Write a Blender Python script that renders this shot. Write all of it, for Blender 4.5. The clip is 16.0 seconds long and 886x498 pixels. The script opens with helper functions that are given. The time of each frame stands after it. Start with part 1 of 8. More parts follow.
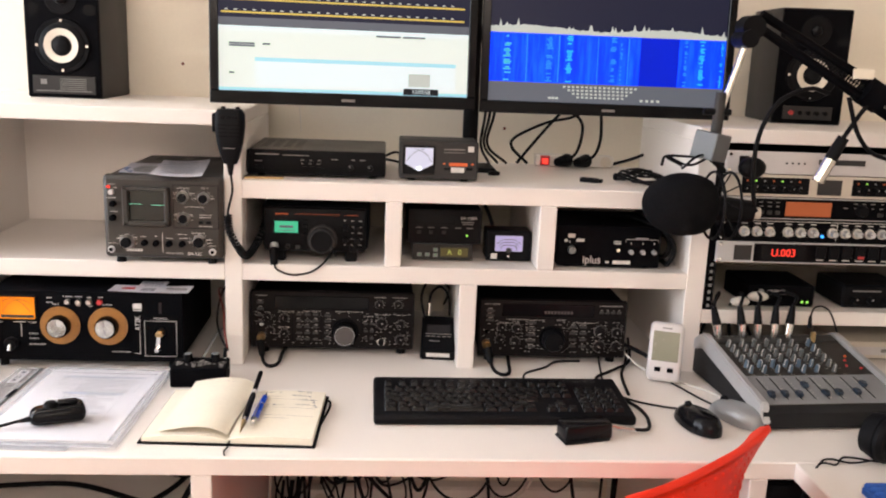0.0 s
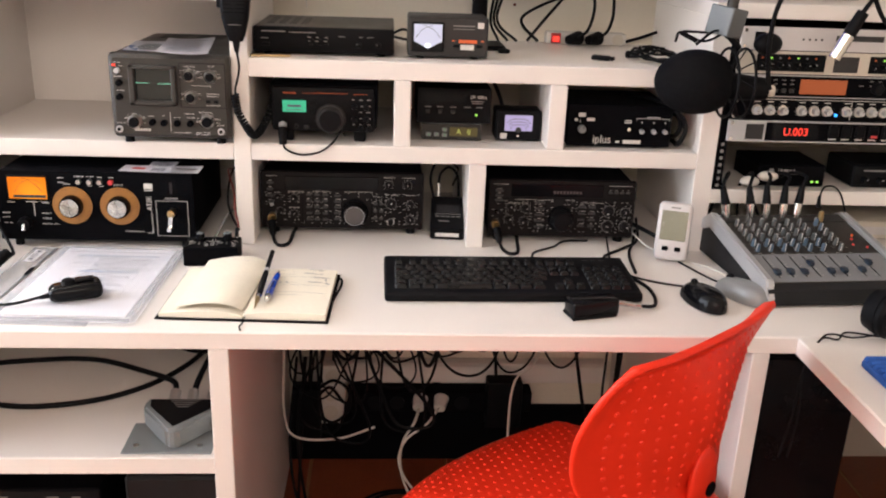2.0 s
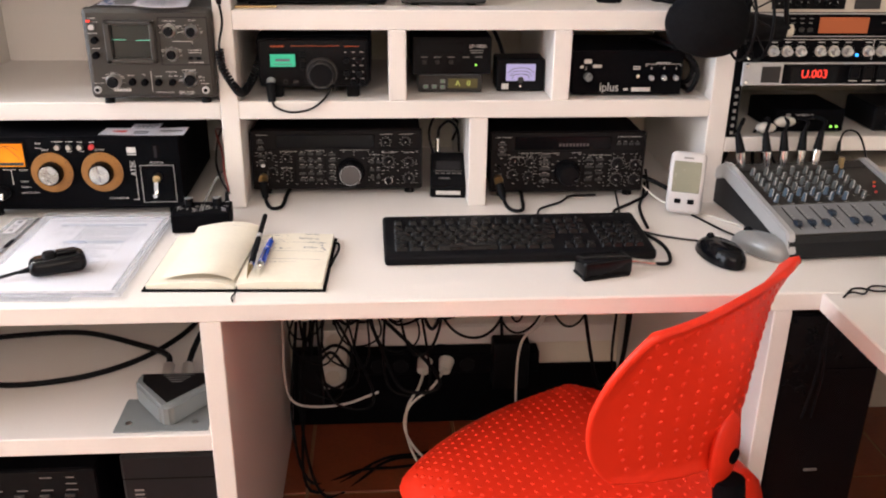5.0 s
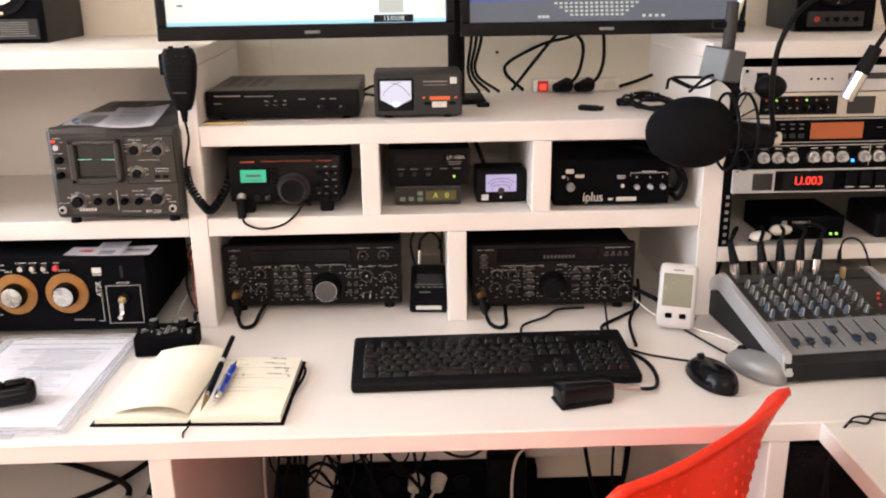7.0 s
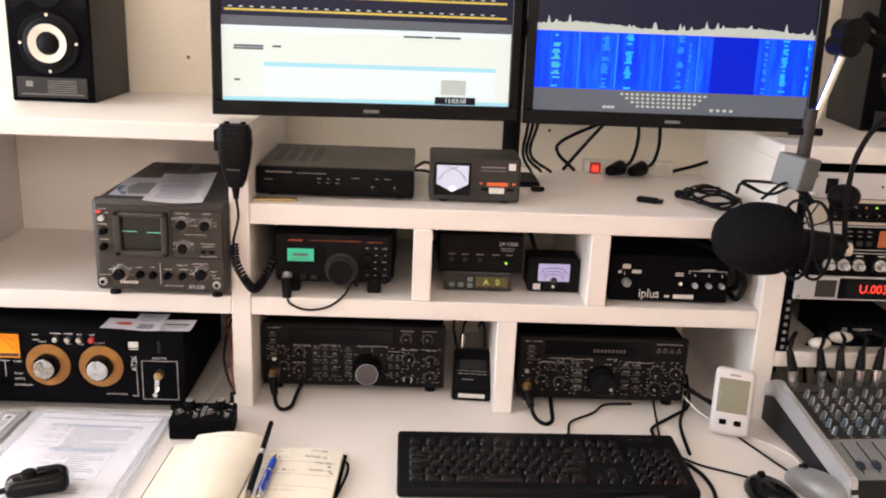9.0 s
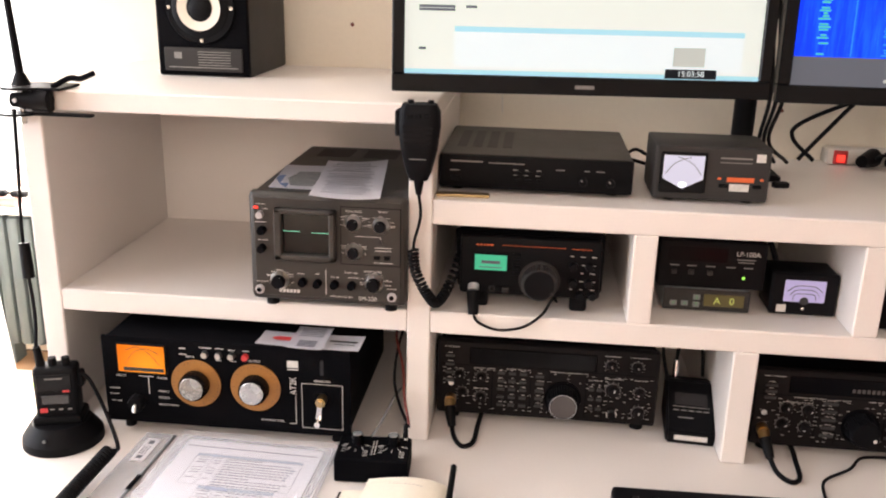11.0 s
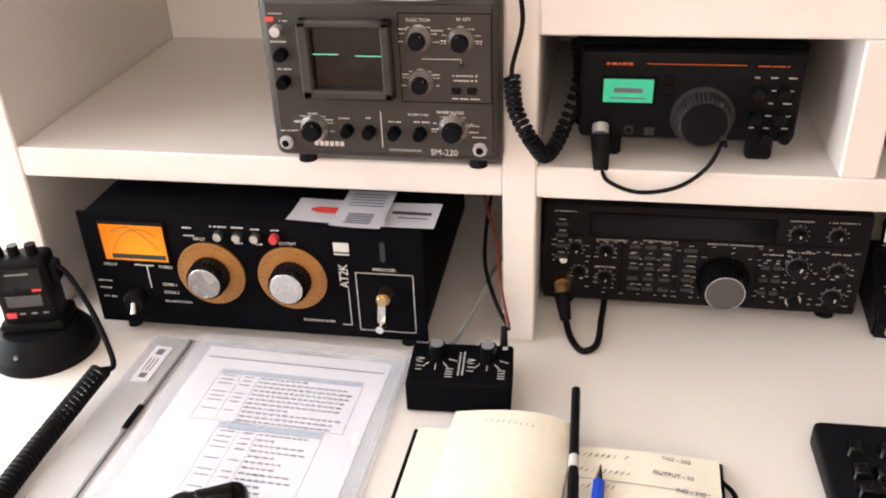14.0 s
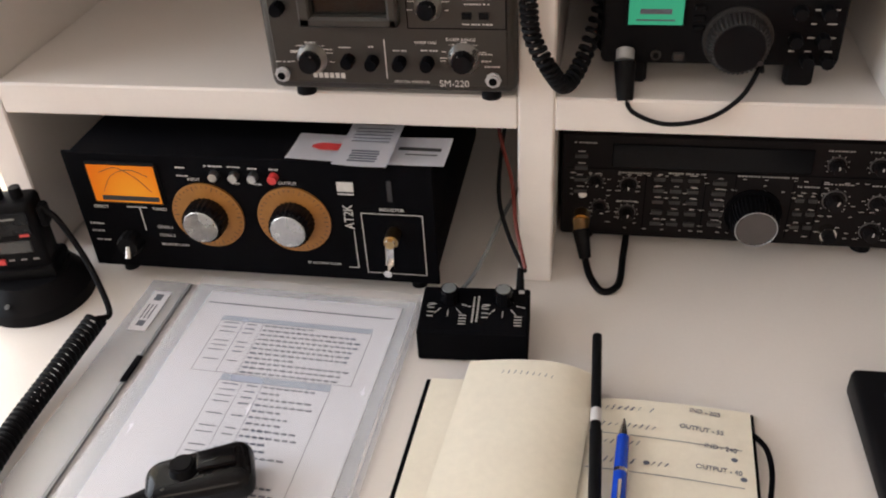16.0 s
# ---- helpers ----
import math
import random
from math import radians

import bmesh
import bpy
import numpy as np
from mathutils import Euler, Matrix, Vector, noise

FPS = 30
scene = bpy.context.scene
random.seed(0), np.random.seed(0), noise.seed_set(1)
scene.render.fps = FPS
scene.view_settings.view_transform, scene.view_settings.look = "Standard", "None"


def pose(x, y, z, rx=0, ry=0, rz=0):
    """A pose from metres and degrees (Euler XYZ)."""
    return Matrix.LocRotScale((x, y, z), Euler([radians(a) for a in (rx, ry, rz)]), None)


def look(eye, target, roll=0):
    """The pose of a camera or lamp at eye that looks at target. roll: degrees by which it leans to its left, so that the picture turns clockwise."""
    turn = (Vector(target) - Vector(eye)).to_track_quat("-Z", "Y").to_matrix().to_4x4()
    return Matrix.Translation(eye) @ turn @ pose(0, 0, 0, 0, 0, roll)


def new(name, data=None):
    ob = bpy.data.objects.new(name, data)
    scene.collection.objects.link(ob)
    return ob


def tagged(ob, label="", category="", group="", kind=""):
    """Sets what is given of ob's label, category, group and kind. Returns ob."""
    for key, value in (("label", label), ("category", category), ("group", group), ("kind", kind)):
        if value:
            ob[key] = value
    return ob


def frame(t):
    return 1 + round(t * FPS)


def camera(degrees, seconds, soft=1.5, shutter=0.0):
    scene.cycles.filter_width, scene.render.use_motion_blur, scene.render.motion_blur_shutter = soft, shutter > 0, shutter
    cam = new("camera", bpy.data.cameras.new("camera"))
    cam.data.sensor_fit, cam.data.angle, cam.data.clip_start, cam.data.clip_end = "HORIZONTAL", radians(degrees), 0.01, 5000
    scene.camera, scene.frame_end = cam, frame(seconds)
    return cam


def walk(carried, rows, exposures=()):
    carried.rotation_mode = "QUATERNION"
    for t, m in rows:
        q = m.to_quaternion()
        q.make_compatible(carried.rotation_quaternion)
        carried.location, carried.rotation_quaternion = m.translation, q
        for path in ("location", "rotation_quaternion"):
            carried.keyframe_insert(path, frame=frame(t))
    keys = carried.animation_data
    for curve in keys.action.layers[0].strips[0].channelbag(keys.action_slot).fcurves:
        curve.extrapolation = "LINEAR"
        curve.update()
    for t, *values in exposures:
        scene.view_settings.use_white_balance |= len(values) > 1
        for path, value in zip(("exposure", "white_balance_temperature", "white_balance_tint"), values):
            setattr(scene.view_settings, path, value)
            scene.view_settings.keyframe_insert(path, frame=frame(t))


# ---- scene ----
cam = camera(53.0, 16.0, soft=2.0)
EXPOSURES = ((0, -0.32, 6330, 12), (3.5, -0.32, 6200, 12), (6, -0.27, 6260, 12), (7, -0.15, 6330, 12), (8.2, -0.2, 6350, 12), (10.5, -0.38, 6450, 13), (11, -0.34, 6480, 15), (11.5, -0.45, 6500, 16), (12.0, -0.7, 6700, 20), (12.5, -0.76, 6750, 20), (13, -0.38, 6650, 17), (14, -0.20, 6350, 11), (15, -1.20, 6300, 10), (15.5, -1.22, 6300, 10), (16, -1.0, 6300, 10))
PATH = [
    (0, (0.265, -1.679, 1.365), (0.404, 0.269, 0.934), 2.3),
    (0.5, (0.262, -1.679, 1.364), (0.401, 0.254, 0.871), 2.3),
    (1, (0.262, -1.68, 1.361), (0.397, 0.236, 0.805), 2.3),
    (1.5, (0.26, -1.683, 1.357), (0.393, 0.215, 0.74), 2.3),
    (2, (0.259, -1.686, 1.354), (0.389, 0.192, 0.677), 2.2),
    (2.5, (0.255, -1.688, 1.352), (0.385, 0.173, 0.63), 2.2),
    (3, (0.246, -1.673, 1.346), (0.374, 0.178, 0.598), 2.0),
    (3.5, (0.243, -1.653, 1.336), (0.366, 0.19, 0.569), 1.6),
    (3.7, (0.242, -1.643, 1.338), (0.366, 0.193, 0.554), 1.5),
    (5.8, (0.29, -1.57, 1.336), (0.42, 0.28, 0.589), -0.04),
    (6, (0.3, -1.557, 1.341), (0.428, 0.312, 0.642), -0.31),
    (6.5, (0.337, -1.534, 1.366), (0.431, 0.343, 0.688), -0.89),
    (7, (0.36, -1.516, 1.37), (0.426, 0.386, 0.768), -0.68),
    (7.5, (0.335, -1.504, 1.392), (0.42, 0.421, 0.88), 0.48),
    (8, (0.309, -1.487, 1.433), (0.399, 0.433, 0.926), 1.5),
    (8.2, (0.308, -1.479, 1.451), (0.388, 0.446, 0.922), 2.0),
    (10.3, (0.161, -1.281, 1.463), (0.188, 0.635, 0.889), 2.0),
    (10.5, (0.148, -1.248, 1.454), (0.143, 0.663, 0.866), 2.0),
    (11, (0.131, -1.156, 1.419), (-0.058, 0.74, 0.811), 1.4),
    (11.5, (0.073, -1.078, 1.409), (-0.232, 0.793, 0.77), 1.8),
    (12, (0.05, -1.002, 1.394), (-0.295, 0.861, 0.753), 2.2),
    (12.5, (0.072, -0.904, 1.383), (-0.255, 0.939, 0.678), 1.2),
    (13, (0.078, -0.847, 1.365), (-0.22, 0.971, 0.587), 0.4),
    (13.5, (0.043, -0.808, 1.346), (-0.218, 0.97, 0.468), -0.5),
    (14, (0.05, -0.773, 1.315), (-0.267, 0.929, 0.312), -2.3),
    (14.5, (0.045, -0.766, 1.284), (-0.276, 0.82, 0.11), -3.2),
    (15, (0.04, -0.759, 1.281), (-0.272, 0.743, -0.002), -3.8),
    (15.5, (0.039, -0.745, 1.286), (-0.275, 0.774, 0.024), -3.8),
    (16, (0.038, -0.711, 1.308), (-0.29, 0.878, 0.138), -3.7),
]
walk(cam, [(t, look(eye, target, roll)) for t, eye, target, roll in PATH], EXPOSURES)

world = bpy.data.worlds.new("world")
world.use_nodes = True
scene.world = world
wn = world.node_tree.nodes
sky = wn.new("ShaderNodeTexSky")
sky.sky_type, sky.sun_disc = "NISHITA", False
sky.sun_elevation, sky.sun_rotation = radians(42), radians(-70)
world.node_tree.links.new(sky.outputs[0], wn["Background"].inputs[0])
wn["Background"].inputs[1].default_value = 0.12

WALL = 0.40      # face of the wall behind the shelves
FAR = 1.75       # wall with the radiator, deeper in the room


def area_lamp(name, at, to, w, h, watts, colour):
    d = bpy.data.lights.new(name, "AREA")
    d.shape, d.size, d.size_y, d.energy, d.color = "RECTANGLE", w, h, watts, colour
    new(name, d).matrix_world = look(at, to)


area_lamp("window_lamp_left", (-2.42, -0.55, 1.50), (0, -0.55, 1.3), 2.3, 1.8, 122, (0.90, 0.94, 1.0))
area_lamp("window_lamp_far", (-1.59, 1.72, 1.5), (-1.59, 0, 1.2), 1.5, 1.6, 225, (1.0, 0.97, 0.93))
# Added warm fill for bounce from the room; no window stands here.
area_lamp("fill_lamp_behind", (0.1, -3.2, 2.2), (0.1, 0, 0.9), 2.2, 0.7, 31, (1.0, 0.83, 0.70))


# ---- materials ----
def mat(name, c, rough=0.5, metal=0.0, var=0.12, scale=9.0, bump=0.0, fine=180.0, spec=0.5, dirt=0.0, coat=0.0):
    m = bpy.data.materials.new(name)
    m.use_nodes = True
    n, l = m.node_tree.nodes, m.node_tree.links
    b = n["Principled BSDF"]
    b.inputs["Roughness"].default_value, b.inputs["Metallic"].default_value = rough, metal
    b.inputs["Specular IOR Level"].default_value, b.inputs["Coat Weight"].default_value = spec, coat
    co = n.new("ShaderNodeTexCoord")
    n1, n2 = n.new("ShaderNodeTexNoise"), n.new("ShaderNodeTexNoise")
    n1.inputs["Scale"].default_value, n1.inputs["Detail"].default_value = scale, 5
    n2.inputs["Scale"].default_value, n2.inputs["Detail"].default_value = fine, 3
    for k in (n1, n2):
        l.new(co.outputs["Object"], k.inputs["Vector"])
    mix = n.new("ShaderNodeMix")
    mix.data_type = "FLOAT"
    mix.inputs[0].default_value = 0.35
    l.new(n1.outputs["Fac"], mix.inputs[2]), l.new(n2.outputs["Fac"], mix.inputs[3])
    ramp = n.new("ShaderNodeValToRGB")
    ramp.color_ramp.elements[0].position, ramp.color_ramp.elements[1].position = 0.3, 0.7
    ramp.color_ramp.elements[0].color = (*[v * (1 - var) for v in c], 1)
    ramp.color_ramp.elements[1].color = (*[min(1, v * (1 + var)) for v in c], 1)
    l.new(mix.outputs[0], ramp.inputs[0])
    l.new(ramp.outputs[0], b.inputs["Base Color"])
    mr = n.new("ShaderNodeMapRange")
    mr.inputs[3].default_value, mr.inputs[4].default_value = max(0.02, rough - 0.1), min(1, rough + 0.1)
    l.new(n1.outputs["Fac"], mr.inputs[0]), l.new(mr.outputs[0], b.inputs["Roughness"])
    if bump:
        bn = n.new("ShaderNodeBump")
        bn.inputs["Strength"].default_value, bn.inputs["Distance"].default_value = bump, 0.001
        l.new(n2.outputs["Fac"], bn.inputs["Height"]), l.new(bn.outputs[0], b.inputs["Normal"])
    return m


def glow(name, c, k=1.0):
    m = bpy.data.materials.new(name)
    m.use_nodes = True
    b = m.node_tree.nodes["Principled BSDF"]
    b.inputs["Base Color"].default_value = (*[0.3 * v for v in c], 1)
    b.inputs["Emission Color"].default_value, b.inputs["Emission Strength"].default_value = (*c, 1), k
    b.inputs["Roughness"].default_value, b.inputs["Specular IOR Level"].default_value = 0.3, 0.12
    return m


LAMINATE = mat("white_laminate", (0.81, 0.765, 0.725), 0.38, var=0.025, scale=3, bump=0.05, fine=260)
PAINT = mat("cream_wall_paint", (0.79, 0.725, 0.61), 0.75, var=0.04, scale=2.2, bump=0.25, fine=120)
CEIL = mat("white_ceiling_paint", (0.82, 0.80, 0.76), 0.8, var=0.03, scale=2, bump=0.2)
TILE = mat("terracotta_tile", (0.25, 0.062, 0.024), 0.38, var=0.25, scale=7, bump=0.15, fine=90)
GROUT = mat("floor_grout", (0.34, 0.20, 0.11), 0.85, var=0.15, scale=14, bump=0.3)
BLACK = mat("black_plastic", (0.006, 0.006, 0.007), 0.45, spec=0.07, var=0.2, scale=30, bump=0.12, fine=700)
MATT = mat("matt_black_paint", (0.0035, 0.0035, 0.0045), 0.68, spec=0.03, var=0.25, scale=14, bump=0.2, fine=900)
GLOSS = mat("gloss_black", (0.005, 0.005, 0.006), 0.14, spec=0.16, var=0.1, scale=20)
RADIO = mat("charcoal_radio_panel", (0.0125, 0.0108, 0.0112), 0.55, spec=0.05, var=0.15, scale=20, bump=0.1, fine=800)
SCOPE = mat("grey_brown_enamel", (0.029, 0.026, 0.022), 0.46, spec=0.5, var=0.12, scale=14, bump=0.2, fine=700)
DARKGREY = mat("dark_grey_enamel", (0.036, 0.034, 0.033), 0.5, spec=0.2, var=0.12, scale=14, bump=0.15, fine=700)
BLOCKGREY = mat("dull_blue_grey_block", (0.10, 0.11, 0.115), 0.45, var=0.08, scale=20)
GREY = mat("blue_grey_plastic", (0.20, 0.215, 0.22), 0.5, var=0.08, scale=20, bump=0.1, fine=600)
SILVER = mat("silver_paint", (0.55, 0.56, 0.58), 0.35, 0.5, var=0.06, scale=20, bump=0.06, fine=500)
ALU = mat("brushed_aluminium", (0.68, 0.67, 0.65), 0.3, 1.0, var=0.06, scale=30, bump=0.05, fine=500)
SPUN = mat("spun_aluminium", (0.58, 0.57, 0.55), 0.26, 1.0, var=0.10, scale=60)
tg = SPUN.node_tree.nodes.new("ShaderNodeTangent")
tg.direction_type, tg.axis = "RADIAL", "Y"
SPUN.node_tree.links.new(tg.outputs[0], SPUN.node_tree.nodes["Principled BSDF"].inputs["Tangent"])
SPUN.node_tree.nodes["Principled BSDF"].inputs["Anisotropic"].default_value = 0.85
CHROME = mat("chrome", (0.75, 0.74, 0.72), 0.12, 1.0, var=0.04)
BRASS = mat("brass", (0.55, 0.40, 0.20), 0.3, 1.0, var=0.1)
WOODDIAL = mat("amber_dial_plate", (0.33, 0.145, 0.030), 0.45, var=0.18, scale=40, bump=0.05, fine=300)
WOOD = mat("light_wood", (0.50, 0.33, 0.15), 0.5, var=0.2, scale=25, bump=0.1)
RED = mat("red_plastic", (0.76, 0.030, 0.008), 0.42, spec=0.28, var=0.05, scale=10, bump=0.08, fine=500)
REDDOT = mat("red_plastic_dot", (0.76, 0.032, 0.009), 0.5, spec=0.25, var=0.05, scale=10)
# Pale beige puts the sunlight on the floor into the colour.
SUNLITFLOOR = mat("pale_sunlit_floor", (0.74, 0.64, 0.54), 0.95, var=0.08, scale=30, bump=0.6, fine=300)
REDINK = mat("red_print", (0.55, 0.04, 0.04), 0.5)
FOAM = mat("black_foam", (0.005, 0.005, 0.006), 0.98, var=0.4, scale=120, bump=0.9, fine=420, spec=0.1)
RUBBER = mat("black_cable_rubber", (0.005, 0.005, 0.006), 0.5, spec=0.10, var=0.2, scale=60)
WHITECABLE = mat("white_cable_plastic", (0.66, 0.63, 0.58), 0.45, var=0.08, scale=30)
BROWNWIRE = mat("dark_red_wire", (0.16, 0.03, 0.02), 0.5, var=0.1, scale=30)
PAPER = mat("cream_notebook_paper", (0.82, 0.765, 0.64), 0.8, var=0.06, scale=14, bump=0.15, fine=160)
SHEET = mat("white_office_paper", (0.77, 0.77, 0.82), 0.7, var=0.03, scale=10, bump=0.1, fine=160)
INK = mat("grey_print_ink", (0.15, 0.16, 0.20), 0.7, var=0.2, scale=90)
BLUEINK = mat("pale_blue_print", (0.42, 0.47, 0.58), 0.7, var=0.1, scale=60)
BLACKINK = mat("black_print", (0.03, 0.03, 0.03), 0.6, var=0.2, scale=60)
MARK = mat("white_screen_print", (0.62, 0.60, 0.57), 0.6, var=0.15, scale=200)
DIMMARK = mat("grey_screen_print", (0.22, 0.21, 0.20), 0.6, var=0.2, scale=200)
ORANGEMARK = mat("orange_screen_print", (0.65, 0.12, 0.03), 0.6, var=0.1, scale=100)
BEIGE = mat("beige_plastic", (0.60, 0.55, 0.47), 0.45, var=0.05, scale=20)
PEARL = mat("pearl_white_plastic", (0.58, 0.56, 0.56), 0.32, var=0.03, scale=20)
LCD = mat("unlit_lcd", (0.20, 0.20, 0.14), 0.25, var=0.05, scale=30)
SCREENGLASS = mat("dark_screen_glass", (0.030, 0.028, 0.030), 0.12, var=0.1, scale=20)
BLUEPEN = mat("blue_pen_plastic", (0.01, 0.06, 0.50), 0.25, var=0.05)
BLUEFOAM = mat("blue_ribbed_foam", (0.02, 0.10, 0.42), 0.8, var=0.15, scale=60, bump=0.3)
CONE = mat("cream_speaker_cone", (0.72, 0.66, 0.56), 0.6, var=0.06, scale=30)
DUSTYPINK = mat("dusty_pink_leather", (0.34, 0.20, 0.17), 0.6, var=0.1, scale=30, bump=0.1)
RADIATOR = mat("grey_green_radiator_enamel", (0.085, 0.105, 0.105), 0.45, var=0.06, scale=8)
CAPGREY = mat("warm_grey_knob_cap", (0.075, 0.067, 0.066), 0.4, var=0.08, scale=40)
SLATECAP = mat("slate_fader_cap", (0.018, 0.030, 0.048), 0.35, var=0.1, scale=60)
BLUECAP = mat("blue_grey_knob", (0.085, 0.130, 0.185), 0.45, var=0.1, scale=60)
CASEBLACK = mat("worn_black_paint_and_shade", (0.012, 0.0125, 0.014), 0.5, spec=0.25, var=0.25, scale=14, bump=0.15, fine=700)
PRINT = mat("pale_grey_screen_print", (0.40, 0.385, 0.36), 0.6, var=0.2, scale=200)
KEYGREY = mat("dark_grey_key_plastic", (0.030, 0.028, 0.028), 0.45, var=0.12, scale=60)
RINGGREY = mat("satin_grey_knob_ring", (0.16, 0.15, 0.145), 0.35, 0.4, var=0.1, scale=60)
CRT = mat("dark_cathode_glass", (0.010, 0.0115, 0.0105), 0.16, var=0.1, scale=20)
MOUSEGREY = mat("satin_grey_mouse_shell", (0.26, 0.265, 0.27), 0.34, 0.2, var=0.05, scale=20)
FADERGREY = mat("blue_grey_fader_panel", (0.25, 0.26, 0.275), 0.45, 0.2, var=0.1, scale=30, bump=0.06, fine=500)
PICTUREBLUE = mat("blue_picture_print", (0.10, 0.20, 0.42), 0.4, var=0.3, scale=60)
AMBER = glow("lit_amber_meter", (1.0, 0.25, 0.006), 1.0)
an, al = AMBER.node_tree.nodes, AMBER.node_tree.links
ac, ad, ar = an.new("ShaderNodeTexCoord"), an.new("ShaderNodeVectorMath"), an.new("ShaderNodeValToRGB")
ad.operation = "DISTANCE"
ad.inputs[1].default_value = (-0.114, 0.0, 0.104)      # the bulb behind the scale
ar.color_ramp.elements[0].position, ar.color_ramp.elements[1].position = 0.008, 0.05
ar.color_ramp.elements[0].color, ar.color_ramp.elements[1].color = (1.0, 0.40, 0.02, 1), (0.80, 0.16, 0.003, 1)
al.new(ac.outputs["Object"], ad.inputs[0]), al.new(ad.outputs["Value"], ar.inputs[0]), al.new(ar.outputs[0], an["Principled BSDF"].inputs["Emission Color"])
GREENLCD = glow("lit_green_lcd", (0.08, 0.62, 0.34), 0.75)
WHITEMETER = glow("lit_white_meter", (0.80, 0.80, 0.95), 0.75)
MAUVEMETER = glow("lit_mauve_meter", (0.60, 0.52, 0.80), 0.7)
HOTMETER = glow("meter_bulb", (0.9, 0.95, 1.0), 2.5)
REDLED = glow("red_led", (1.0, 0.05, 0.03), 2.2)
BLUELED = glow("blue_led", (0.05, 0.35, 1.0), 2.5)
TRACE = glow("green_scope_trace", (0.30, 0.95, 0.62), 1.1)
GREENLED = glow("green_led", (0.35, 0.8, 0.1), 1.6)
ORANGELCD = glow("lit_orange_lcd", (0.55, 0.14, 0.05), 0.55)
OLIVELCD = glow("lit_olive_display", (0.17, 0.135, 0.055), 0.42)
YELLOWLED = glow("yellow_green_digits", (0.62, 0.66, 0.16), 0.75)
KEYGREEN = glow("dim_green_mark", (0.12, 0.38, 0.16), 0.7)
SCR_WHITE = glow("screen_white", (0.86, 0.97, 0.97), 0.92)
SCR_CREAM = glow("screen_cream", (0.86, 0.93, 0.84), 0.9)
SCR_CYAN = glow("screen_pale_cyan", (0.45, 0.80, 0.92), 0.9)
SCR_GREY = glow("screen_grey", (0.20, 0.22, 0.26), 0.5)
SCR_GREEN = glow("screen_signal_green", (0.08, 0.62, 0.42), 1.0)
SCR_NAVY = glow("screen_navy", (0.018, 0.019, 0.040), 1.0)
SCR_YELLOW = glow("screen_yellow", (0.75, 0.55, 0.12), 0.9)
SCR_PALE = glow("screen_pale_trace", (0.62, 0.66, 0.60), 0.8)
DAYLIGHT = glow("overcast_daylight", (1.0, 0.98, 0.95), 2.2)
SCR_BLACK = glow("screen_black", (0.008, 0.009, 0.012), 1.0)


def waterfall():
    m = bpy.data.materials.new("screen_waterfall")
    m.use_nodes = True
    n, l = m.node_tree.nodes, m.node_tree.links
    co, mp, nz, rp = (n.new("ShaderNode" + k) for k in ("TexCoord", "Mapping", "TexNoise", "ValToRGB"))
    mp.inputs["Scale"].default_value = (44, 1, 4)
    nz.inputs["Scale"].default_value, nz.inputs["Detail"].default_value, nz.inputs["Roughness"].default_value = 1.6, 6, 0.7
    stops = ((0.28, (0.001, 0.012, 0.50)), (0.48, (0.001, 0.045, 0.86)), (0.66, (0.005, 0.10, 0.95)), (0.78, (0.02, 0.32, 0.95)), (0.90, (0.1, 0.6, 0.8)))
    while len(rp.color_ramp.elements) < len(stops):
        rp.color_ramp.elements.new(0.5)
    for e, (p, c) in zip(rp.color_ramp.elements, stops):
        e.position, e.color = p, (*c, 1)
    l.new(co.outputs["Object"], mp.inputs[0]), l.new(mp.outputs[0], nz.inputs["Vector"]), l.new(nz.outputs["Fac"], rp.inputs[0])
    b = n["Principled BSDF"]
    l.new(rp.outputs[0], b.inputs["Emission Color"])
    b.inputs["Emission Strength"].default_value, b.inputs["Base Color"].default_value = 1.9, (0.004, 0.004, 0.02, 1)
    b.inputs["Specular IOR Level"].default_value = 0.1
    return m


WATERFALL = waterfall()


def clear(name, c, rough, amount):
    m = bpy.data.materials.new(name)
    m.use_nodes = True
    n, l = m.node_tree.nodes, m.node_tree.links
    b, t, x = n["Principled BSDF"], n.new("ShaderNodeBsdfTransparent"), n.new("ShaderNodeMixShader")
    b.inputs["Base Color"].default_value, b.inputs["Roughness"].default_value = (*c, 1), rough
    x.inputs[0].default_value = amount
    l.new(t.outputs[0], x.inputs[1]), l.new(b.outputs[0], x.inputs[2]), l.new(x.outputs[0], n["Material Output"].inputs[0])
    return m


FILM = clear("clear_plastic_sleeve", (0.75, 0.76, 0.80), 0.22, 0.28)
CURTAIN = bpy.data.materials.new("white_voile")
CURTAIN.use_nodes = True
cn, cl = CURTAIN.node_tree.nodes, CURTAIN.node_tree.links
ct, cx = cn.new("ShaderNodeBsdfTranslucent"), cn.new("ShaderNodeMixShader")
ct.inputs[0].default_value = (0.9, 0.88, 0.86, 1)
cn["Principled BSDF"].inputs["Base Color"].default_value = (0.85, 0.84, 0.82, 1)
cn["Principled BSDF"].inputs["Roughness"].default_value = 0.9
cx.inputs[0].default_value = 0.5
cl.new(ct.outputs[0], cx.inputs[1]), cl.new(cn["Principled BSDF"].outputs[0], cx.inputs[2])
cl.new(cx.outputs[0], cn["Material Output"].inputs[0])


# ---- building helpers ----
def thing(name, m, label, category, group="", kind=""):
    ob = new(name)
    ob.empty_display_size = 0.02
    ob.matrix_world = m
    return tagged(ob, label, category, group, kind)


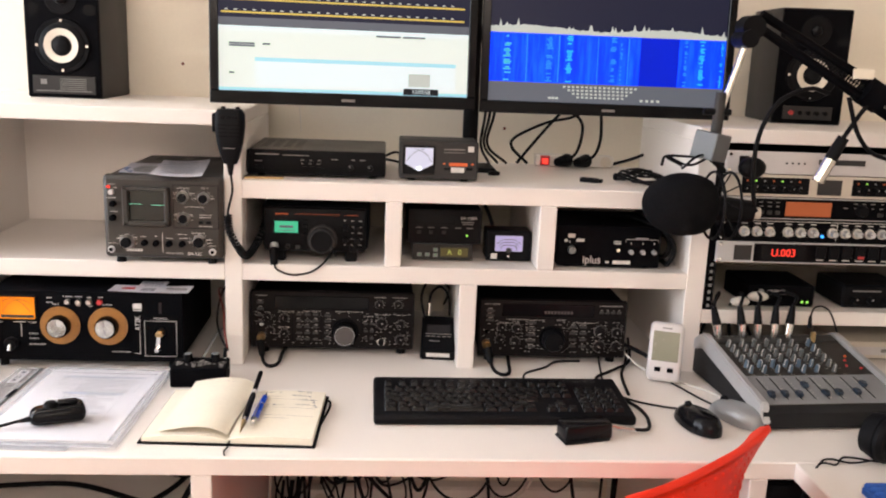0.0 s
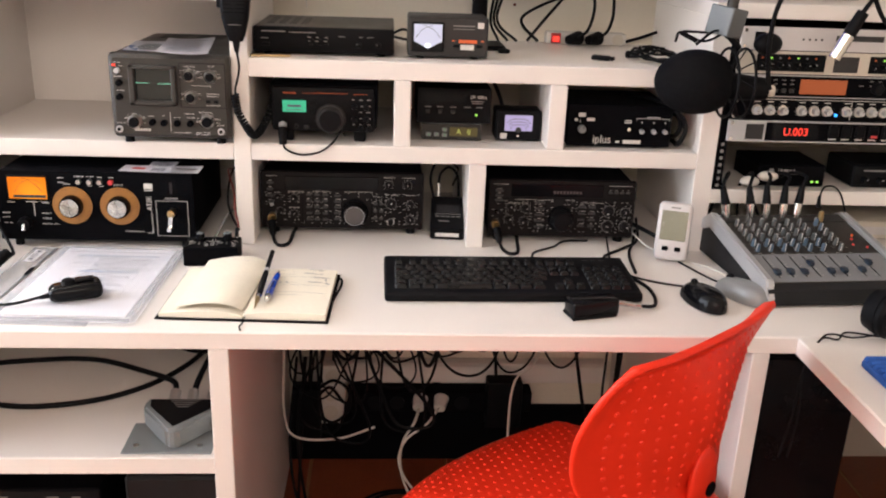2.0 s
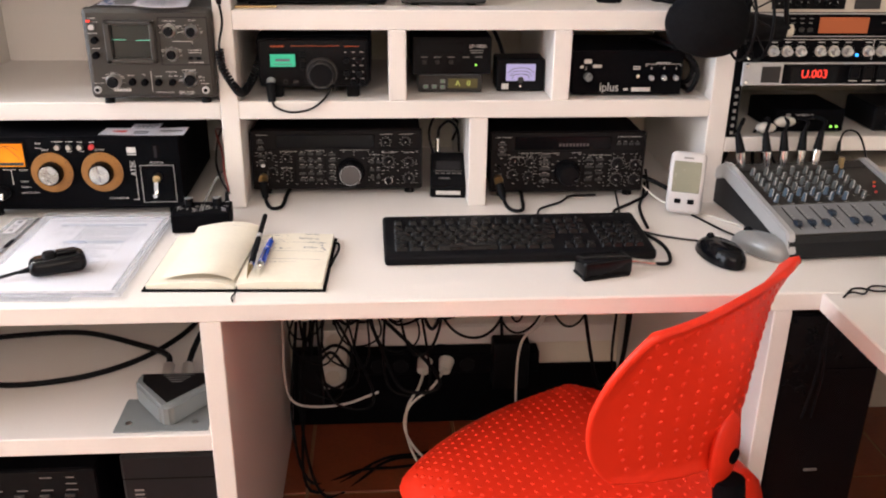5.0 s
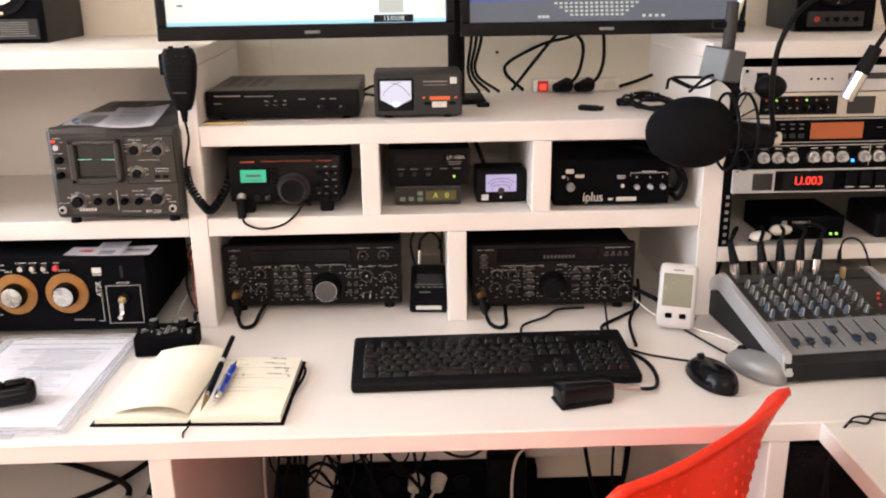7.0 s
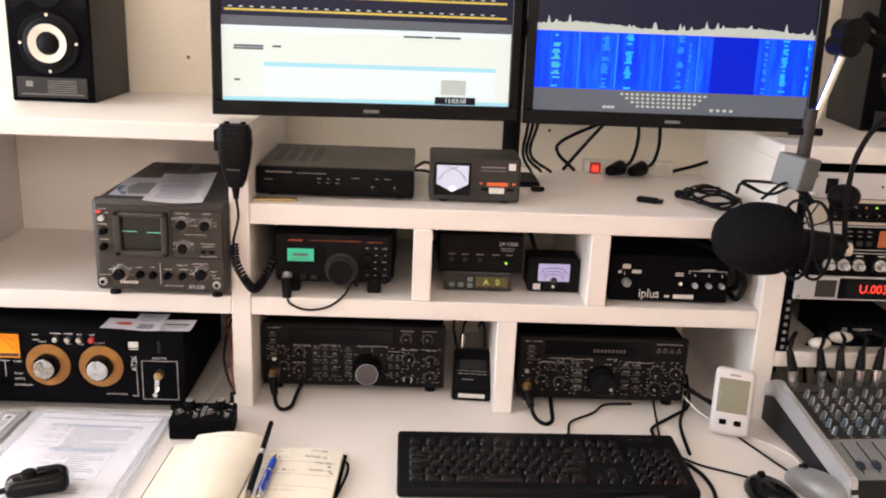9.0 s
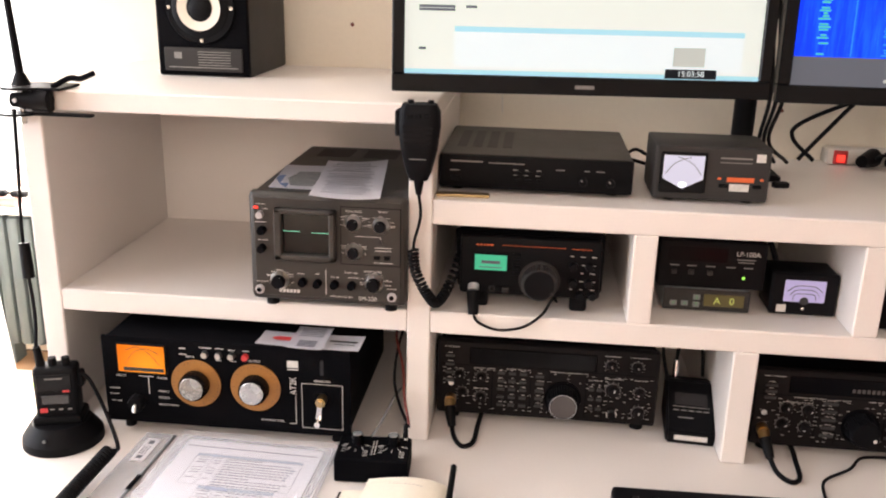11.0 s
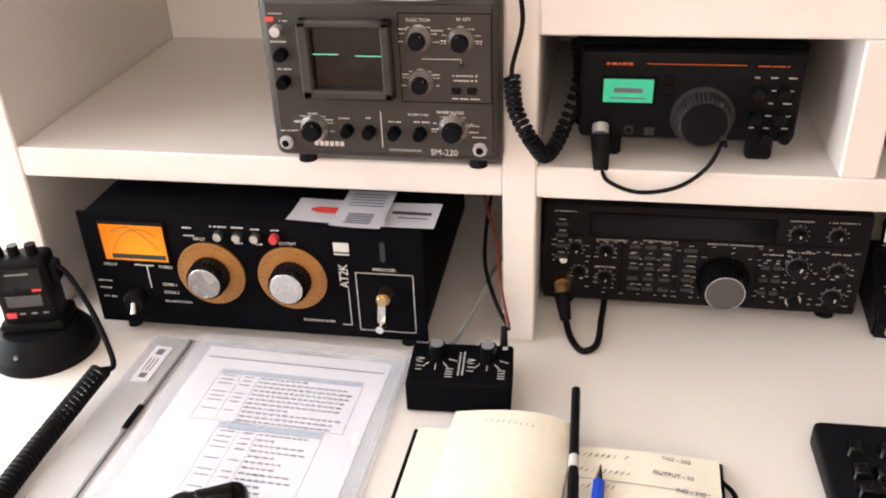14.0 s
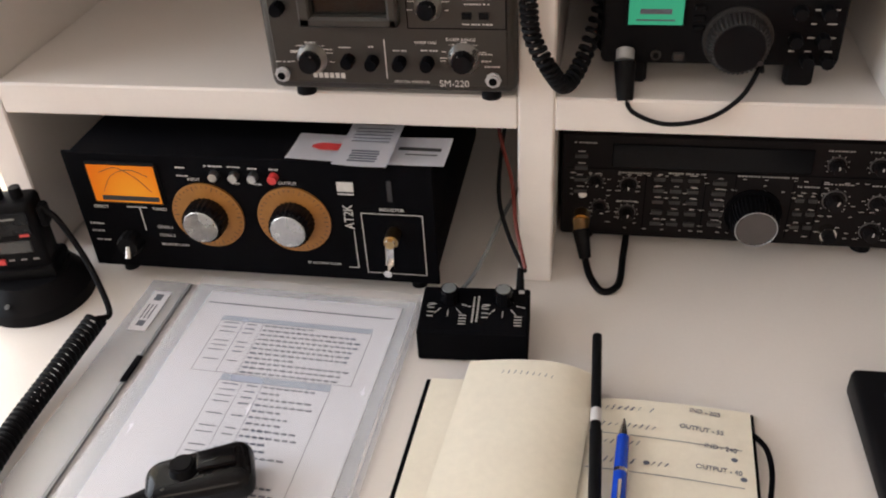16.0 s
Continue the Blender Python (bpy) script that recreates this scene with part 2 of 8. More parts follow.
def finish(bm, name, material, smooth=True):
    me = bpy.data.meshes.new(name)
    bm.to_mesh(me)
    bm.free()
    for k in material if isinstance(material, (list, tuple)) else [material]:
        me.materials.append(k)
    if smooth:
        for p in me.polygons:
            p.use_smooth = True
        me.set_sharp_from_angle(angle=radians(32))
    return me


def part(name, bm, material, parent, label="", smooth=True):
    ob = new(name, finish(bm, name, material, smooth))
    ob.parent = parent
    if name.endswith(("print", "ticks", "text", "digits", "keys", "holes", "scale", "handwriting", "marks")):
        ob["kind"] = "stuff"
    return tagged(ob, label)


def piece(name, me, parent, m=None):
    ob = new(name, me)
    ob.parent = parent
    if m is not None:
        ob.matrix_basis = m
    return ob


def rb(bm, x0, x1, y0, y1, z0, z1, b=0.0015, seg=1):
    """A box between the given faces with rounded edges."""
    g = bmesh.ops.create_cube(bm, size=1, matrix=Matrix.Translation(((x0 + x1) / 2, (y0 + y1) / 2, (z0 + z1) / 2)) @ Matrix.Diagonal((x1 - x0, y1 - y0, z1 - z0, 1)))
    if b:
        es = list({e for v in g["verts"] for e in v.link_edges})
        b = min(b, 0.45 * min(x1 - x0, y1 - y0, z1 - z0))
        bmesh.ops.bevel(bm, geom=es, offset=b, segments=seg, affect="EDGES", profile=0.5)
    return bm


def box(*a, **k):
    return rb(bmesh.new(), *a, **k)


def cy(bm, p, d, r, h, r2=None, seg=24, mid=False):
    """A cylinder or cone that starts at p and runs h along d."""
    d = Vector(d).normalized()
    q = d.to_track_quat("Z", "Y").to_matrix().to_4x4()
    at = Vector(p) + (Vector() if mid else d * h / 2)
    bmesh.ops.create_cone(bm, cap_ends=True, segments=seg, radius1=r, radius2=r if r2 is None else r2, depth=h, matrix=Matrix.Translation(at) @ q)
    return bm


def cyl(*a, **k):
    return cy(bmesh.new(), *a, **k)


def ball(bm, p, sx, sy, sz, u=20, v=12):
    bmesh.ops.create_uvsphere(bm, u_segments=u, v_segments=v, radius=1, matrix=Matrix.Translation(p) @ Matrix.Diagonal((sx, sy, sz, 1)))
    return bm


def spline(pts, sub=8):
    p = [Vector(q) for q in pts]
    p = [p[0] * 2 - p[1]] + p + [p[-1] * 2 - p[-2]]
    out = []
    for i in range(1, len(p) - 2):
        a, b, c, d = p[i - 1:i + 3]
        for k in range(sub):
            t = k / sub
            out.append(0.5 * (2 * b + (c - a) * t + (2 * a - 5 * b + 4 * c - d) * t * t + (3 * b - a - 3 * c + d) * t ** 3))
    return out + [p[-2]]


def sweep(bm, path, r, seg=8):
    """A round tube along a line of points."""
    up, rings = Vector((0.31, 0.17, 0.93)), []
    for i, c in enumerate(path):
        t = (path[min(i + 1, len(path) - 1)] - path[max(i - 1, 0)]).normalized()
        s = t.cross(up)
        s = (t.cross(Vector((1, 0, 0))) if s.length < 0.05 else s).normalized()
        n = s.cross(t)
        up = n
        rings.append([bm.verts.new(c + r * (math.cos(a) * s + math.sin(a) * n)) for a in (2 * math.pi * k / seg for k in range(seg))])
    for a, b in zip(rings, rings[1:]):
        for k in range(seg):
            bm.faces.new((a[k], a[(k + 1) % seg], b[(k + 1) % seg], b[k]))
    bm.faces.new(rings[0][::-1]), bm.faces.new(rings[-1])
    return bm


def tube(bm, pts, r, seg=8, sub=8):
    return sweep(bm, spline(pts, sub), r, seg)


def coil(bm, pts, R, r, turns, seg=6):
    """A coiled cord along a curve."""
    line = spline(pts, 14)
    n = turns * 12
    path, up = [], Vector((0.2, 0.3, 0.93))
    for i in range(n + 1):
        f = i / n * (len(line) - 1)
        k = min(int(f), len(line) - 2)
        c = line[k].lerp(line[k + 1], f - k)
        t = (line[k + 1] - line[k]).normalized()
        s = t.cross(up).normalized()
        m = s.cross(t)
        a = 2 * math.pi * i / 12
        path.append(c + R * (math.cos(a) * s + math.sin(a) * m))
    return sweep(bm, path, r, seg)


def quad(bm, x, z, w, h, y=-0.0016):
    """A flat mark on a front panel, centred on x, z."""
    v = [bm.verts.new((x + a * w / 2, y, z + b * h / 2)) for a, b in ((-1, -1), (1, -1), (1, 1), (-1, 1))]
    bm.faces.new(v)
    return bm


def flat(bm, x, y, w, d, z):
    v = [bm.verts.new((x + a * w / 2, y + b * d / 2, z)) for a, b in ((-1, -1), (1, -1), (1, 1), (-1, 1))]
    bm.faces.new(v)
    return bm


def words(parent, name, s, size, m, material, sx=1.0, centre=True):
    cu = bpy.data.curves.new(name, "FONT")
    cu.body, cu.size, cu.extrude = s, size, 0.00015
    cu.align_x, cu.align_y = ("CENTER" if centre else "LEFT"), "CENTER"
    tmp = bpy.data.objects.new(name, cu)
    me = bpy.data.meshes.new_from_object(tmp)
    bpy.data.objects.remove(tmp)
    me.materials.clear()
    me.materials.append(material)
    ob = piece(name, me, parent, m @ Matrix.Diagonal((sx, 1, 1, 1)))
    return ob


def front(x, z, y=-0.0018, turn=0):
    """The pose of writing on a front panel."""
    return pose(x, y, z, 90, 0, 0) @ pose(0, 0, 0, 0, 0, turn)


KNOBS = {}


def knob_mesh(r, h, material, ribs=18, skirt=0.0):
    key = (round(r, 4), round(h, 4), material.name, ribs, skirt)
    if key not in KNOBS:
        bm = bmesh.new()
        if skirt:
            cy(bm, (0, 0, 0), (0, -1, 0), r * (1 + skirt), h * 0.22, r2=r * (1 + skirt * 0.8))
        rings = []
        for y, k in ((0, 1.0), (-h * 0.8, 0.97), (-h, 0.86)):
            rings.append([bm.verts.new((k * rr * math.cos(a), y, k * rr * math.sin(a))) for i in range(ribs * 2) for a, rr in [(math.pi * i / ribs, r * (1 if i % 2 else 0.94))]])
        for a, b in zip(rings, rings[1:]):
            for i in range(ribs * 2):
                j = (i + 1) % (ribs * 2)
                bm.faces.new((a[i], a[j], b[j], b[i]))
        bm.faces.new(rings[-1])
        bmesh.ops.recalc_face_normals(bm, faces=bm.faces)
        KNOBS[key] = finish(bm, "knob", material)
    return KNOBS[key]


POINTER = {}


def knob(parent, x, z, r, h, material, pointer=None, turn=0, cap=None, ribs=18, skirt=0.0, y=0.0):
    k = piece("knob", knob_mesh(r, h, material, ribs, skirt), parent, pose(x, y, z, 0, turn, 0))
    if pointer:
        key = (round(r, 4), round(h, 4), pointer.name)
        if key not in POINTER:
            POINTER[key] = finish(box(-r * 0.09, r * 0.09, -h - 0.0006, -h + 0.0004, r * 0.25, r * 0.8, b=0), "pointer", pointer)
        piece("pointer", POINTER[key], k)
    if cap:
        key = (round(r, 4), round(h, 4), cap.name, "cap")
        if key not in POINTER:
            POINTER[key] = finish(cyl((0, -h + 0.0004, 0), (0, -1, 0), r * 0.82, 0.0012, r2=r * 0.78, seg=32), "cap", cap)
        piece("cap", POINTER[key], k)
    return k


def scatter(bm, x0, x1, z0, z1, cols, rows, w, h, seed, keep=0.8, y=-0.0016):
    """Small unreadable print laid out in rows and columns."""
    rnd = random.Random(seed)
    for i in range(cols):
        for j in range(rows):
            if rnd.random() < keep:
                x = x0 + (x1 - x0) * (i + 0.5) / cols
                z = z0 + (z1 - z0) * (j + 0.5) / rows
                quad(bm, x + rnd.uniform(-0.001, 0.001), z, w * rnd.uniform(0.5, 1), h, y)
    return bm


def legend(bm, x, z, w, h, y=-0.0016):
    """One line of small unreadable print, as broken bars."""
    rnd = random.Random(int(abs(x * 91000 + z * 37000)))
    a = x - w / 2
    while a < x + w / 2:
        b = rnd.uniform(0.7, 1.9) * h
        quad(bm, a + b / 2, z, b, h * rnd.uniform(0.8, 1.0), y)
        a += b + (0.45 if rnd.random() < 0.85 else 1.3) * h
    return bm


def feet(parent, w, d, h, r=0.008, y0=0.02):
    me = finish(cyl((0, 0, 0), (0, 0, 1), r, h, r2=r * 0.9, seg=16), "foot", RUBBER)
    for x in (-w / 2 + 0.025, w / 2 - 0.025):
        for y in (y0, d - 0.03):
            piece("foot", me, parent, pose(x, y, 0))


def cable(name, pts, r, label, material=None, group=""):
    c = Vector(pts[0])
    t = thing(name, Matrix.Translation(c), label, "cable", group)
    part("cord", tube(bmesh.new(), [Vector(p) - c for p in pts], r), material or RUBBER, t)
    return t


# ---- the room ----
def structure(name, bm, material, label, smooth=False):
    ob = new(name, finish(bm, name, material, smooth))
    return tagged(ob, label, name.split("_")[0], kind="structure")


floor = structure("floor", box(-2.5, 2.7, -3.5, FAR, -0.10, -0.004, b=0), GROUT, "reddish terracotta tiled floor with pale grout joints")
structure("wall_north", box(-0.80, 2.7, WALL, WALL + 0.14, 0, 2.6, b=0), PAINT, "cream painted wall behind the shelves")
structure("wall_far", rb(rb(rb(box(-2.5, -2.35, FAR, FAR + 0.15, 0, 2.6, b=0), -0.83, -0.66, FAR, FAR + 0.15, 0, 2.6, b=0), -2.35, -0.83, FAR, FAR + 0.15, 0, 0.62, b=0), -2.35, -0.83, FAR, FAR + 0.15, 2.3, 2.6, b=0), PAINT, "cream painted wall with a tall bright window")
structure("wall_return", box(-0.80, -0.66, WALL + 0.14, FAR, 0, 2.6, b=0), PAINT, "cream painted end of the dividing wall")
structure("wall_west", rb(rb(rb(box(-2.65, -2.5, -3.5, -1.75, 0, 2.6, b=0), -2.65, -2.5, 0.65, FAR + 0.15, 0, 2.6, b=0), -2.65, -2.5, -1.75, 0.65, 0, 0.5, b=0), -2.65, -2.5, -1.75, 0.65, 2.4, 2.6, b=0), PAINT, "cream painted wall with a wide window opening")
structure("wall_east", box(2.7, 2.85, -3.5, WALL + 0.14, 0, 2.6, b=0), PAINT, "plain cream painted wall")
structure("wall_south", box(-2.65, 2.85, -3.65, -3.5, 0, 2.6, b=0), PAINT, "plain cream painted wall behind the desk chair")
structure("ceiling", box(-2.65, 2.85, -3.65, FAR + 0.15, 2.6, 2.7, b=0), CEIL, "plain white painted ceiling")


def glazing(name, m, w, h, label):
    t = thing(name, m, label, "window", kind="structure")
    for a in (-w / 2, -0.025, w / 2 - 0.05):
        part("frame", box(a, a + 0.05, 0, 0.06, 0, h, b=0.004), LAMINATE, t)
    for a in (0, h - 0.05):
        part("rail", box(-w / 2 + 0.05, w / 2 - 0.05, 0.002, 0.058, a, a + 0.05, b=0.004), LAMINATE, t)


structure("baseboard", box(0.016, 0.861, WALL - 0.014, WALL - 0.001, 0, 0.166, b=0.002), MATT, "black skirting board in the knee space")
glazing("window_1", pose(-1.59, FAR + 0.06, 0.62), 1.52, 1.68, "white framed window with daylight behind a curtain")
glazing("window_2", pose(-2.56, -0.55, 0.5, 0, 0, 90), 2.4, 1.9, "wide white framed window letting in daylight")

structure("backdrop", box(-3.2, 0.2, FAR + 0.70, FAR + 0.72, -0.1, 2.7, b=0), DAYLIGHT, "bright white daylight outside the window")
cur = thing("curtain", pose(-2.07, FAR - 0.40, 0.02), "white voile curtain hanging in soft folds to the floor", "curtain")
bm = bmesh.new()
cols = [[bm.verts.new((-0.45 + 0.9 * i / 120 - 0.22 * (j / 10 - 0.5) * max(0, i / 60 - 1), 0.020 * math.sin(i * 0.24) + 0.012 * math.sin(i * 0.11 + j * 0.2), 2.4 * j / 10)) for j in range(11)] for i in range(121)]
for a, b in zip(cols, cols[1:]):
    for j in range(10):
        bm.faces.new((a[j], b[j], b[j + 1], a[j + 1]))
part("cloth", bm, CURTAIN, cur)
part("rod", cyl((-0.38, 0, 2.41), (1, 0, 0), 0.012, 1.2), ALU, cur)
part("bracket", box(0.70, 0.73, -0.01, 0.40, 2.395, 2.43), ALU, cur)

# Added sheet: its pale colour stands in for sun on the tiles.
rug = thing("rug", pose(-1.5, 0.2, 0.0), "pale sheet added for the sunlit tiles by the window", "rug")
part("pale_sheet", box(-0.82, 0.88, -1.3, 1.36, 0.001, 0.012, b=0.004), SUNLITFLOOR, rug)
rad = thing("radiator", pose(-1.42, FAR - 0.14, 0), "grey-green ribbed metal radiator under the window", "radiator")
col = finish(rb(box(-0.022, 0.022, 0, 0.11, 0.08, 0.56, b=0.016, seg=2), -0.012, 0.012, 0.01, 0.10, 0.54, 0.575, b=0.005), "column", RADIATOR)
for i in range(14):
    piece("column", col, rad, pose(-0.32 + 0.049 * i, 0, 0))
part("pipe", cyl((-0.34, 0.055, 0.12), (1, 0, 0), 0.014, 0.68), RADIATOR, rad)
for x in (-0.30, 0.30):
    part("leg", box(x - 0.02, x + 0.02, 0.02, 0.09, 0, 0.09), RADIATOR, rad)
sh = thing("radiator_board", pose(-1.42, FAR - 0.14, 0.575), "thin white board lying on the radiator", "board")
part("board", box(-0.36, 0.36, -0.02, 0.13, 0, 0.018), LAMINATE, sh)
gc = thing("glasses_case", pose(-1.70, FAR - 0.10, 0.593), "dusty pink soft case lying on the radiator board", "case")
part("case_body", box(-0.075, 0.075, -0.03, 0.03, 0, 0.030, b=0.008, seg=2), DUSTYPINK, gc)
part("case_flap", box(-0.077, 0.077, -0.032, 0.010, 0.0295, 0.034, b=0.002), DUSTYPINK, gc)
sg = thing("sunglasses", pose(-1.655, FAR - 0.10, 0.627), "dark folded glasses lying on the white board", "glasses")
part("frame", rb(rb(box(-0.07, -0.008, -0.02, 0.01, 0, 0.02, b=0.006), 0.008, 0.07, -0.02, 0.01, 0, 0.02, b=0.006), -0.01, 0.01, -0.018, -0.010, 0.010, 0.016), BLACK, sg)

# ---- the built-in desk and shelves ----
DT, DF = 0.75, -0.41
desk = thing("built_in_desk", pose(0, 0, 0), "white laminate built-in desk with an open storage bay", "desk")
part("worktop", box(-0.578, 2.0, DF, WALL, DT - 0.030, DT, b=0.002), LAMINATE, desk)
part("side_wing", box(0.931, 2.0, -1.45, DF - 0.0005, DT - 0.030, DT, b=0.002), LAMINATE, desk)
part("panel", box(-0.017, 0.015, DF + 0.001, WALL, 0, DT - 0.030), LAMINATE, desk)
part("panel", box(0.862, 0.891, DF + 0.001, WALL, 0, DT - 0.030), LAMINATE, desk)
part("panel", box(-0.578, -0.546, DF + 0.001, WALL, 0, DT - 0.030), LAMINATE, desk)
part("panel", box(0.935, 2.0, -1.45, -1.42, 0, DT - 0.030), LAMINATE, desk)
part("panel", box(1.97, 2.0, DF, WALL, 0, DT - 0.030), LAMINATE, desk)
part("low_shelf", box(-0.546, -0.017, DF + 0.004, WALL, 0.489, 0.520), LAMINATE, desk)
part("back_panel", box(-0.546, -0.017, WALL - 0.012, WALL - 0.002, 0.06, 0.72, b=0), LAMINATE, desk)

shelves = thing("shelf_unit", pose(0, 0, DT), "white laminate pigeonhole shelves built onto the desk", "shelf")
Z1, Z2, Z3 = 0.172, 0.332, 0.467      # undersides of the boards above the desk
BT = 0.033
UP = 0.495
for name, x0, x1, z0, z1 in (("upright", -0.033, 0, 0, Z3), ("upright", 0.421, 0.455, 0, Z1), ("upright", 0.873, 0.911, 0, Z3),
                             ("divider", 0.272, 0.304, Z1 + BT, Z2), ("divider", 0.571, 0.604, Z1 + BT, Z2), ("upright", -0.578, -0.545, 0, Z3),
                             ("upright", 1.420, 1.455, 0, Z3),
                             ("shelf", 0, 0.873, Z1, Z1 + BT), ("shelf", 0, 0.873, Z2, Z2 + 0.035), ("shelf", -0.545, -0.033, Z1, Z1 + BT),
                             ("top_board", -0.578, 0, Z3, UP), ("top_board", 0.873, 1.455, Z3, UP), ("shelf", 0.911, 1.420, 0.103, 0.132)):
    part(name, box(x0, x1, 0.0005 if name in ("shelf", "divider") else 0, WALL - 0.001, z0 + 0.0002, z1, b=0.0018), LAMINATE, shelves)
part("shelf_back", box(-0.545, -0.033, WALL - 0.008, WALL - 0.002, 0, Z3, b=0), LAMINATE, shelves)

# ---- left bay: antenna tuner, station scope, speaker ----
def tuner():
    t = thing("antenna_tuner", pose(-0.290, -0.035, DT), "black antenna tuner with an orange lit meter and two amber dials", "radio tuner")
    w, z0, z1 = 0.366, 0.018, 0.150
    part("cabinet", box(-w / 2 + 0.004, w / 2 - 0.004, 0.004, 0.30, z0, z1, b=0.004, seg=2), MATT, t)
    part("front_panel", box(-w / 2, w / 2, 0, 0.004, z0 - 0.002, z1 + 0.002, b=0.001), MATT, t)
    feet(t, w, 0.3, 0.018)
    X = lambda x: x + 0.290
    bz = lambda z: z - DT
    me = part("meter", box(X(-0.450), X(-0.376), -0.003, 0.001, bz(0.846), bz(0.893), b=0.001), BLACK, t)
    part("meter_face", quad(bmesh.new(), X(-0.413), bz(0.8695), 0.070, 0.042, -0.0034), AMBER, me, "orange lit meter face")
    bm = bmesh.new()
    tube(bm, [(X(-0.437), -0.0036, bz(0.860)), (X(-0.424), -0.0036, bz(0.879)), (X(-0.404), -0.0036, bz(0.886)), (X(-0.386), -0.0036, bz(0.879))], 0.0004, 4)
    tube(bm, [(X(-0.436), -0.0036, bz(0.882)), (X(-0.418), -0.0036, bz(0.888)), (X(-0.400), -0.0036, bz(0.878)), (X(-0.386), -0.0036, bz(0.862))], 0.0004, 4)
    rb(bm, X(-0.44), X(-0.38), -0.0038, -0.0034, bz(0.8505), bz(0.856), b=0)
    part("meter_scale", bm, BLACKINK, me)
    for x in (-0.334, -0.246):
        d = part("dial", cyl((X(x), 0.001, bz(0.836)), (0, -1, 0), 0.037, 0.003, r2=0.0365, seg=48), WOODDIAL, t, "round amber dial plate")
        bm = bmesh.new()
        for i in range(40):
            a = 2 * math.pi * i / 40
            l = 0.0045 if i % 4 == 0 else 0.0025
            p = Vector((math.cos(a), 0, math.sin(a)))
            bmesh.ops.create_cube(bm, size=1, matrix=Matrix.Translation(Vector((X(x), -0.0022, bz(0.836))) + p * (0.0345 - l / 2)) @ Euler((0, -a, 0)).to_matrix().to_4x4() @ Matrix.Diagonal((l, 0.0004, 0.0005, 1)))
        part("dial_scale", bm, BLACKINK, d, smooth=False)
        knob(t, X(x), bz(0.836), 0.0215, 0.020, GLOSS, cap=SPUN, ribs=26, y=-0.002)
    for x, m in ((-0.318, ALU), (-0.298, ALU), (-0.279, ALU), (-0.259, REDINK)):
        part("push_button", cyl((X(x), 0, bz(0.883)), (0, -1, 0), 0.0050, 0.007, r2=0.0044, seg=16), m, t)
    k = knob(t, X(-0.424), bz(0.800), 0.0125, 0.014, BLACK, ribs=12)
    part("lever_tip", cyl((X(-0.424), -0.012, bz(0.800)), (0.1, -0.6, -0.9), 0.0032, 0.012, r2=0.004, seg=12), CHROME, t)
    bm = bmesh.new()
    x0, x1, y0, y1 = X(-0.178), X(-0.119), bz(0.778), bz(0.848)
    for a in ((x0, x1, y0, y0), (x0, x1, y1, y1), (x0, x0, y0, y1), (x1, x1, y0, y1)):
        quad(bm, (a[0] + a[1]) / 2, (a[2] + a[3]) / 2, max(a[1] - a[0], 0.0008), max(a[3] - a[2], 0.0008))
    quad(bm, X(-0.187), bz(0.805), 0.0009, 0.044), quad(bm, X(-0.192), bz(0.783), 0.010, 0.0009)
    quad(bm, X(-0.408), bz(0.842), 0.022, 0.0012), quad(bm, X(-0.405), bz(0.828), 0.0012, 0.028)
    for x, z in ((-0.458, 0.820), (-0.458, 0.811), (-0.456, 0.800)):
        legend(bm, X(x), bz(z), 0.014, 0.0019)
    for x, z, w1 in ((-0.318, 0.893, 0.017), (-0.298, 0.893, 0.010), (-0.279, 0.892, 0.008), (-0.259, 0.892, 0.006), (-0.298, 0.875, 0.008), (-0.277, 0.875, 0.007), (-0.352, 0.890, 0.008), (-0.352, 0.881, 0.009)):
        legend(bm, X(x), bz(z), w1, 0.0018)
    quad(bm, X(-0.1905), bz(0.8765), 0.016, 0.0105), quad(bm, X(-0.1905), bz(0.8685), 0.016, 0.0016)
    part("panel_print", bm, MARK, t)
    for s, x, z in (("INPUT", -0.340, 0.8775), ("OUTPUT", -0.246, 0.8775), ("INDUCTOR", -0.148, 0.853), ("DIRECT", -0.446, 0.841), ("TUNED", -0.384, 0.841), ("COAX 1", -0.383, 0.8195), ("COAX 2", -0.383, 0.8095), ("BALANCED-COAX", -0.377, 0.7985), ("RF ANTENNA TUNER", -0.222, 0.786)):
        words(t, "lettering", s, 0.0036 if len(s) > 8 else 0.0046, front(X(x), bz(z)), MARK)
    words(t, "lettering", "AT2K", 0.0135, front(X(-0.190), bz(0.843), turn=90), MARK, 0.85)
    part("counter_window", box(X(-0.151), X(-0.146), -0.001, 0.001, bz(0.862), bz(0.884), b=0), SCREENGLASS, t)
    part("crank_hub", cy(cyl((X(-0.148), 0, bz(0.826)), (0, -1, 0), 0.007, 0.016, seg=20), (X(-0.148), -0.016, bz(0.826)), (0, -1, 0), 0.0045, 0.005, seg=16), BRASS, t)
    bm = bmesh.new()
    rb(bm, -0.0045, 0.0045, -0.0015, 0.0015, -0.030, 0.004, b=0.001)
    bmesh.ops.transform(bm, matrix=pose(X(-0.148), -0.019, bz(0.826), 0, 4, 0), verts=bm.verts)
    part("crank_arm", bm, CHROME, t)
    part("crank_grip", cyl((X(-0.150), -0.018, bz(0.799)), (0, -1, 0), 0.0046, 0.012, r2=0.0042, seg=16), CHROME, t)


tuner()


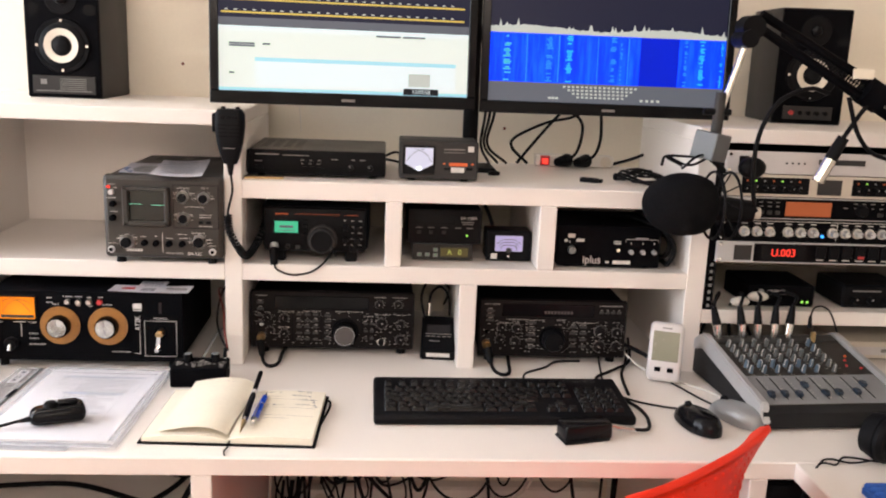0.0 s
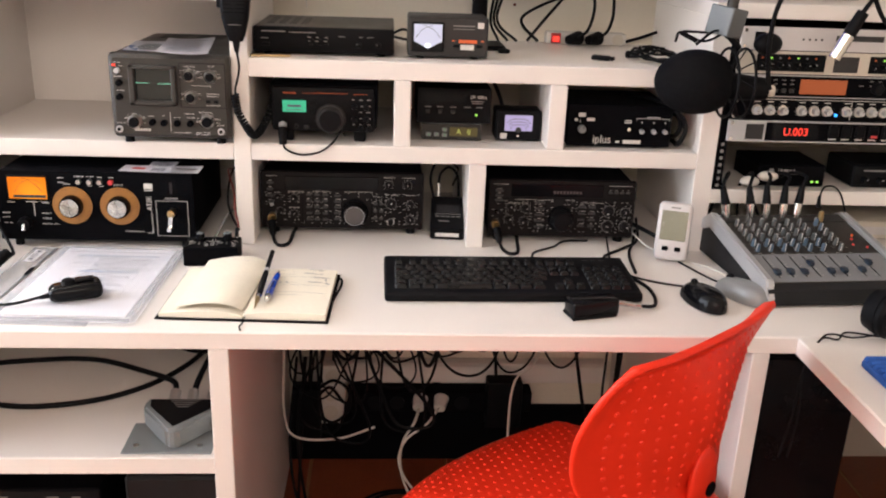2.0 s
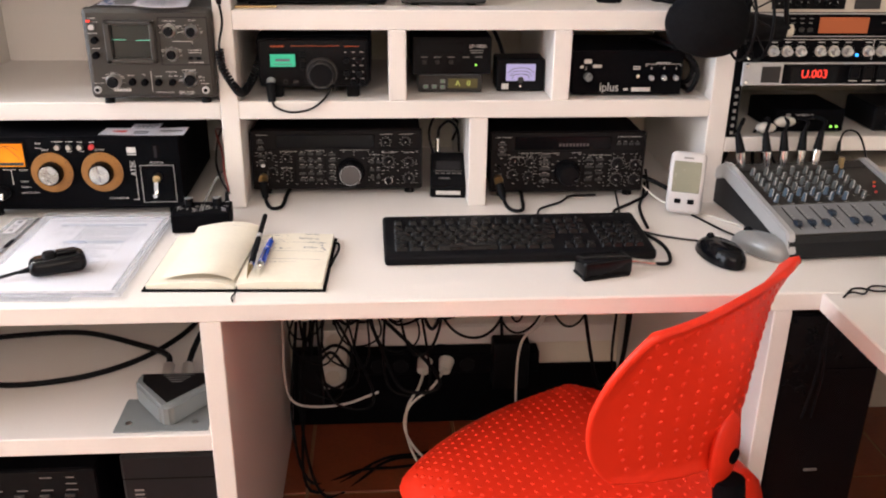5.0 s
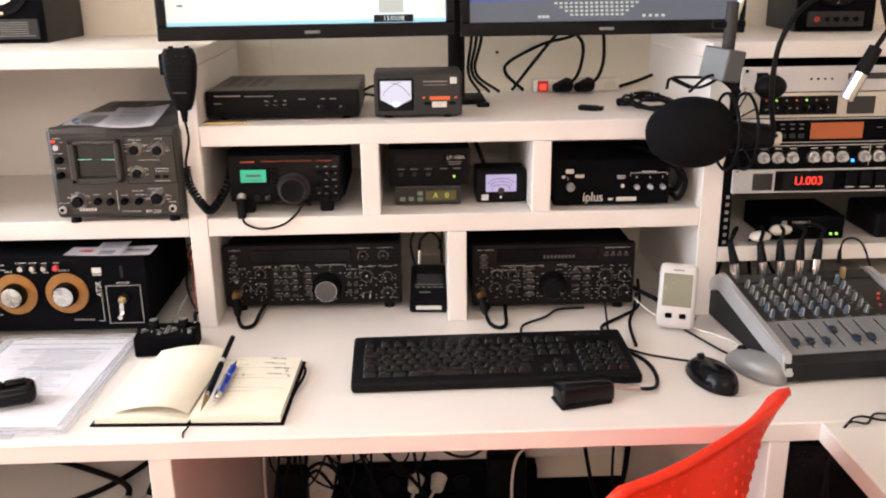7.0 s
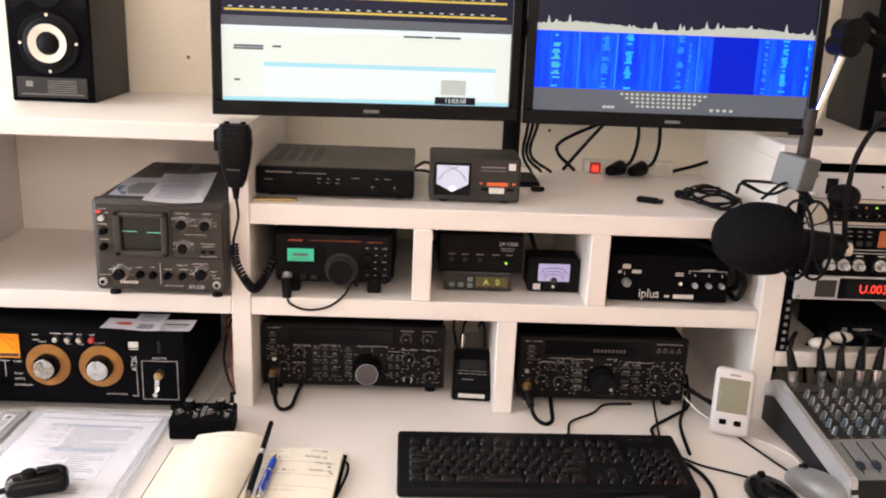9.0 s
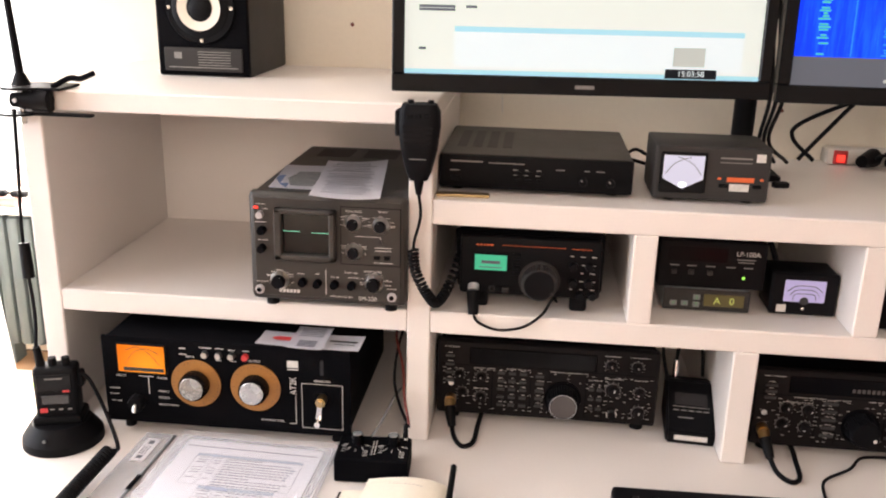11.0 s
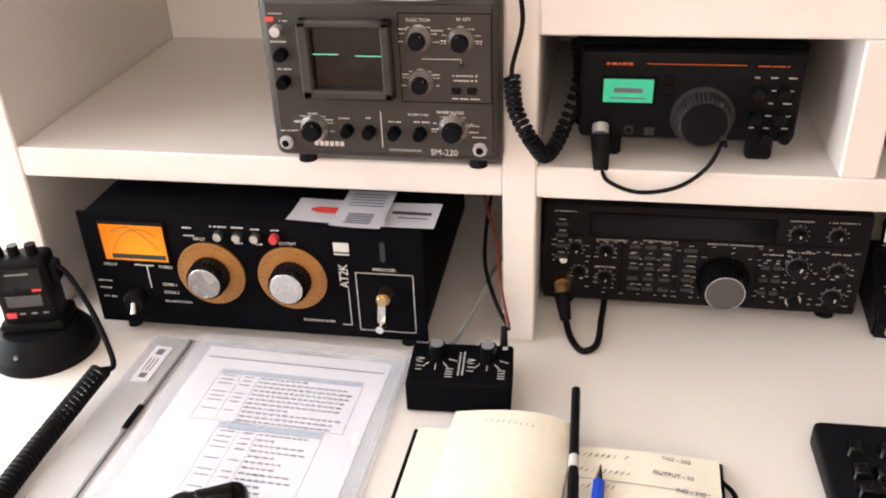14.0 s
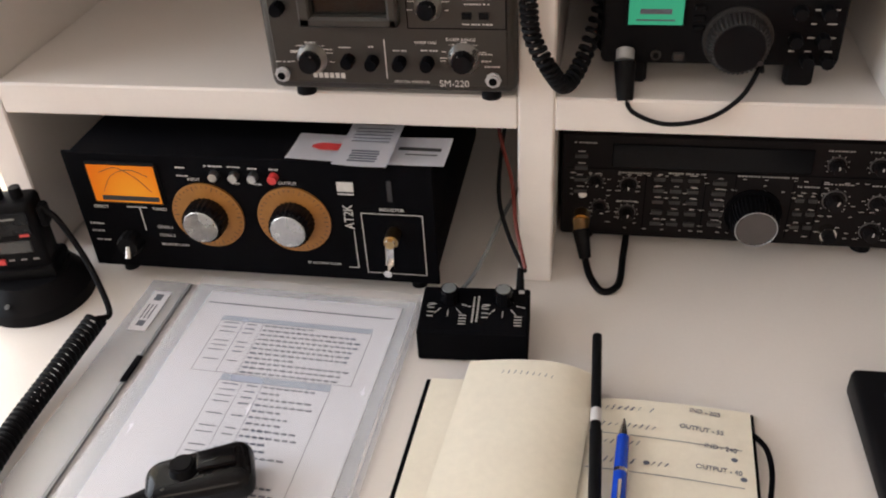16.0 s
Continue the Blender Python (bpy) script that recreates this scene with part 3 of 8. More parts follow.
def scope():
    t = thing("station_scope", pose(-0.141, -0.02, DT + Z1 + BT), "grey-brown oscilloscope style station monitor with a dark screen", "oscilloscope")
    w, b = 0.220, DT + Z1 + BT
    X, Z = (lambda x: x + 0.141), (lambda z: z - b)
    part("cabinet", box(-w / 2 + 0.003, w / 2 - 0.003, 0.012, 0.335, 0.013, 0.166, b=0.008, seg=3), SCOPE, t)
    fr = part("front_frame", box(-w / 2, w / 2, 0, 0.020, 0.011, 0.168, b=0.009, seg=3), SCOPE, t)
    part("front_panel", box(-w / 2 + 0.008, w / 2 - 0.008, -0.0012, 0.004, 0.019, 0.160, b=0.001), SCOPE, t)
    feet(t, w, 0.33, 0.013, 0.009)
    for i in range(2):
        part("vent", box(-0.075 + 0.075 * i, -0.02 + 0.075 * i, 0.25, 0.31, 0.1655, 0.1664, b=0), DARKGREY, t)
    bm = bmesh.new()
    x0, x1, z0, z1 = X(-0.213), X(-0.128), Z(1.029), Z(1.102)
    for a in ((x0, x1, z1 - 0.007, z1), (x0, x1, z0, z0 + 0.009), (x0, x0 + 0.011, z0, z1), (x1 - 0.009, x1, z0, z1)):
        rb(bm, a[0], a[1], -0.012, 0.0, a[2], a[3], b=0.002)
    part("screen_bezel", bm, SCOPE, t)
    part("screen", box(x0 + 0.009, x1 - 0.007, -0.003, -0.0005, z0 + 0.007, z1 - 0.006, b=0.001), CRT, t, "dark cathode screen with a thin green trace")
    part("trace", quad(quad(bmesh.new(), x0 + 0.022, z0 + 0.0405, 0.026, 0.0007, -0.0034), x1 - 0.021, z0 + 0.0395, 0.026, 0.0007, -0.0034), TRACE, t, "thin glowing green trace")
    pn = bmesh.new()
    for a in ((X(-0.122), X(-0.122), Z(1.026), Z(1.107)), (X(-0.040), X(-0.040), Z(1.026), Z(1.107)), (X(-0.122), X(-0.040), Z(1.026), Z(1.026)), (X(-0.122), X(-0.040), Z(1.107), Z(1.107))):
        quad(pn, (a[0] + a[1]) / 2, (a[2] + a[3]) / 2, max(a[1] - a[0], 0.0010), max(a[3] - a[2], 0.0010), -0.0016)
    part("panel_groove", pn, MATT, t)
    for x, z, r, h in ((-0.105, 1.084, 0.0085, 0.012), (-0.067, 1.083, 0.0085, 0.012), (-0.104, 1.044, 0.0085, 0.012), (-0.209, 0.997, 0.010, 0.014), (-0.076, 1.000, 0.010, 0.014)):
        knob(t, X(x), Z(z), r, h, BLACK, ribs=16, cap=BLACK, pointer=MARK, turn=(x * 997) % 90 - 40, y=-0.001)
        part("knob_skirt", cyl((X(x), -0.001, Z(z)), (0, -1, 0), r * 1.38, 0.006, r2=r * 1.02, seg=28), ALU, t)
    for x, z in ((-0.176, 0.997), (-0.155, 0.996), (-0.131, 0.996), (-0.107, 0.996), (-0.231, 1.069), (-0.232, 1.043)):
        knob(t, X(x), Z(z), 0.0060, 0.012, MATT, ribs=10, y=-0.001)
    part("power_button", cyl((X(-0.233), -0.001, Z(1.091)), (0, -1, 0), 0.0048, 0.009, seg=16), SILVER, t)
    part("power_lamp", box(X(-0.242), X(-0.236), -0.003, 0, Z(1.099), Z(1.102), b=0), REDLED, t)
    for x, z in ((-0.237, 0.983), (-0.051, 0.982)):
        part("socket", cy(cyl((X(x), -0.001, Z(z)), (0, -1, 0), 0.0058, 0.007, r2=0.0050, seg=20), (X(x), -0.004, Z(z)), (0, -1, 0), 0.0070, 0.0012, seg=8), SILVER, t)
        part("socket_hole", cyl((X(x), -0.0078, Z(z)), (0, -1, 0), 0.0036, 0.0006, seg=16), MATT, t)
    for x in (-0.072, -0.058):
        part("slide_switch", box(X(x) - 0.004, X(x) + 0.004, -0.004, 0, Z(1.035), Z(1.040), b=0), BLACK, t)
    part("phono_jack", cyl((X(-0.067), -0.001, Z(1.060)), (0, -1, 0), 0.0026, 0.003, seg=14), DARKGREY, t)
    bm = bmesh.new()
    y = -0.0018
    quad(bm, X(-0.1435), Z(0.998), 0.0010, 0.036, y)
    quad(bm, X(-0.085), Z(1.0665), 0.034, 0.0007, y), quad(bm, X(-0.067), Z(1.0645), 0.0007, 0.005, y)
    for x, z, wd in ((-0.233, 1.1055, 0.014), (-0.227, 1.099, 0.007), (-0.233, 1.080, 0.017), (-0.232, 1.0545, 0.012), (-0.118, 1.093, 0.008), (-0.088, 1.092, 0.011), (-0.104, 1.096, 0.010), (-0.082, 1.083, 0.006), (-0.052, 1.083, 0.006), (-0.118, 1.052, 0.006), (-0.104, 1.054, 0.008), (-0.090, 1.052, 0.008), (-0.064, 1.0515, 0.024), (-0.064, 1.047, 0.022), (-0.064, 1.030, 0.026), (-0.209, 1.012, 0.010), (-0.224, 1.004, 0.008), (-0.194, 1.006, 0.008), (-0.178, 1.008, 0.013), (-0.236, 0.994, 0.013), (-0.106, 1.0065, 0.014), (-0.092, 1.000, 0.009), (-0.058, 1.004, 0.014), (-0.057, 0.998, 0.008), (-0.053, 0.993, 0.012), (-0.156, 1.009, 0.004), (-0.131, 1.006, 0.012)):
        legend(bm, X(x), Z(z), wd * 0.92, 0.0014, y)
    rnd = random.Random(12)
    for x, z, r in ((-0.105, 1.084, 0.015), (-0.067, 1.083, 0.015), (-0.104, 1.044, 0.015), (-0.209, 0.997, 0.017), (-0.076, 1.000, 0.017)):
        for i in range(7):
            a = radians(-10 + 200 * i / 6)
            legend(bm, X(x) + r * 1.05 * math.cos(a), Z(z) + r * 0.85 * math.sin(a), rnd.uniform(0.003, 0.006), 0.0010, y)
    for i in range(6):
        quad(bm, X(-0.208 + 0.0050 * i), Z(0.982), 0.0038, 0.0048, y)
    part("panel_print", bm, MARK, t)
    words(t, "lettering", "RF ATT", 0.0040, front(X(-0.064), Z(1.102), y), MARK)
    words(t, "lettering", "STATION MONITOR", 0.0034, front(X(-0.122), Z(0.9775), y), MARK)
    words(t, "lettering", "SWEEP VARI/", 0.0034, front(X(-0.108), Z(1.0135), y), MARK)
    words(t, "lettering", "FUNCTION", 0.0042, front(X(-0.104), Z(1.101), y), MARK)
    words(t, "lettering", "SWEEP RANGE", 0.0038, front(X(-0.078), Z(1.0165), y), MARK)
    words(t, "lettering", "SM-220", 0.0085, front(X(-0.085), Z(0.9765), y), MARK)


scope()


def paper(name, m, w, d, label, inks, curl=0.004, ink=INK, sheet=SHEET, cat="paper"):
    t = thing(name, m, label, cat)
    bm = bmesh.new()
    n = 8
    f = lambda u, v: curl * (u * u * 0.8 + v * v * 0.5 + 0.4 * u * v)
    g = [[bm.verts.new((w * (i / n - 0.5), d * (j / n - 0.5), 0.0006 + f(2 * i / n - 1, 2 * j / n - 1))) for j in range(n + 1)] for i in range(n + 1)]
    for i in range(n):
        for j in range(n):
            bm.faces.new((g[i][j], g[i + 1][j], g[i + 1][j + 1], g[i][j + 1]))
    bmesh.ops.solidify(bm, geom=bm.faces[:], thickness=0.0003)
    part("sheet", bm, sheet, t)
    bm = bmesh.new()
    for x, y, a, b in inks:
        zz = lambda px, py: 0.0012 + f(2 * px / w, 2 * py / d)
        vs = [bm.verts.new((x + s * a / 2, y + k * b / 2, zz(x + s * a / 2, y + k * b / 2))) for s, k in ((-1, -1), (1, -1), (1, 1), (-1, 1))]
        bm.faces.new(vs)
    part("print", bm, ink, t)
    return t


rnd = random.Random(4)
lines = [(-0.004 + rnd.uniform(-0.004, 0.003), 0.100 - 0.0078 * i, 0.070 * rnd.uniform(0.7, 1.0), 0.0020) for i in range(25) if i not in (8, 14)]
SCTOP = DT + Z1 + BT + 0.168
lf = paper("leaflet", pose(-0.180, 0.068, SCTOP, 0, 0, 6), 0.104, 0.150, "glossy leaflet with a blue picture lying on the scope", [(-0.010, -0.012 + 0.010 * k, 0.050 - 0.0045 * abs(k), 0.009) for k in range(-4, 5)], 0.002, ink=GREY)
part("blue_corner", flat(flat(bmesh.new(), -0.040, -0.058, 0.022, 0.030, 0.0024), -0.046, -0.02, 0.010, 0.05, 0.0024), PICTUREBLUE, lf)
slip = paper("printed_slip", pose(-0.121, 0.050, SCTOP + 0.003, 0, 0, 6.7), 0.092, 0.228, "creased white printed slip lying on the scope", lines, 0.004)
TTOP = DT + 0.153
c1 = paper("business_card", pose(-0.169, -0.014, TTOP, 0, 0, -1.0), 0.149, 0.050, "white folded business card with a red oval mark", [(-0.038, 0.002, 0.036, 0.006), (-0.038, 0.002, 0.030, 0.010), (-0.038, 0.002, 0.022, 0.013)], 0.0015, ink=REDINK)
part("maker_print", flat(flat(bmesh.new(), 0.047, 0.004, 0.040, 0.006, 0.0018), 0.050, -0.006, 0.030, 0.0018, 0.0018), BLACKINK, c1)
c2 = paper("receipt", pose(-0.170, -0.012, TTOP + 0.004, 0, 0, -1), 0.051, 0.078, "small white printed ticket lying across the card", [(0, 0.030 - 0.006 * i, 0.036, 0.0018) for i in range(5)] + [(0.001 * (i % 2), -0.012 - 0.0045 * i, 0.026, 0.0030) for i in range(5)], 0.001)


def studio_speaker(m, label, kind):
    t = thing("studio_speaker", m, label, "speaker", "studio speakers")
    w, d, h = 0.150, 0.195, 0.242
    part("cabinet", box(-w / 2, w / 2, 0.003, d, 0, h, b=0.004, seg=2), DARKGREY, t)
    part("baffle", box(-w / 2 + 0.002, w / 2 - 0.002, 0, 0.010, 0.002, h - 0.002, b=0.003), MATT, t)
    wz = 0.104
    part("woofer_ring", cyl((0, 0.001, wz), (0, -1, 0), 0.056, 0.006, r2=0.053, seg=40), BLACK, t)
    bm = cyl((0, -0.0052, wz), (0, -1, 0), 0.045, 0.003, r2=0.040, seg=40)
    part("surround", bm, RUBBER, t)
    bm = bmesh.new()
    bmesh.ops.create_cone(bm, cap_ends=False, segments=40, radius1=0.034, radius2=0.017, depth=0.004, matrix=Matrix.Translation((0, -0.0094, wz)) @ Euler((radians(-90), 0, 0)).to_matrix().to_4x4())
    part("cone", bm, CONE, t, "pale cream speaker cone")
    part("dust_cap", ball(bmesh.new(), (0, -0.0085, wz), 0.0165, 0.006, 0.0165), RUBBER, t)
    part("tweeter_plate", cyl((0, 0.001, 0.196), (0, -1, 0), 0.033, 0.003, r2=0.031, seg=36), BLACK, t)
    part("tweeter", ball(bmesh.new(), (0, -0.003, 0.196), 0.013, 0.007, 0.013), GLOSS, t)
    sm = finish(cyl((0, 0, 0), (0, -1, 0), 0.003, 0.0015, seg=10), "screw", CHROME)
    for a in range(4):
        piece("screw", sm, t, pose(0.049 * math.cos(a * math.pi / 2), -0.005, wz + 0.049 * math.sin(a * math.pi / 2)))
    for x in (-0.056, 0.056):
        part("port", cyl((x, 0.001, 0.175), (0, -1, 0), 0.013, 0.002, r2=0.0125, seg=24), GLOSS, t)
    if kind:
        p = part("control_plate", box(-0.052, 0.052, -0.004, 0.001, 0.010, 0.038, b=0.001), DARKGREY, t, "front plate with small knobs")
        for i in range(5):
            part("control", cyl((-0.036 + 0.018 * i, -0.004, 0.024), (0, -1, 0), 0.005, 0.006, seg=14), BLACK if i else REDINK, p)
    else:
        p = part("name_plate", box(-0.062, 0.062, -0.003, 0.001, 0.008, 0.044, b=0.001), DARKGREY, t, "dark name plate along the bottom")
        bm = bmesh.new()
        for i in range(6):
            quad(bm, 0.018, 0.038 - 0.004 * i, 0.052, 0.0012, -0.0034)
        quad(bm, -0.040, 0.032, 0.012, 0.010, -0.0034), quad(bm, 0.0, 0.014, 0.11, 0.0015, -0.0034)
        part("plate_print", bm, DIMMARK, p)
    return t


studio_speaker(pose(-0.384, 0.200, DT + UP), "black studio speaker with a cream cone on the top board", 0)
studio_speaker(pose(1.172, 0.200, DT + UP, 0, 0, -6), "black studio speaker with front controls on the corner board", 1)


# ---- centre pigeonholes ----
S1, S2 = DT + Z1 + BT, DT + Z2 + 0.035      # upper faces of the two long shelves


def hand_mic():
    t = thing("hand_microphone", pose(-0.016, -0.002, 1.150), "black hand microphone hooked on the end of the upright", "microphone")
    bm = bmesh.new()
    prof = ((0.0, 0.012, 0.010), (0.012, 0.017, 0.013), (0.040, 0.024, 0.016), (0.070, 0.0275, 0.018), (0.090, 0.027, 0.017), (0.100, 0.022, 0.013))
    rings = []
    for z, a, b in prof:
        rings.append([bm.verts.new((a * math.copysign(abs(math.cos(q)) ** 0.6, math.cos(q)), -0.022 + b * math.copysign(abs(math.sin(q)) ** 0.6, math.sin(q)), z)) for q in (2 * math.pi * i / 28 for i in range(28))])
    for a, b in zip(rings, rings[1:]):
        for i in range(28):
            j = (i + 1) % 28
            bm.faces.new((a[i], a[j], b[j], b[i]))
    bm.faces.new(rings[0][::-1]), bm.faces.new(rings[-1])
    part("body", bm, BLACK, t)
    part("push_bar", box(-0.031, -0.025, -0.032, -0.012, 0.058, 0.092, b=0.002), BLACK, t)
    rib = finish(box(-0.019, 0.019, -0.0005, 0.001, -0.0012, 0.0012, b=0), "grille_rib", GLOSS)
    for i in range(4):
        piece("grille_rib", rib, t, pose(0, -0.0395 + 0.0004 * i, 0.072 - 0.0068 * i))
    for x in (-0.011, 0, 0.011):
        part("key", box(x - 0.004, x + 0.004, -0.040, -0.036, 0.083, 0.089, b=0.001), GLOSS, t)
    for x in (-0.012, 0.014):
        part("top_button", cyl((x, -0.020, 0.099), (0, 0, 1), 0.004, 0.005, seg=14), BLACK, t)
    part("label_line", quad(bmesh.new(), 0, 0.030, 0.022, 0.0012, -0.0375), DIMMARK, t)
    part("cord_sleeve", cyl((0, -0.022, 0.002), (0, 0, -1), 0.0075, 0.022, r2=0.004, seg=16), RUBBER, t)
    part("clip", box(-0.008, 0.008, -0.006, 0.0015, 0.05, 0.075), CHROME, t)
    part("straight_cord", tube(bmesh.new(), [(0, -0.022, -0.018), (0.003, -0.022, -0.050), (-0.005, -0.022, -0.085), (-0.006, -0.022, -0.098)], 0.0022), RUBBER, t)
    part("coiled_cord", coil(bmesh.new(), [(-0.006, -0.022, -0.097), (-0.002, -0.024, -0.128), (0.014, -0.022, -0.160), (0.026, -0.010, -0.176), (0.040, 0.02, -0.160), (0.052, 0.06, -0.125), (0.048, 0.10, -0.10)], 0.0058, 0.0023, 36), RUBBER, t)


hand_mic()


def slim_box():
    t = thing("slim_tuner_unit", pose(0.136, 0.060, S2), "slim black equipment box with small front switches", "radio unit")
    w = 0.268
    part("cover", box(-w / 2, w / 2, 0.004, 0.235, 0.006, 0.052, b=0.0025), SCOPE, t)
    part("front_panel", box(-w / 2, w / 2, -0.006, 0.004, 0.005, 0.053, b=0.004, seg=2), BLACK, t)
    feet(t, w, 0.23, 0.007)
    for i in range(4):
        part("vent_slot", box(-0.115 + 0.022 * i, -0.101 + 0.022 * i, 0.06, 0.19, 0.0515, 0.0524, b=0), DARKGREY, t)
    part("power_switch", box(-0.118, -0.103, -0.009, -0.005, 0.016, 0.023), BLACK, t)
    for x in (0.066, 0.104):
        knob(t, x, 0.022, 0.006, 0.008, BLACK, pointer=MARK, turn=-40, y=-0.006)
    for i in range(6):
        part("button", box(-0.028 + 0.015 * (i % 3), -0.020 + 0.015 * (i % 3), -0.0085, -0.005, 0.018 + 0.010 * (i // 3), 0.022 + 0.010 * (i // 3), b=0.0008), BLACK, t)
    bm = scatter(bmesh.new(), -0.036, 0.012, 0.024, 0.038, 3, 2, 0.008, 0.0016, 2, 1, -0.0066)
    scatter(bm, 0.025, 0.115, 0.034, 0.040, 5, 1, 0.014, 0.0016, 5, 0.9, -0.0066)
    quad(bm, -0.095, 0.044, 0.045, 0.0022, -0.0066), quad(bm, -0.040, 0.043, 0.05, 0.0014, -0.0066), quad(bm, -0.112, 0.031, 0.014, 0.0014, -0.0066)
    part("panel_print", bm, DIMMARK, t)


slim_box()
st = thing("metal_strip", pose(0.030, 0.030, S2, 0, 0, 2), "thin pale metal strip lying in front of the slim box", "strip")
part("strip", box(-0.028, 0.045, -0.008, 0.008, 0, 0.004, b=0.001), BRASS, st)


def swr_meter():
    t = thing("cross_needle_meter", pose(0.374, 0.055, S2), "dark grey power meter with a lit white cross-needle scale", "power meter")
    w, h = 0.155, 0.079
    part("case", box(-w / 2, w / 2, 0.002, 0.100, 0.004, h, b=0.004, seg=2), DARKGREY, t)
    part("front_panel", box(-w / 2 + 0.002, w / 2 - 0.002, -0.002, 0.004, 0.005, h - 0.001, b=0.002), DARKGREY, t)
    feet(t, w, 0.1, 0.005)
    mw = part("meter_window", box(-0.070, -0.008, -0.005, -0.001, 0.014, 0.070, b=0.002), GLOSS, t)
    bm = bmesh.new()
    v = [bm.verts.new((x, -0.0056, z)) for x, z in ((-0.066, 0.034), (-0.039, 0.020), (-0.012, 0.034), (-0.012, 0.066), (-0.066, 0.066))]
    bm.faces.new(v)
    part("meter_face", bm, WHITEMETER, mw, "lit white scale")
    bm = bmesh.new()
    tube(bm, [(-0.063, -0.006, 0.040), (-0.052, -0.006, 0.054), (-0.039, -0.006, 0.061), (-0.030, -0.006, 0.064)], 0.0004, 4)
    tube(bm, [(-0.015, -0.006, 0.040), (-0.026, -0.006, 0.054), (-0.039, -0.006, 0.061), (-0.048, -0.006, 0.064)], 0.0004, 4)
    part("scale_line", bm, BLACKINK, mw)
    part("bulb_glow", ball(bmesh.new(), (-0.039, -0.0052, 0.026), 0.006, 0.001, 0.004), HOTMETER, mw)
    part("badge", box(0.056, 0.068, -0.0035, -0.001, 0.060, 0.071, b=0), MARK, t)
    bm = quad(bmesh.new(), 0.030, 0.064, 0.042, 0.0022, -0.0026)
    quad(bm, 0.030, 0.058, 0.042, 0.0012, -0.0026)
    part("panel_print", bm, DIMMARK, t)
    bm = quad(bmesh.new(), 0.038, 0.035, 0.036, 0.0065, -0.0026)
    quad(bm, 0.010, 0.036, 0.005, 0.003, -0.0026), quad(bm, 0.066, 0.036, 0.005, 0.003, -0.0026)
    part("orange_print", bm, ORANGEMARK, t)
    part("model_plate", box(0.024, 0.050, -0.003, -0.001, 0.019, 0.029, b=0), MARK, t)
    for x in (0.016, 0.060):
        part("slide_switch", box(x - 0.006, x + 0.006, -0.006, -0.001, 0.024, 0.029, b=0.001), BLACK, t)


swr_meter()
cable("meter_leads", [(0.268, 0.20, S2 + 0.03), (0.290, 0.24, S2 + 0.035), (0.31, 0.22, S2 + 0.03), (0.335, 0.155, S2 + 0.035)], 0.0028, "black leads running between the slim box and the meter")
cable("meter_leads", [(0.268, 0.22, S2 + 0.022), (0.29, 0.27, S2 + 0.012), (0.32, 0.23, S2 + 0.012), (0.345, 0.155, S2 + 0.022)], 0.0028, "black leads running between the slim box and the meter")


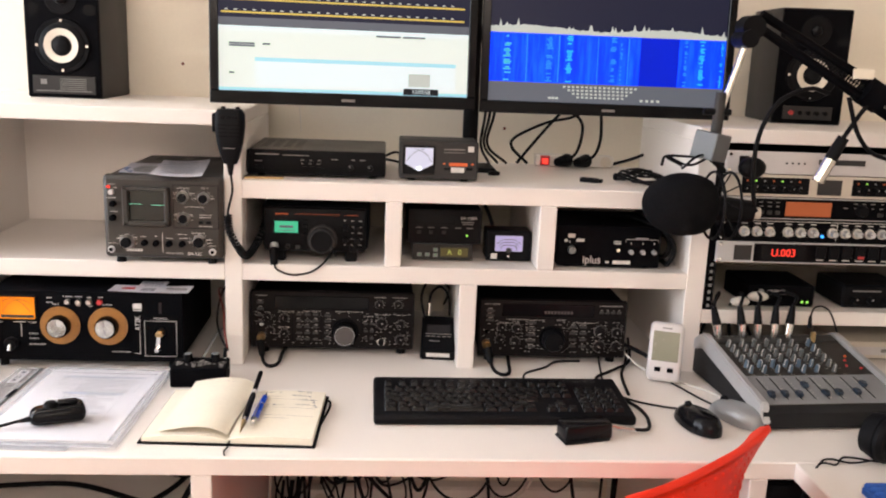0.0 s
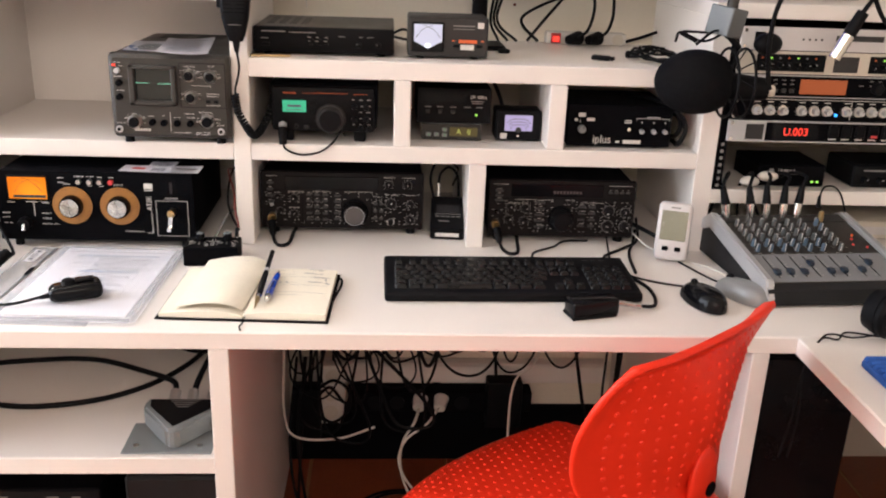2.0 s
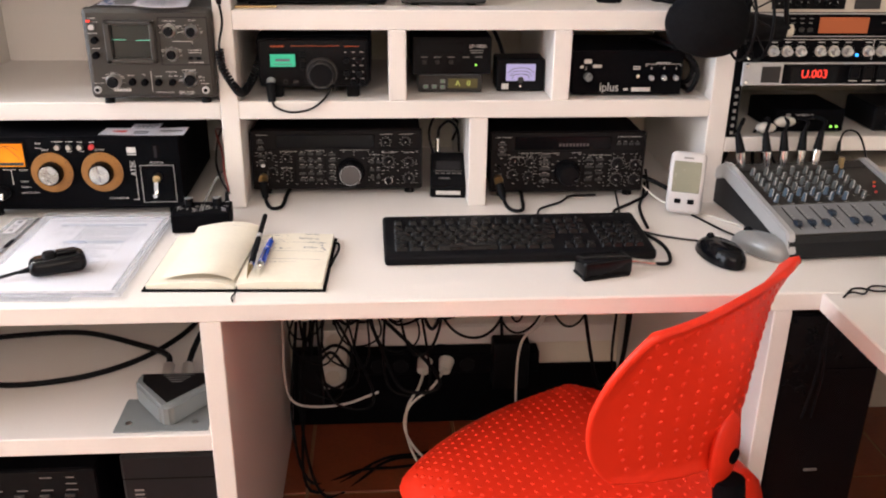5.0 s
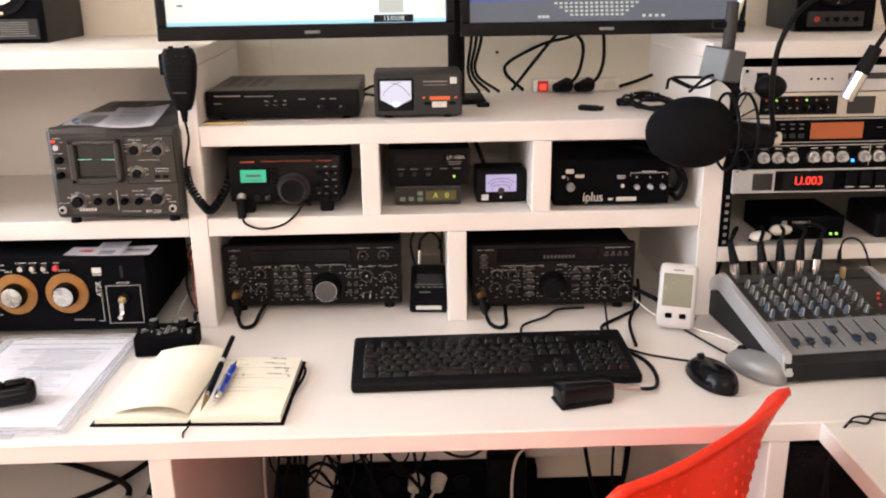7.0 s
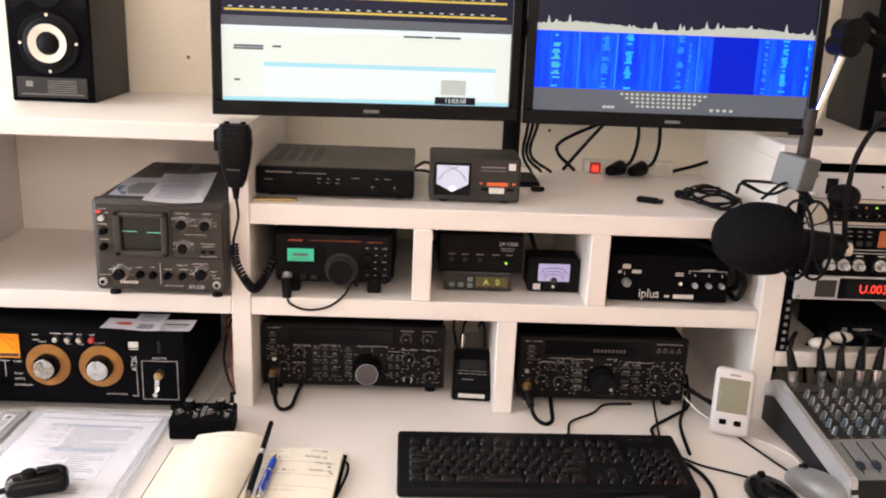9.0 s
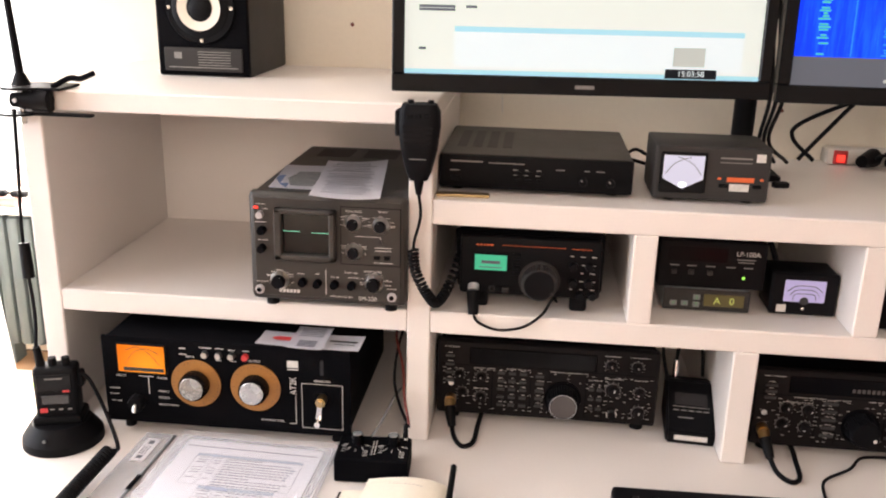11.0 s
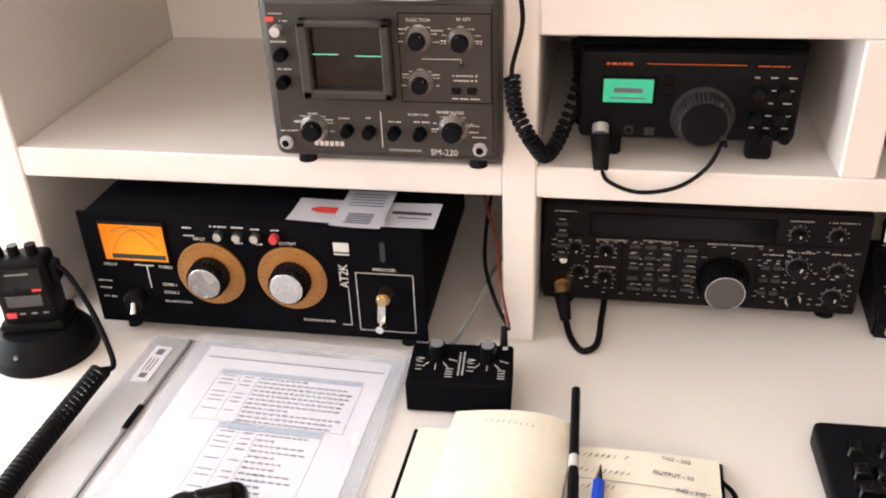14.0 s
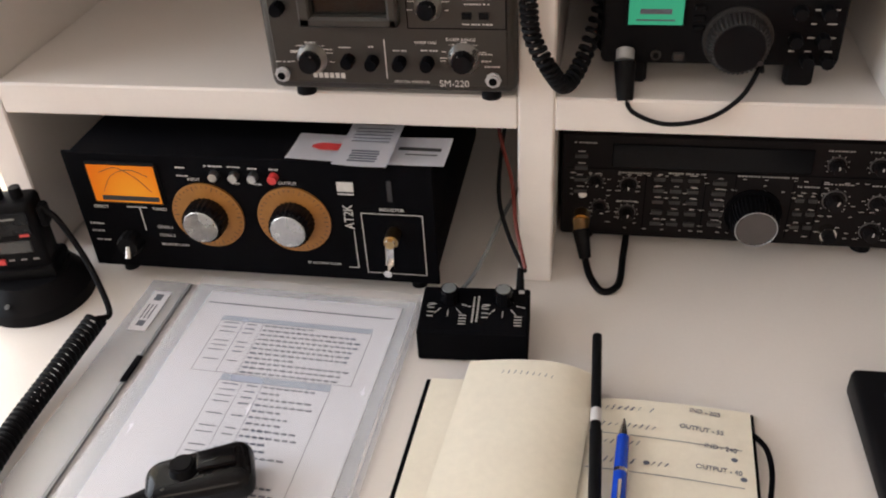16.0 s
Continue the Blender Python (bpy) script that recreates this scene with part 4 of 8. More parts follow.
def compact_radio():
    t = thing("compact_transceiver", pose(0.136, 0.028, S1), "compact black transceiver with a lit green display", "radio")
    w, z0, z1 = 0.198, 0.020, 0.106
    part("case", box(-w / 2 - 0.004, w / 2 + 0.004, 0.020, 0.230, z0 + 0.002, z1 + 0.006, b=0.004), MATT, t)
    part("front_panel", box(-w / 2, w / 2, 0, 0.022, z0, z1, b=0.006, seg=2), BLACK, t)
    for x in (-0.07, 0.07):
        part("front_foot", box(x - 0.012, x + 0.012, 0.006, 0.020, 0, z0 + 0.004, b=0.003), BLACK, t)
        part("rear_foot", box(x - 0.012, x + 0.012, 0.19, 0.21, 0, z0 + 0.004, b=0.003), BLACK, t)
    d = part("display", box(-0.080, -0.030, -0.003, 0.001, 0.056, 0.083, b=0.0015), BLACK, t)
    part("display_glass", quad(bmesh.new(), -0.055, 0.0695, 0.045, 0.0225, -0.0036), GREENLCD, d, "lit green display")
    bm = quad(bmesh.new(), -0.055, 0.070, 0.026, 0.0045, -0.004)
    quad(bm, -0.055, 0.0625, 0.032, 0.0014, -0.004)
    part("display_digits", bm, INK, d)
    knob(t, 0.014, 0.045, 0.026, 0.020, KEYGREY, cap=BLACK, ribs=40)
    part("finger_dimple", cyl((0.032, -0.0206, 0.033), (0, -1, 0), 0.0024, 0.0012, seg=12), DARKGREY, t)
    for x, z in ((0.060, 0.070), (0.082, 0.070), (0.060, 0.046), (0.082, 0.046), (0.072, 0.028), (0.088, 0.028)):
        knob(t, x, z, 0.006, 0.010, BLACK, ribs=10)
    part("jack", cyl((-0.052, 0.001, 0.030), (0, -1, 0), 0.0045, 0.003, seg=18), DARKGREY, t)
    part("jack_hole", cyl((-0.052, -0.002, 0.030), (0, -1, 0), 0.0024, 0.0012, seg=14), MATT, t)
    part("button", box(-0.038, -0.028, -0.004, 0.001, 0.026, 0.033, b=0.001), DARKGREY, t)
    for i in range(4):
        part("button", box(-0.024, -0.014, -0.003, 0.001, 0.052 + 0.009 * i, 0.057 + 0.009 * i, b=0.001), BLACK, t)
    bm = legend(bmesh.new(), 0.070, 0.0945, 0.026, 0.0012)
    legend(bm, -0.066, 0.0945, 0.020, 0.0026), quad(bm, 0.004, 0.0950, 0.088, 0.0006)
    part("orange_print", bm, ORANGEMARK, t)
    part("knob_collar", cyl((0.014, 0.001, 0.045), (0, -1, 0), 0.0295, 0.003, r2=0.0285, seg=36), DARKGREY, t)
    bm = scatter(bmesh.new(), 0.05, 0.095, 0.03, 0.09, 3, 5, 0.008, 0.0013, 8, 0.95)
    part("panel_print", bm, PRINT, t)
    p = part("plug", cyl((-0.078, -0.002, 0.034), (0, -0.75, -0.62), 0.0080, 0.010, seg=18), SILVER, t)
    part("plug_sleeve", cyl((-0.078, -0.0095, 0.028), (0.06, -0.45, -0.88), 0.0096, 0.034, r2=0.0070, seg=18), RUBBER, p)
    part("mic_lead", tube(bmesh.new(), [(-0.076, -0.024, 0.000), (-0.068, -0.032, -0.010), (-0.040, -0.036, -0.018), (-0.005, -0.034, -0.012), (0.020, -0.028, 0.006), (0.034, -0.010, 0.024), (0.040, 0.01, 0.012)], 0.0021), RUBBER, t)


compact_radio()


def watt_boxes():
    t = thing("frequency_display", pose(0.388, 0.062, S1), "grey-green box with an olive display and four keys", "display unit")
    part("case", box(-0.060, 0.060, 0.002, 0.13, 0.002, 0.034, b=0.002), GREY, t)
    part("front_panel", box(-0.060, 0.060, -0.001, 0.003, 0.003, 0.034, b=0.001), DARKGREY, t)
    d = part("display", box(-0.004, 0.052, -0.003, 0, 0.010, 0.028, b=0.001), OLIVELCD, t)
    words(d, "digits", "A   0", 0.0145, front(0.024, 0.019, -0.0034), YELLOWLED)
    for x, z in ((-0.046, 0.013), (-0.030, 0.013), (-0.014, 0.012), (-0.014, 0.023)):
        k = part("key", box(x - 0.005, x + 0.005, -0.0028, 0, z - 0.004, z + 0.004, b=0.001), GREY, t)
        words(k, "key_mark", {-0.046: "<", -0.030: ">"}.get(x, "T" if z < 0.02 else "S"), 0.008, front(x, z, -0.0032), KEYGREEN)
    t = thing("digital_wattmeter", pose(0.392, 0.070, S1 + 0.034), "black digital wattmeter stacked on a grey display box", "power meter")
    part("case", box(-0.074, 0.074, 0.002, 0.17, 0, 0.070, b=0.002), MATT, t)
    part("front_panel", box(-0.074, 0.074, -0.001, 0.003, 0.0005, 0.070, b=0.001), BLACK, t)
    for x in (-0.052, -0.028, -0.002):
        part("button", box(x - 0.004, x + 0.004, -0.004, 0, 0.020, 0.027, b=0.001), DARKGREY, t)
    part("power_lamp", cyl((0.045, 0, 0.018), (0, -1, 0), 0.0022, 0.002, seg=12), GREENLED, t)
    part("screen", box(-0.062, 0.02, -0.002, 0, 0.040, 0.060, b=0), GLOSS, t)
    bm = bmesh.new()
    for x in (-0.052, -0.028, -0.002, 0.026, 0.050):
        quad(bm, x, 0.033, 0.013, 0.0018, -0.0014)
    quad(bm, 0.046, 0.045, 0.026, 0.0016, -0.0014), quad(bm, 0.046, 0.041, 0.022, 0.0016, -0.0014)
    part("panel_print", bm, DIMMARK, t)
    words(t, "lettering", "LP-100A", 0.0095, front(0.048, 0.053, -0.0014), MARK)
    t = thing("analogue_meter", pose(0.523, 0.070, S1), "small black meter box with a lit mauve scale", "power meter")
    part("case", box(-0.046, 0.046, 0.002, 0.062, 0.003, 0.063, b=0.004, seg=2), BLACK, t)
    part("front_panel", box(-0.046, 0.046, -0.002, 0.004, 0.002, 0.064, b=0.003), BLACK, t)
    part("meter_face", box(-0.028, 0.028, -0.004, -0.001, 0.022, 0.054, b=0.001), MAUVEMETER, t, "lit mauve scale")
    bm = bmesh.new()
    for k in range(3):
        z = 0.046 - 0.006 * k
        tube(bm, [(-0.024 + 0.004 * k, -0.0044, z - 0.008), (-0.012, -0.0044, z), (0.012, -0.0044, z), (0.024 - 0.004 * k, -0.0044, z - 0.008)], 0.0005, 4)
    cy(bm, (0, -0.0040, 0.024), (0, -1, 0), 0.006, 0.0008, seg=20)
    part("scale_line", bm, BLACKINK, t)
    part("badge", box(-0.036, -0.023, -0.003, -0.001, 0.006, 0.017, b=0), MARK, t)
    part("screw", cyl((0.0, -0.001, 0.012), (0, -1, 0), 0.0025, 0.002, seg=12), CHROME, t)
    feet(t, 0.10, 0.06, 0.004, 0.005, 0.012)


watt_boxes()
cable("coaxial_cable", [(0.500, 0.13, S1 + 0.05), (0.486, 0.15, S1 + 0.09), (0.47, 0.20, S1 + 0.115), (0.46, 0.30, S1 + 0.10), (0.45, 0.38, S1 + 0.06)], 0.004, "black cord rising behind the small meter")


def mic_equaliser():
    t = thing("microphone_equaliser", pose(0.719, 0.030, S1), "black microphone equaliser box with white printed knobs", "audio box")
    w, h = 0.208, 0.086
    part("case", box(-w / 2, w / 2, 0.002, 0.180, 0.004, h, b=0.002), MATT, t)
    part("front_panel", box(-w / 2, w / 2, -0.001, 0.003, 0.004, h, b=0.001), MATT, t)
    feet(t, w, 0.18, 0.005)
    knob(t, -0.076, 0.038, 0.008, 0.012, GREY, pointer=BLACKINK, turn=30)
    part("mini_switch", cyl((0.016, 0, 0.038), (0, -1, 0.2), 0.005, 0.014, r2=0.0035, seg=14), CHROME, t)
    for x in (0.044, 0.068, 0.091):
        knob(t, x, 0.036, 0.0046, 0.012, SILVER, pointer=BLACKINK, turn=-20)
    bm = bmesh.new()
    quad(bm, 0.066, 0.061, 0.066, 0.0010), quad(bm, 0.033, 0.0585, 0.001, 0.005), quad(bm, 0.099, 0.0585, 0.001, 0.005)
    quad(bm, 0.066, 0.0635, 0.026, 0.0016)
    for x in (0.044, 0.068, 0.091):
        quad(bm, x, 0.053, 0.002, 0.004)
    quad(bm, -0.077, 0.066, 0.014, 0.008), quad(bm, -0.059, 0.057, 0.016, 0.006), quad(bm, -0.088, 0.056, 0.006, 0.005), quad(bm, -0.080, 0.053, 0.0008, 0.007)
    quad(bm, 0.016, 0.056, 0.014, 0.002), quad(bm, 0.016, 0.052, 0.014, 0.002)
    quad(bm, -0.002, 0.0135, 0.008, 0.004), quad(bm, 0.027, 0.0135, 0.036, 0.0075)
    part("panel_print", bm, MARK, t)
    words(t, "lettering", "iplus", 0.024, front(-0.034, 0.0175), MARK, 0.85)
    part("side_cord", tube(bmesh.new(), [(0.03, 0.17, 0.06), (0.04, 0.10, 0.092), (0.085, 0.03, 0.090), (0.118, 0.0, 0.070), (0.132, -0.004, 0.042), (0.122, 0.0, 0.012), (0.128, 0.06, 0.006), (0.120, 0.16, 0.01)], 0.0048, 10), RUBBER, t)
    part("side_cord", tube(bmesh.new(), [(0.106, 0.10, 0.05), (0.120, 0.03, 0.066), (0.126, 0.01, 0.045), (0.118, 0.03, 0.02), (0.118, 0.14, 0.02)], 0.0048, 10), RUBBER, t)


mic_equaliser()


def big_radio(m, w, h, label, layout, seed):
    t = thing("base_transceiver", m, label, "radio", "large transceivers")
    z0 = 0.014
    part("cover", box(-w / 2 + 0.003, w / 2 - 0.003, 0.014, 0.30, z0, z0 + h - 0.004, b=0.003), MATT, t)
    part("front_panel", box(-w / 2, w / 2, 0, 0.018, z0 - 0.002, z0 + h, b=0.004, seg=2), RADIO, t)
    feet(t, w, 0.3, z0, 0.010)
    rnd = random.Random(seed)
    X, Z = (lambda u: -w / 2 + u * w), (lambda v: z0 + v * h)
    wx0, wx1, wz0, wz1 = layout["window"]
    d = part("display_window", box(X(wx0), X(wx1), -0.002, 0.002, Z(wz0), Z(wz1), b=0.001), GLOSS, t)
    if layout.get("digits"):
        bm = bmesh.new()
        for i in range(9):
            quad(bm, X(0.44 + 0.022 * i), Z(0.80), 0.0045, 0.006, -0.0024)
        part("dim_digits", bm, CAPGREY, d)
    x, z, r = layout["main"]
    part("knob_well", cyl((X(x), 0.001, Z(z)), (0, -1, 0), r * 1.18, 0.003, seg=40), MATT, t)
    knob(t, X(x), Z(z), r, 0.026, BLACK, ribs=36, cap=layout["cap"], y=-0.003)
    if layout["cap"] is not BLACK:
        bm = sweep(bmesh.new(), [Vector((X(x) + r * 0.84 * math.cos(a), -0.0302, Z(z) + r * 0.84 * math.sin(a))) for a in (2 * math.pi * i / 40 for i in range(41))], 0.0005, 6)
        part("knob_rim", bm, SILVER, t)
    if layout.get("dimple"):
        part("finger_dimple", cyl((X(x) + r * 0.55, -0.030, Z(z) - r * 0.3), (0, -1, 0), 0.003, 0.0012, seg=12), CHROME, t)
    for x, z, r in layout["knobs"]:
        knob(t, X(x), Z(z), r, 0.013, RADIO, ribs=14, pointer=MARK, turn=rnd.uniform(-120, 120), skirt=0.35)
    for x, z in layout["rings"]:
        k = part("ring_knob", cyl((X(x), 0, Z(z)), (0, -1, 0), 0.0088, 0.008, r2=0.0080, seg=24), CHROME, t)
        part("ring_cap", cyl((X(x), -0.008, Z(z)), (0, -1, 0), 0.0066, 0.006, r2=0.006, seg=20), BLACK, k)
    for x0, x1, za, zb, c, rw in layout["keys"]:
        for i in range(c):
            for j in range(rw):
                x, z = X(x0 + (x1 - x0) * (i + 0.5) / c), Z(za + (zb - za) * (j + 0.5) / rw)
                bw = 0.32 * (x1 - x0) * w / c
                piece("button", KEYCAP, t, Matrix.Translation((x, 0, z)) @ Matrix.Diagonal((bw, 1, 1, 1)))
    bm = bmesh.new()
    for x0, x1, za, zb, c, rw in layout["keys"]:
        scatter(bm, X(x0), X(x1), Z(za) + 0.0052, Z(zb) + 0.0052, c, rw, 0.45 * (x1 - x0) * w / c, 0.0011, seed + c, 0.9)
    for x, z, wd in layout["print"]:
        legend(bm, X(x), Z(z), wd, 0.0016)
    part("panel_print", bm, PRINT, t)
    for x, z, r in layout["knobs"]:
        part("knob_ring", cyl((X(x), 0.001, Z(z)), (0, -1, 0), r * 1.5, 0.0025, r2=r * 1.36, seg=22), RINGGREY if r > 0.0058 else CAPGREY, t)
    bm = scatter(bmesh.new(), X(0.02), X(0.98), Z(0.06), Z(0.66), 34, 11, 0.0055, 0.0010, seed + 5, 0.34, -0.0010)
    for x, z, r in layout["knobs"]:
        for i in range(9):
            a = radians(-40 + 32.5 * i)
            quad(bm, X(x) + 1.75 * r * math.cos(a), Z(z) + 1.75 * r * math.sin(a), 0.0012, 0.0012)
    part("tick_print", bm, PRINT, t)
    pn = bmesh.new()
    for u in layout.get("grooves", ()):
        quad(pn, X(u), Z(0.36), 0.0010, 0.60 * h, -0.0012)
    quad(pn, 0, Z(0.685), 0.96 * w, 0.0010, -0.0012)
    part("panel_groove", pn, MATT, t)
    x, z = layout["jack"]
    part("jack", cyl((X(x), 0.001, Z(z + 0.22)), (0, -1, 0), 0.0042, 0.003, seg=18), CHROME, t)
    p = part("mic_plug", cy(cyl((X(x), 0.001, Z(z)), (0, -1, 0), 0.0085, 0.014, seg=20), (X(x), -0.012, Z(z)), (0.05, -0.85, -0.5), 0.0078, 0.012, seg=20), BRASS, t, "brass ringed microphone plug")
    part("plug_sleeve", cyl((X(x), -0.022, Z(z) - 0.004), (0.2, -0.62, -0.72), 0.0088, 0.030, r2=0.006, seg=18), RUBBER, p)
    zz = 0.0045
    part("mic_lead", tube(bmesh.new(), [(X(x) + 0.005, -0.038, Z(z) - 0.024), (X(x) + 0.012, -0.062, zz), (X(x) + 0.025, -0.085, zz), (X(x) + 0.040, -0.072, zz), (X(x) + 0.044, -0.03, zz + 0.004), (X(x) + 0.046, -0.008, 0.010), (X(x) + 0.05, 0.05, 0.006)], 0.0036, 10), RUBBER, t)
    return t


KEYCAP = finish(box(-1, 1, -0.0028, 0.001, -0.0021, 0.0021, b=0), "button", KEYGREY)
big_radio(pose(0.170, 0.070, DT), 0.332, 0.118, "charcoal base transceiver with a grey-capped tuning knob", dict(
    grooves=(0.255, 0.43, 0.515, 0.68, 0.755), window=(0.15, 0.72, 0.70, 0.93), main=(0.578, 0.30, 0.0235), cap=CAPGREY,
    knobs=((0.205, 0.53, 0.0062), (0.205, 0.25, 0.0062), (0.12, 0.30, 0.0055), (0.785, 0.80, 0.006), (0.90, 0.80, 0.006), (0.80, 0.46, 0.008), (0.92, 0.45, 0.006), (0.92, 0.17, 0.0072), (0.105, 0.55, 0.0055)),
    rings=((0.80, 0.15),), keys=((0.27, 0.42, 0.10, 0.66, 3, 5), (0.44, 0.50, 0.12, 0.64, 1, 5), (0.685, 0.76, 0.12, 0.52, 2, 3), (0.03, 0.09, 0.40, 0.86, 1, 4)),
    print=((0.22, 0.655, 0.032), (0.37, 0.665, 0.034), (0.60, 0.665, 0.055), (0.72, 0.585, 0.02), (0.79, 0.93, 0.024), (0.91, 0.93, 0.03), (0.20, 0.37, 0.018), (0.80, 0.62, 0.026), (0.92, 0.62, 0.018), (0.07, 0.93, 0.022)), jack=(0.068, 0.20)), 11)
big_radio(pose(0.620, 0.040, DT), 0.304, 0.118, "charcoal base transceiver with a black tuning knob and dark display", dict(
    grooves=(0.29, 0.385, 0.60, 0.765), window=(0.15, 0.77, 0.72, 0.94), main=(0.495, 0.33, 0.0225), cap=BLACK, dimple=1, digits=1,
    knobs=((0.15, 0.52, 0.0065), (0.25, 0.50, 0.0065), (0.14, 0.30, 0.0065), (0.245, 0.27, 0.0065), (0.82, 0.47, 0.0088), (0.935, 0.45, 0.0075), (0.82, 0.20, 0.0088), (0.935, 0.20, 0.0075)),
    rings=(), keys=((0.30, 0.40, 0.12, 0.66, 1, 5), (0.60, 0.74, 0.14, 0.60, 2, 4), (0.80, 0.96, 0.76, 0.86, 4, 1), (0.03, 0.11, 0.60, 0.85, 1, 3)),
    print=((0.25, 0.665, 0.045), (0.40, 0.66, 0.02), (0.55, 0.665, 0.02), (0.70, 0.62, 0.045), (0.88, 0.93, 0.045), (0.20, 0.60, 0.04), (0.08, 0.93, 0.03)), jack=(0.05, 0.22)), 12)


def small_display():
    t = thing("keyer_display", pose(0.386, 0.045, DT, 0, 0, -4), "small black sloping unit with a dim display", "display unit")
    bm = bmesh.new()
    pr = ((0, 0), (0.105, 0), (0.105, 0.062), (0.070, 0.072), (0.0, 0.022))
    a = [bm.verts.new((-0.036, y, z)) for y, z in pr]
    b = [bm.verts.new((0.036, y, z)) for y, z in pr]
    bm.faces.new(a), bm.faces.new(b[::-1])
    for i in range(5):
        bm.faces.new((a[i], b[i], b[(i + 1) % 5], a[(i + 1) % 5]))
    bmesh.ops.recalc_face_normals(bm, faces=bm.faces)
    bmesh.ops.bevel(bm, geom=bm.edges[:], offset=0.003, segments=2, affect="EDGES")
    part("case", bm, BLACK, t)
    slope = pose(0, 0.035, 0.0475, 35.5, 0, 0)
    s = part("screen", box(-0.024, 0.024, -0.001, 0.020, -0.001, 0.001, b=0), SCREENGLASS, t)
    s.matrix_basis = slope
    bm = bmesh.new()
    for i in range(5):
        flat(bm, -0.022 + 0.011 * i, -0.010, 0.008, 0.002, 0.0012)
    flat(bm, 0, -0.004, 0.054, 0.0012, 0.0012), flat(bm, -0.008, -0.022, 0.022, 0.002, 0.0012)
    p = part("panel_print", bm, DIMMARK, t)
    p.matrix_basis = slope
    part("front_label", quad(bmesh.new(), 0, 0.011, 0.048, 0.008, -0.0006), MARK, t)
    part("antenna_stub", cyl((-0.022, 0.085, 0.066), (0, 0.2, 1), 0.0045, 0.030, seg=14), CHROME, t)
    part("lead", tube(bmesh.new(), [(-0.022, 0.091, 0.094), (-0.018, 0.10, 0.115), (0.0, 0.115, 0.125), (0.018, 0.12, 0.105), (0.022, 0.11, 0.062)], 0.0028), RUBBER, t)
    part("lead", tube(bmesh.new(), [(-0.030, 0.11, 0.05), (-0.040, 0.13, 0.10), (-0.020, 0.16, 0.13), (0.02, 0.20, 0.10), (0.01, 0.28, 0.04)], 0.0028), RUBBER, t)


small_display()

# ---- on the top shelf ----
o = thing("plastic_cap", pose(0.498, 0.172, S2, 0, 0, 8), "small black plastic cap on the shelf", "cap")
part("body", box(-0.012, 0.012, -0.007, 0.007, 0, 0.009, b=0.003, seg=2), BLACK, o)
o = thing("memory_stick", pose(0.688, 0.108, S2, 0, 0, -28), "small black memory stick on the shelf", "memory stick")
part("body", box(-0.020, 0.020, -0.008, 0.008, 0, 0.010, b=0.004, seg=2), BLACK, o)
part("cap", box(0.020, 0.027, -0.0075, 0.0075, 0.001, 0.009, b=0.002), GLOSS, o)
t = thing("cable_bundle", pose(0.800, 0.11, S2), "tangled bundle of thin black leads", "cable")
rnd = random.Random(9)
for i in range(5):
    pts = [(0.055 * math.cos(a + i) * rnd.uniform(0.5, 1.1), 0.07 * math.sin(a + i) * rnd.uniform(0.4, 1.1), 0.006 + rnd.uniform(0, 0.022)) for a in (0, 0.8, 1.7, 2.6, 3.6, 4.6, 5.6)]
    part("lead", tube(bmesh.new(), pts, 0.0026, 7), RUBBER, t)
part("plug", box(-0.05, -0.022, 0.04, 0.055, 0, 0.014, b=0.003), BLACK, t)

t = thing("power_strip", pose(0.69, 0.352, S2), "white socket strip with a lit red switch against the wall", "power strip")
part("body", box(-0.072, 0.112, 0.008, 0.045, 0, 0.027, b=0.005, seg=2), WHITECABLE, t)
part("switch", box(-0.062, -0.040, 0.003, 0.009, 0.003, 0.025, b=0.001), REDINK, t)
part("switch_lamp", box(-0.057, -0.045, 0.0018, 0.004, 0.007, 0.018, b=0), REDLED, t)
for x in (0.0, 0.045, 0.092):
    part("socket", cyl((x, 0.009, 0.013), (0, -1, 0), 0.0125, 0.002, seg=28), BEIGE, t)
for k, x in enumerate((0.0, 0.045)):
    p = thing("mains_plug", pose(0.69 + x, 0.350, S2 + 0.016), "black mains plug with its lead", "plug", "mains plugs")
    part("body", cyl((0, 0.006, 0.000), (-0.65, -0.75, -0.03), 0.0155, 0.044, r2=0.010, seg=20), BLACK, p)
    part("lead", tube(bmesh.new(), [(-0.008, -0.028, 0.004), (0.01, -0.036, 0.020), (0.026, -0.01, 0.050), (0.030, 0.01, 0.085), (0.005 + 0.02 * k, 0.0, 0.120), (0.0 + 0.02 * k, -0.03, 0.18)], 0.0036), RUBBER, p)
cable("wall_leads", [(0.575, 0.372, S2 + 0.004), (0.610, 0.37, S2 + 0.05), (0.655, 0.37, S2 + 0.105), (0.69, 0.34, S2 + 0.15)], 0.0036, "black leads looped against the wall")
cable("wall_leads", [(0.600, 0.372, S2 + 0.004), (0.562, 0.37, S2 + 0.040), (0.570, 0.37, S2 + 0.065), (0.64, 0.37, S2 + 0.10), (0.70, 0.35, S2 + 0.118), (0.75, 0.33, S2 + 0.16)], 0.0036, "black leads looped against the wall")
cable("wall_leads", [(0.80, 0.38, S2 + 0.006), (0.84, 0.37, S2 + 0.020), (0.871, 0.36, S2 + 0.034)], 0.0036, "black leads looped against the wall")
cable("thin_wall_wire", [(0.075, 0.392, S2 + 0.06), (0.070, 0.395, S2 + 0.12), (0.055, 0.395, S2 + 0.20)], 0.0012, "thin pale wire down the wall", WHITECABLE)
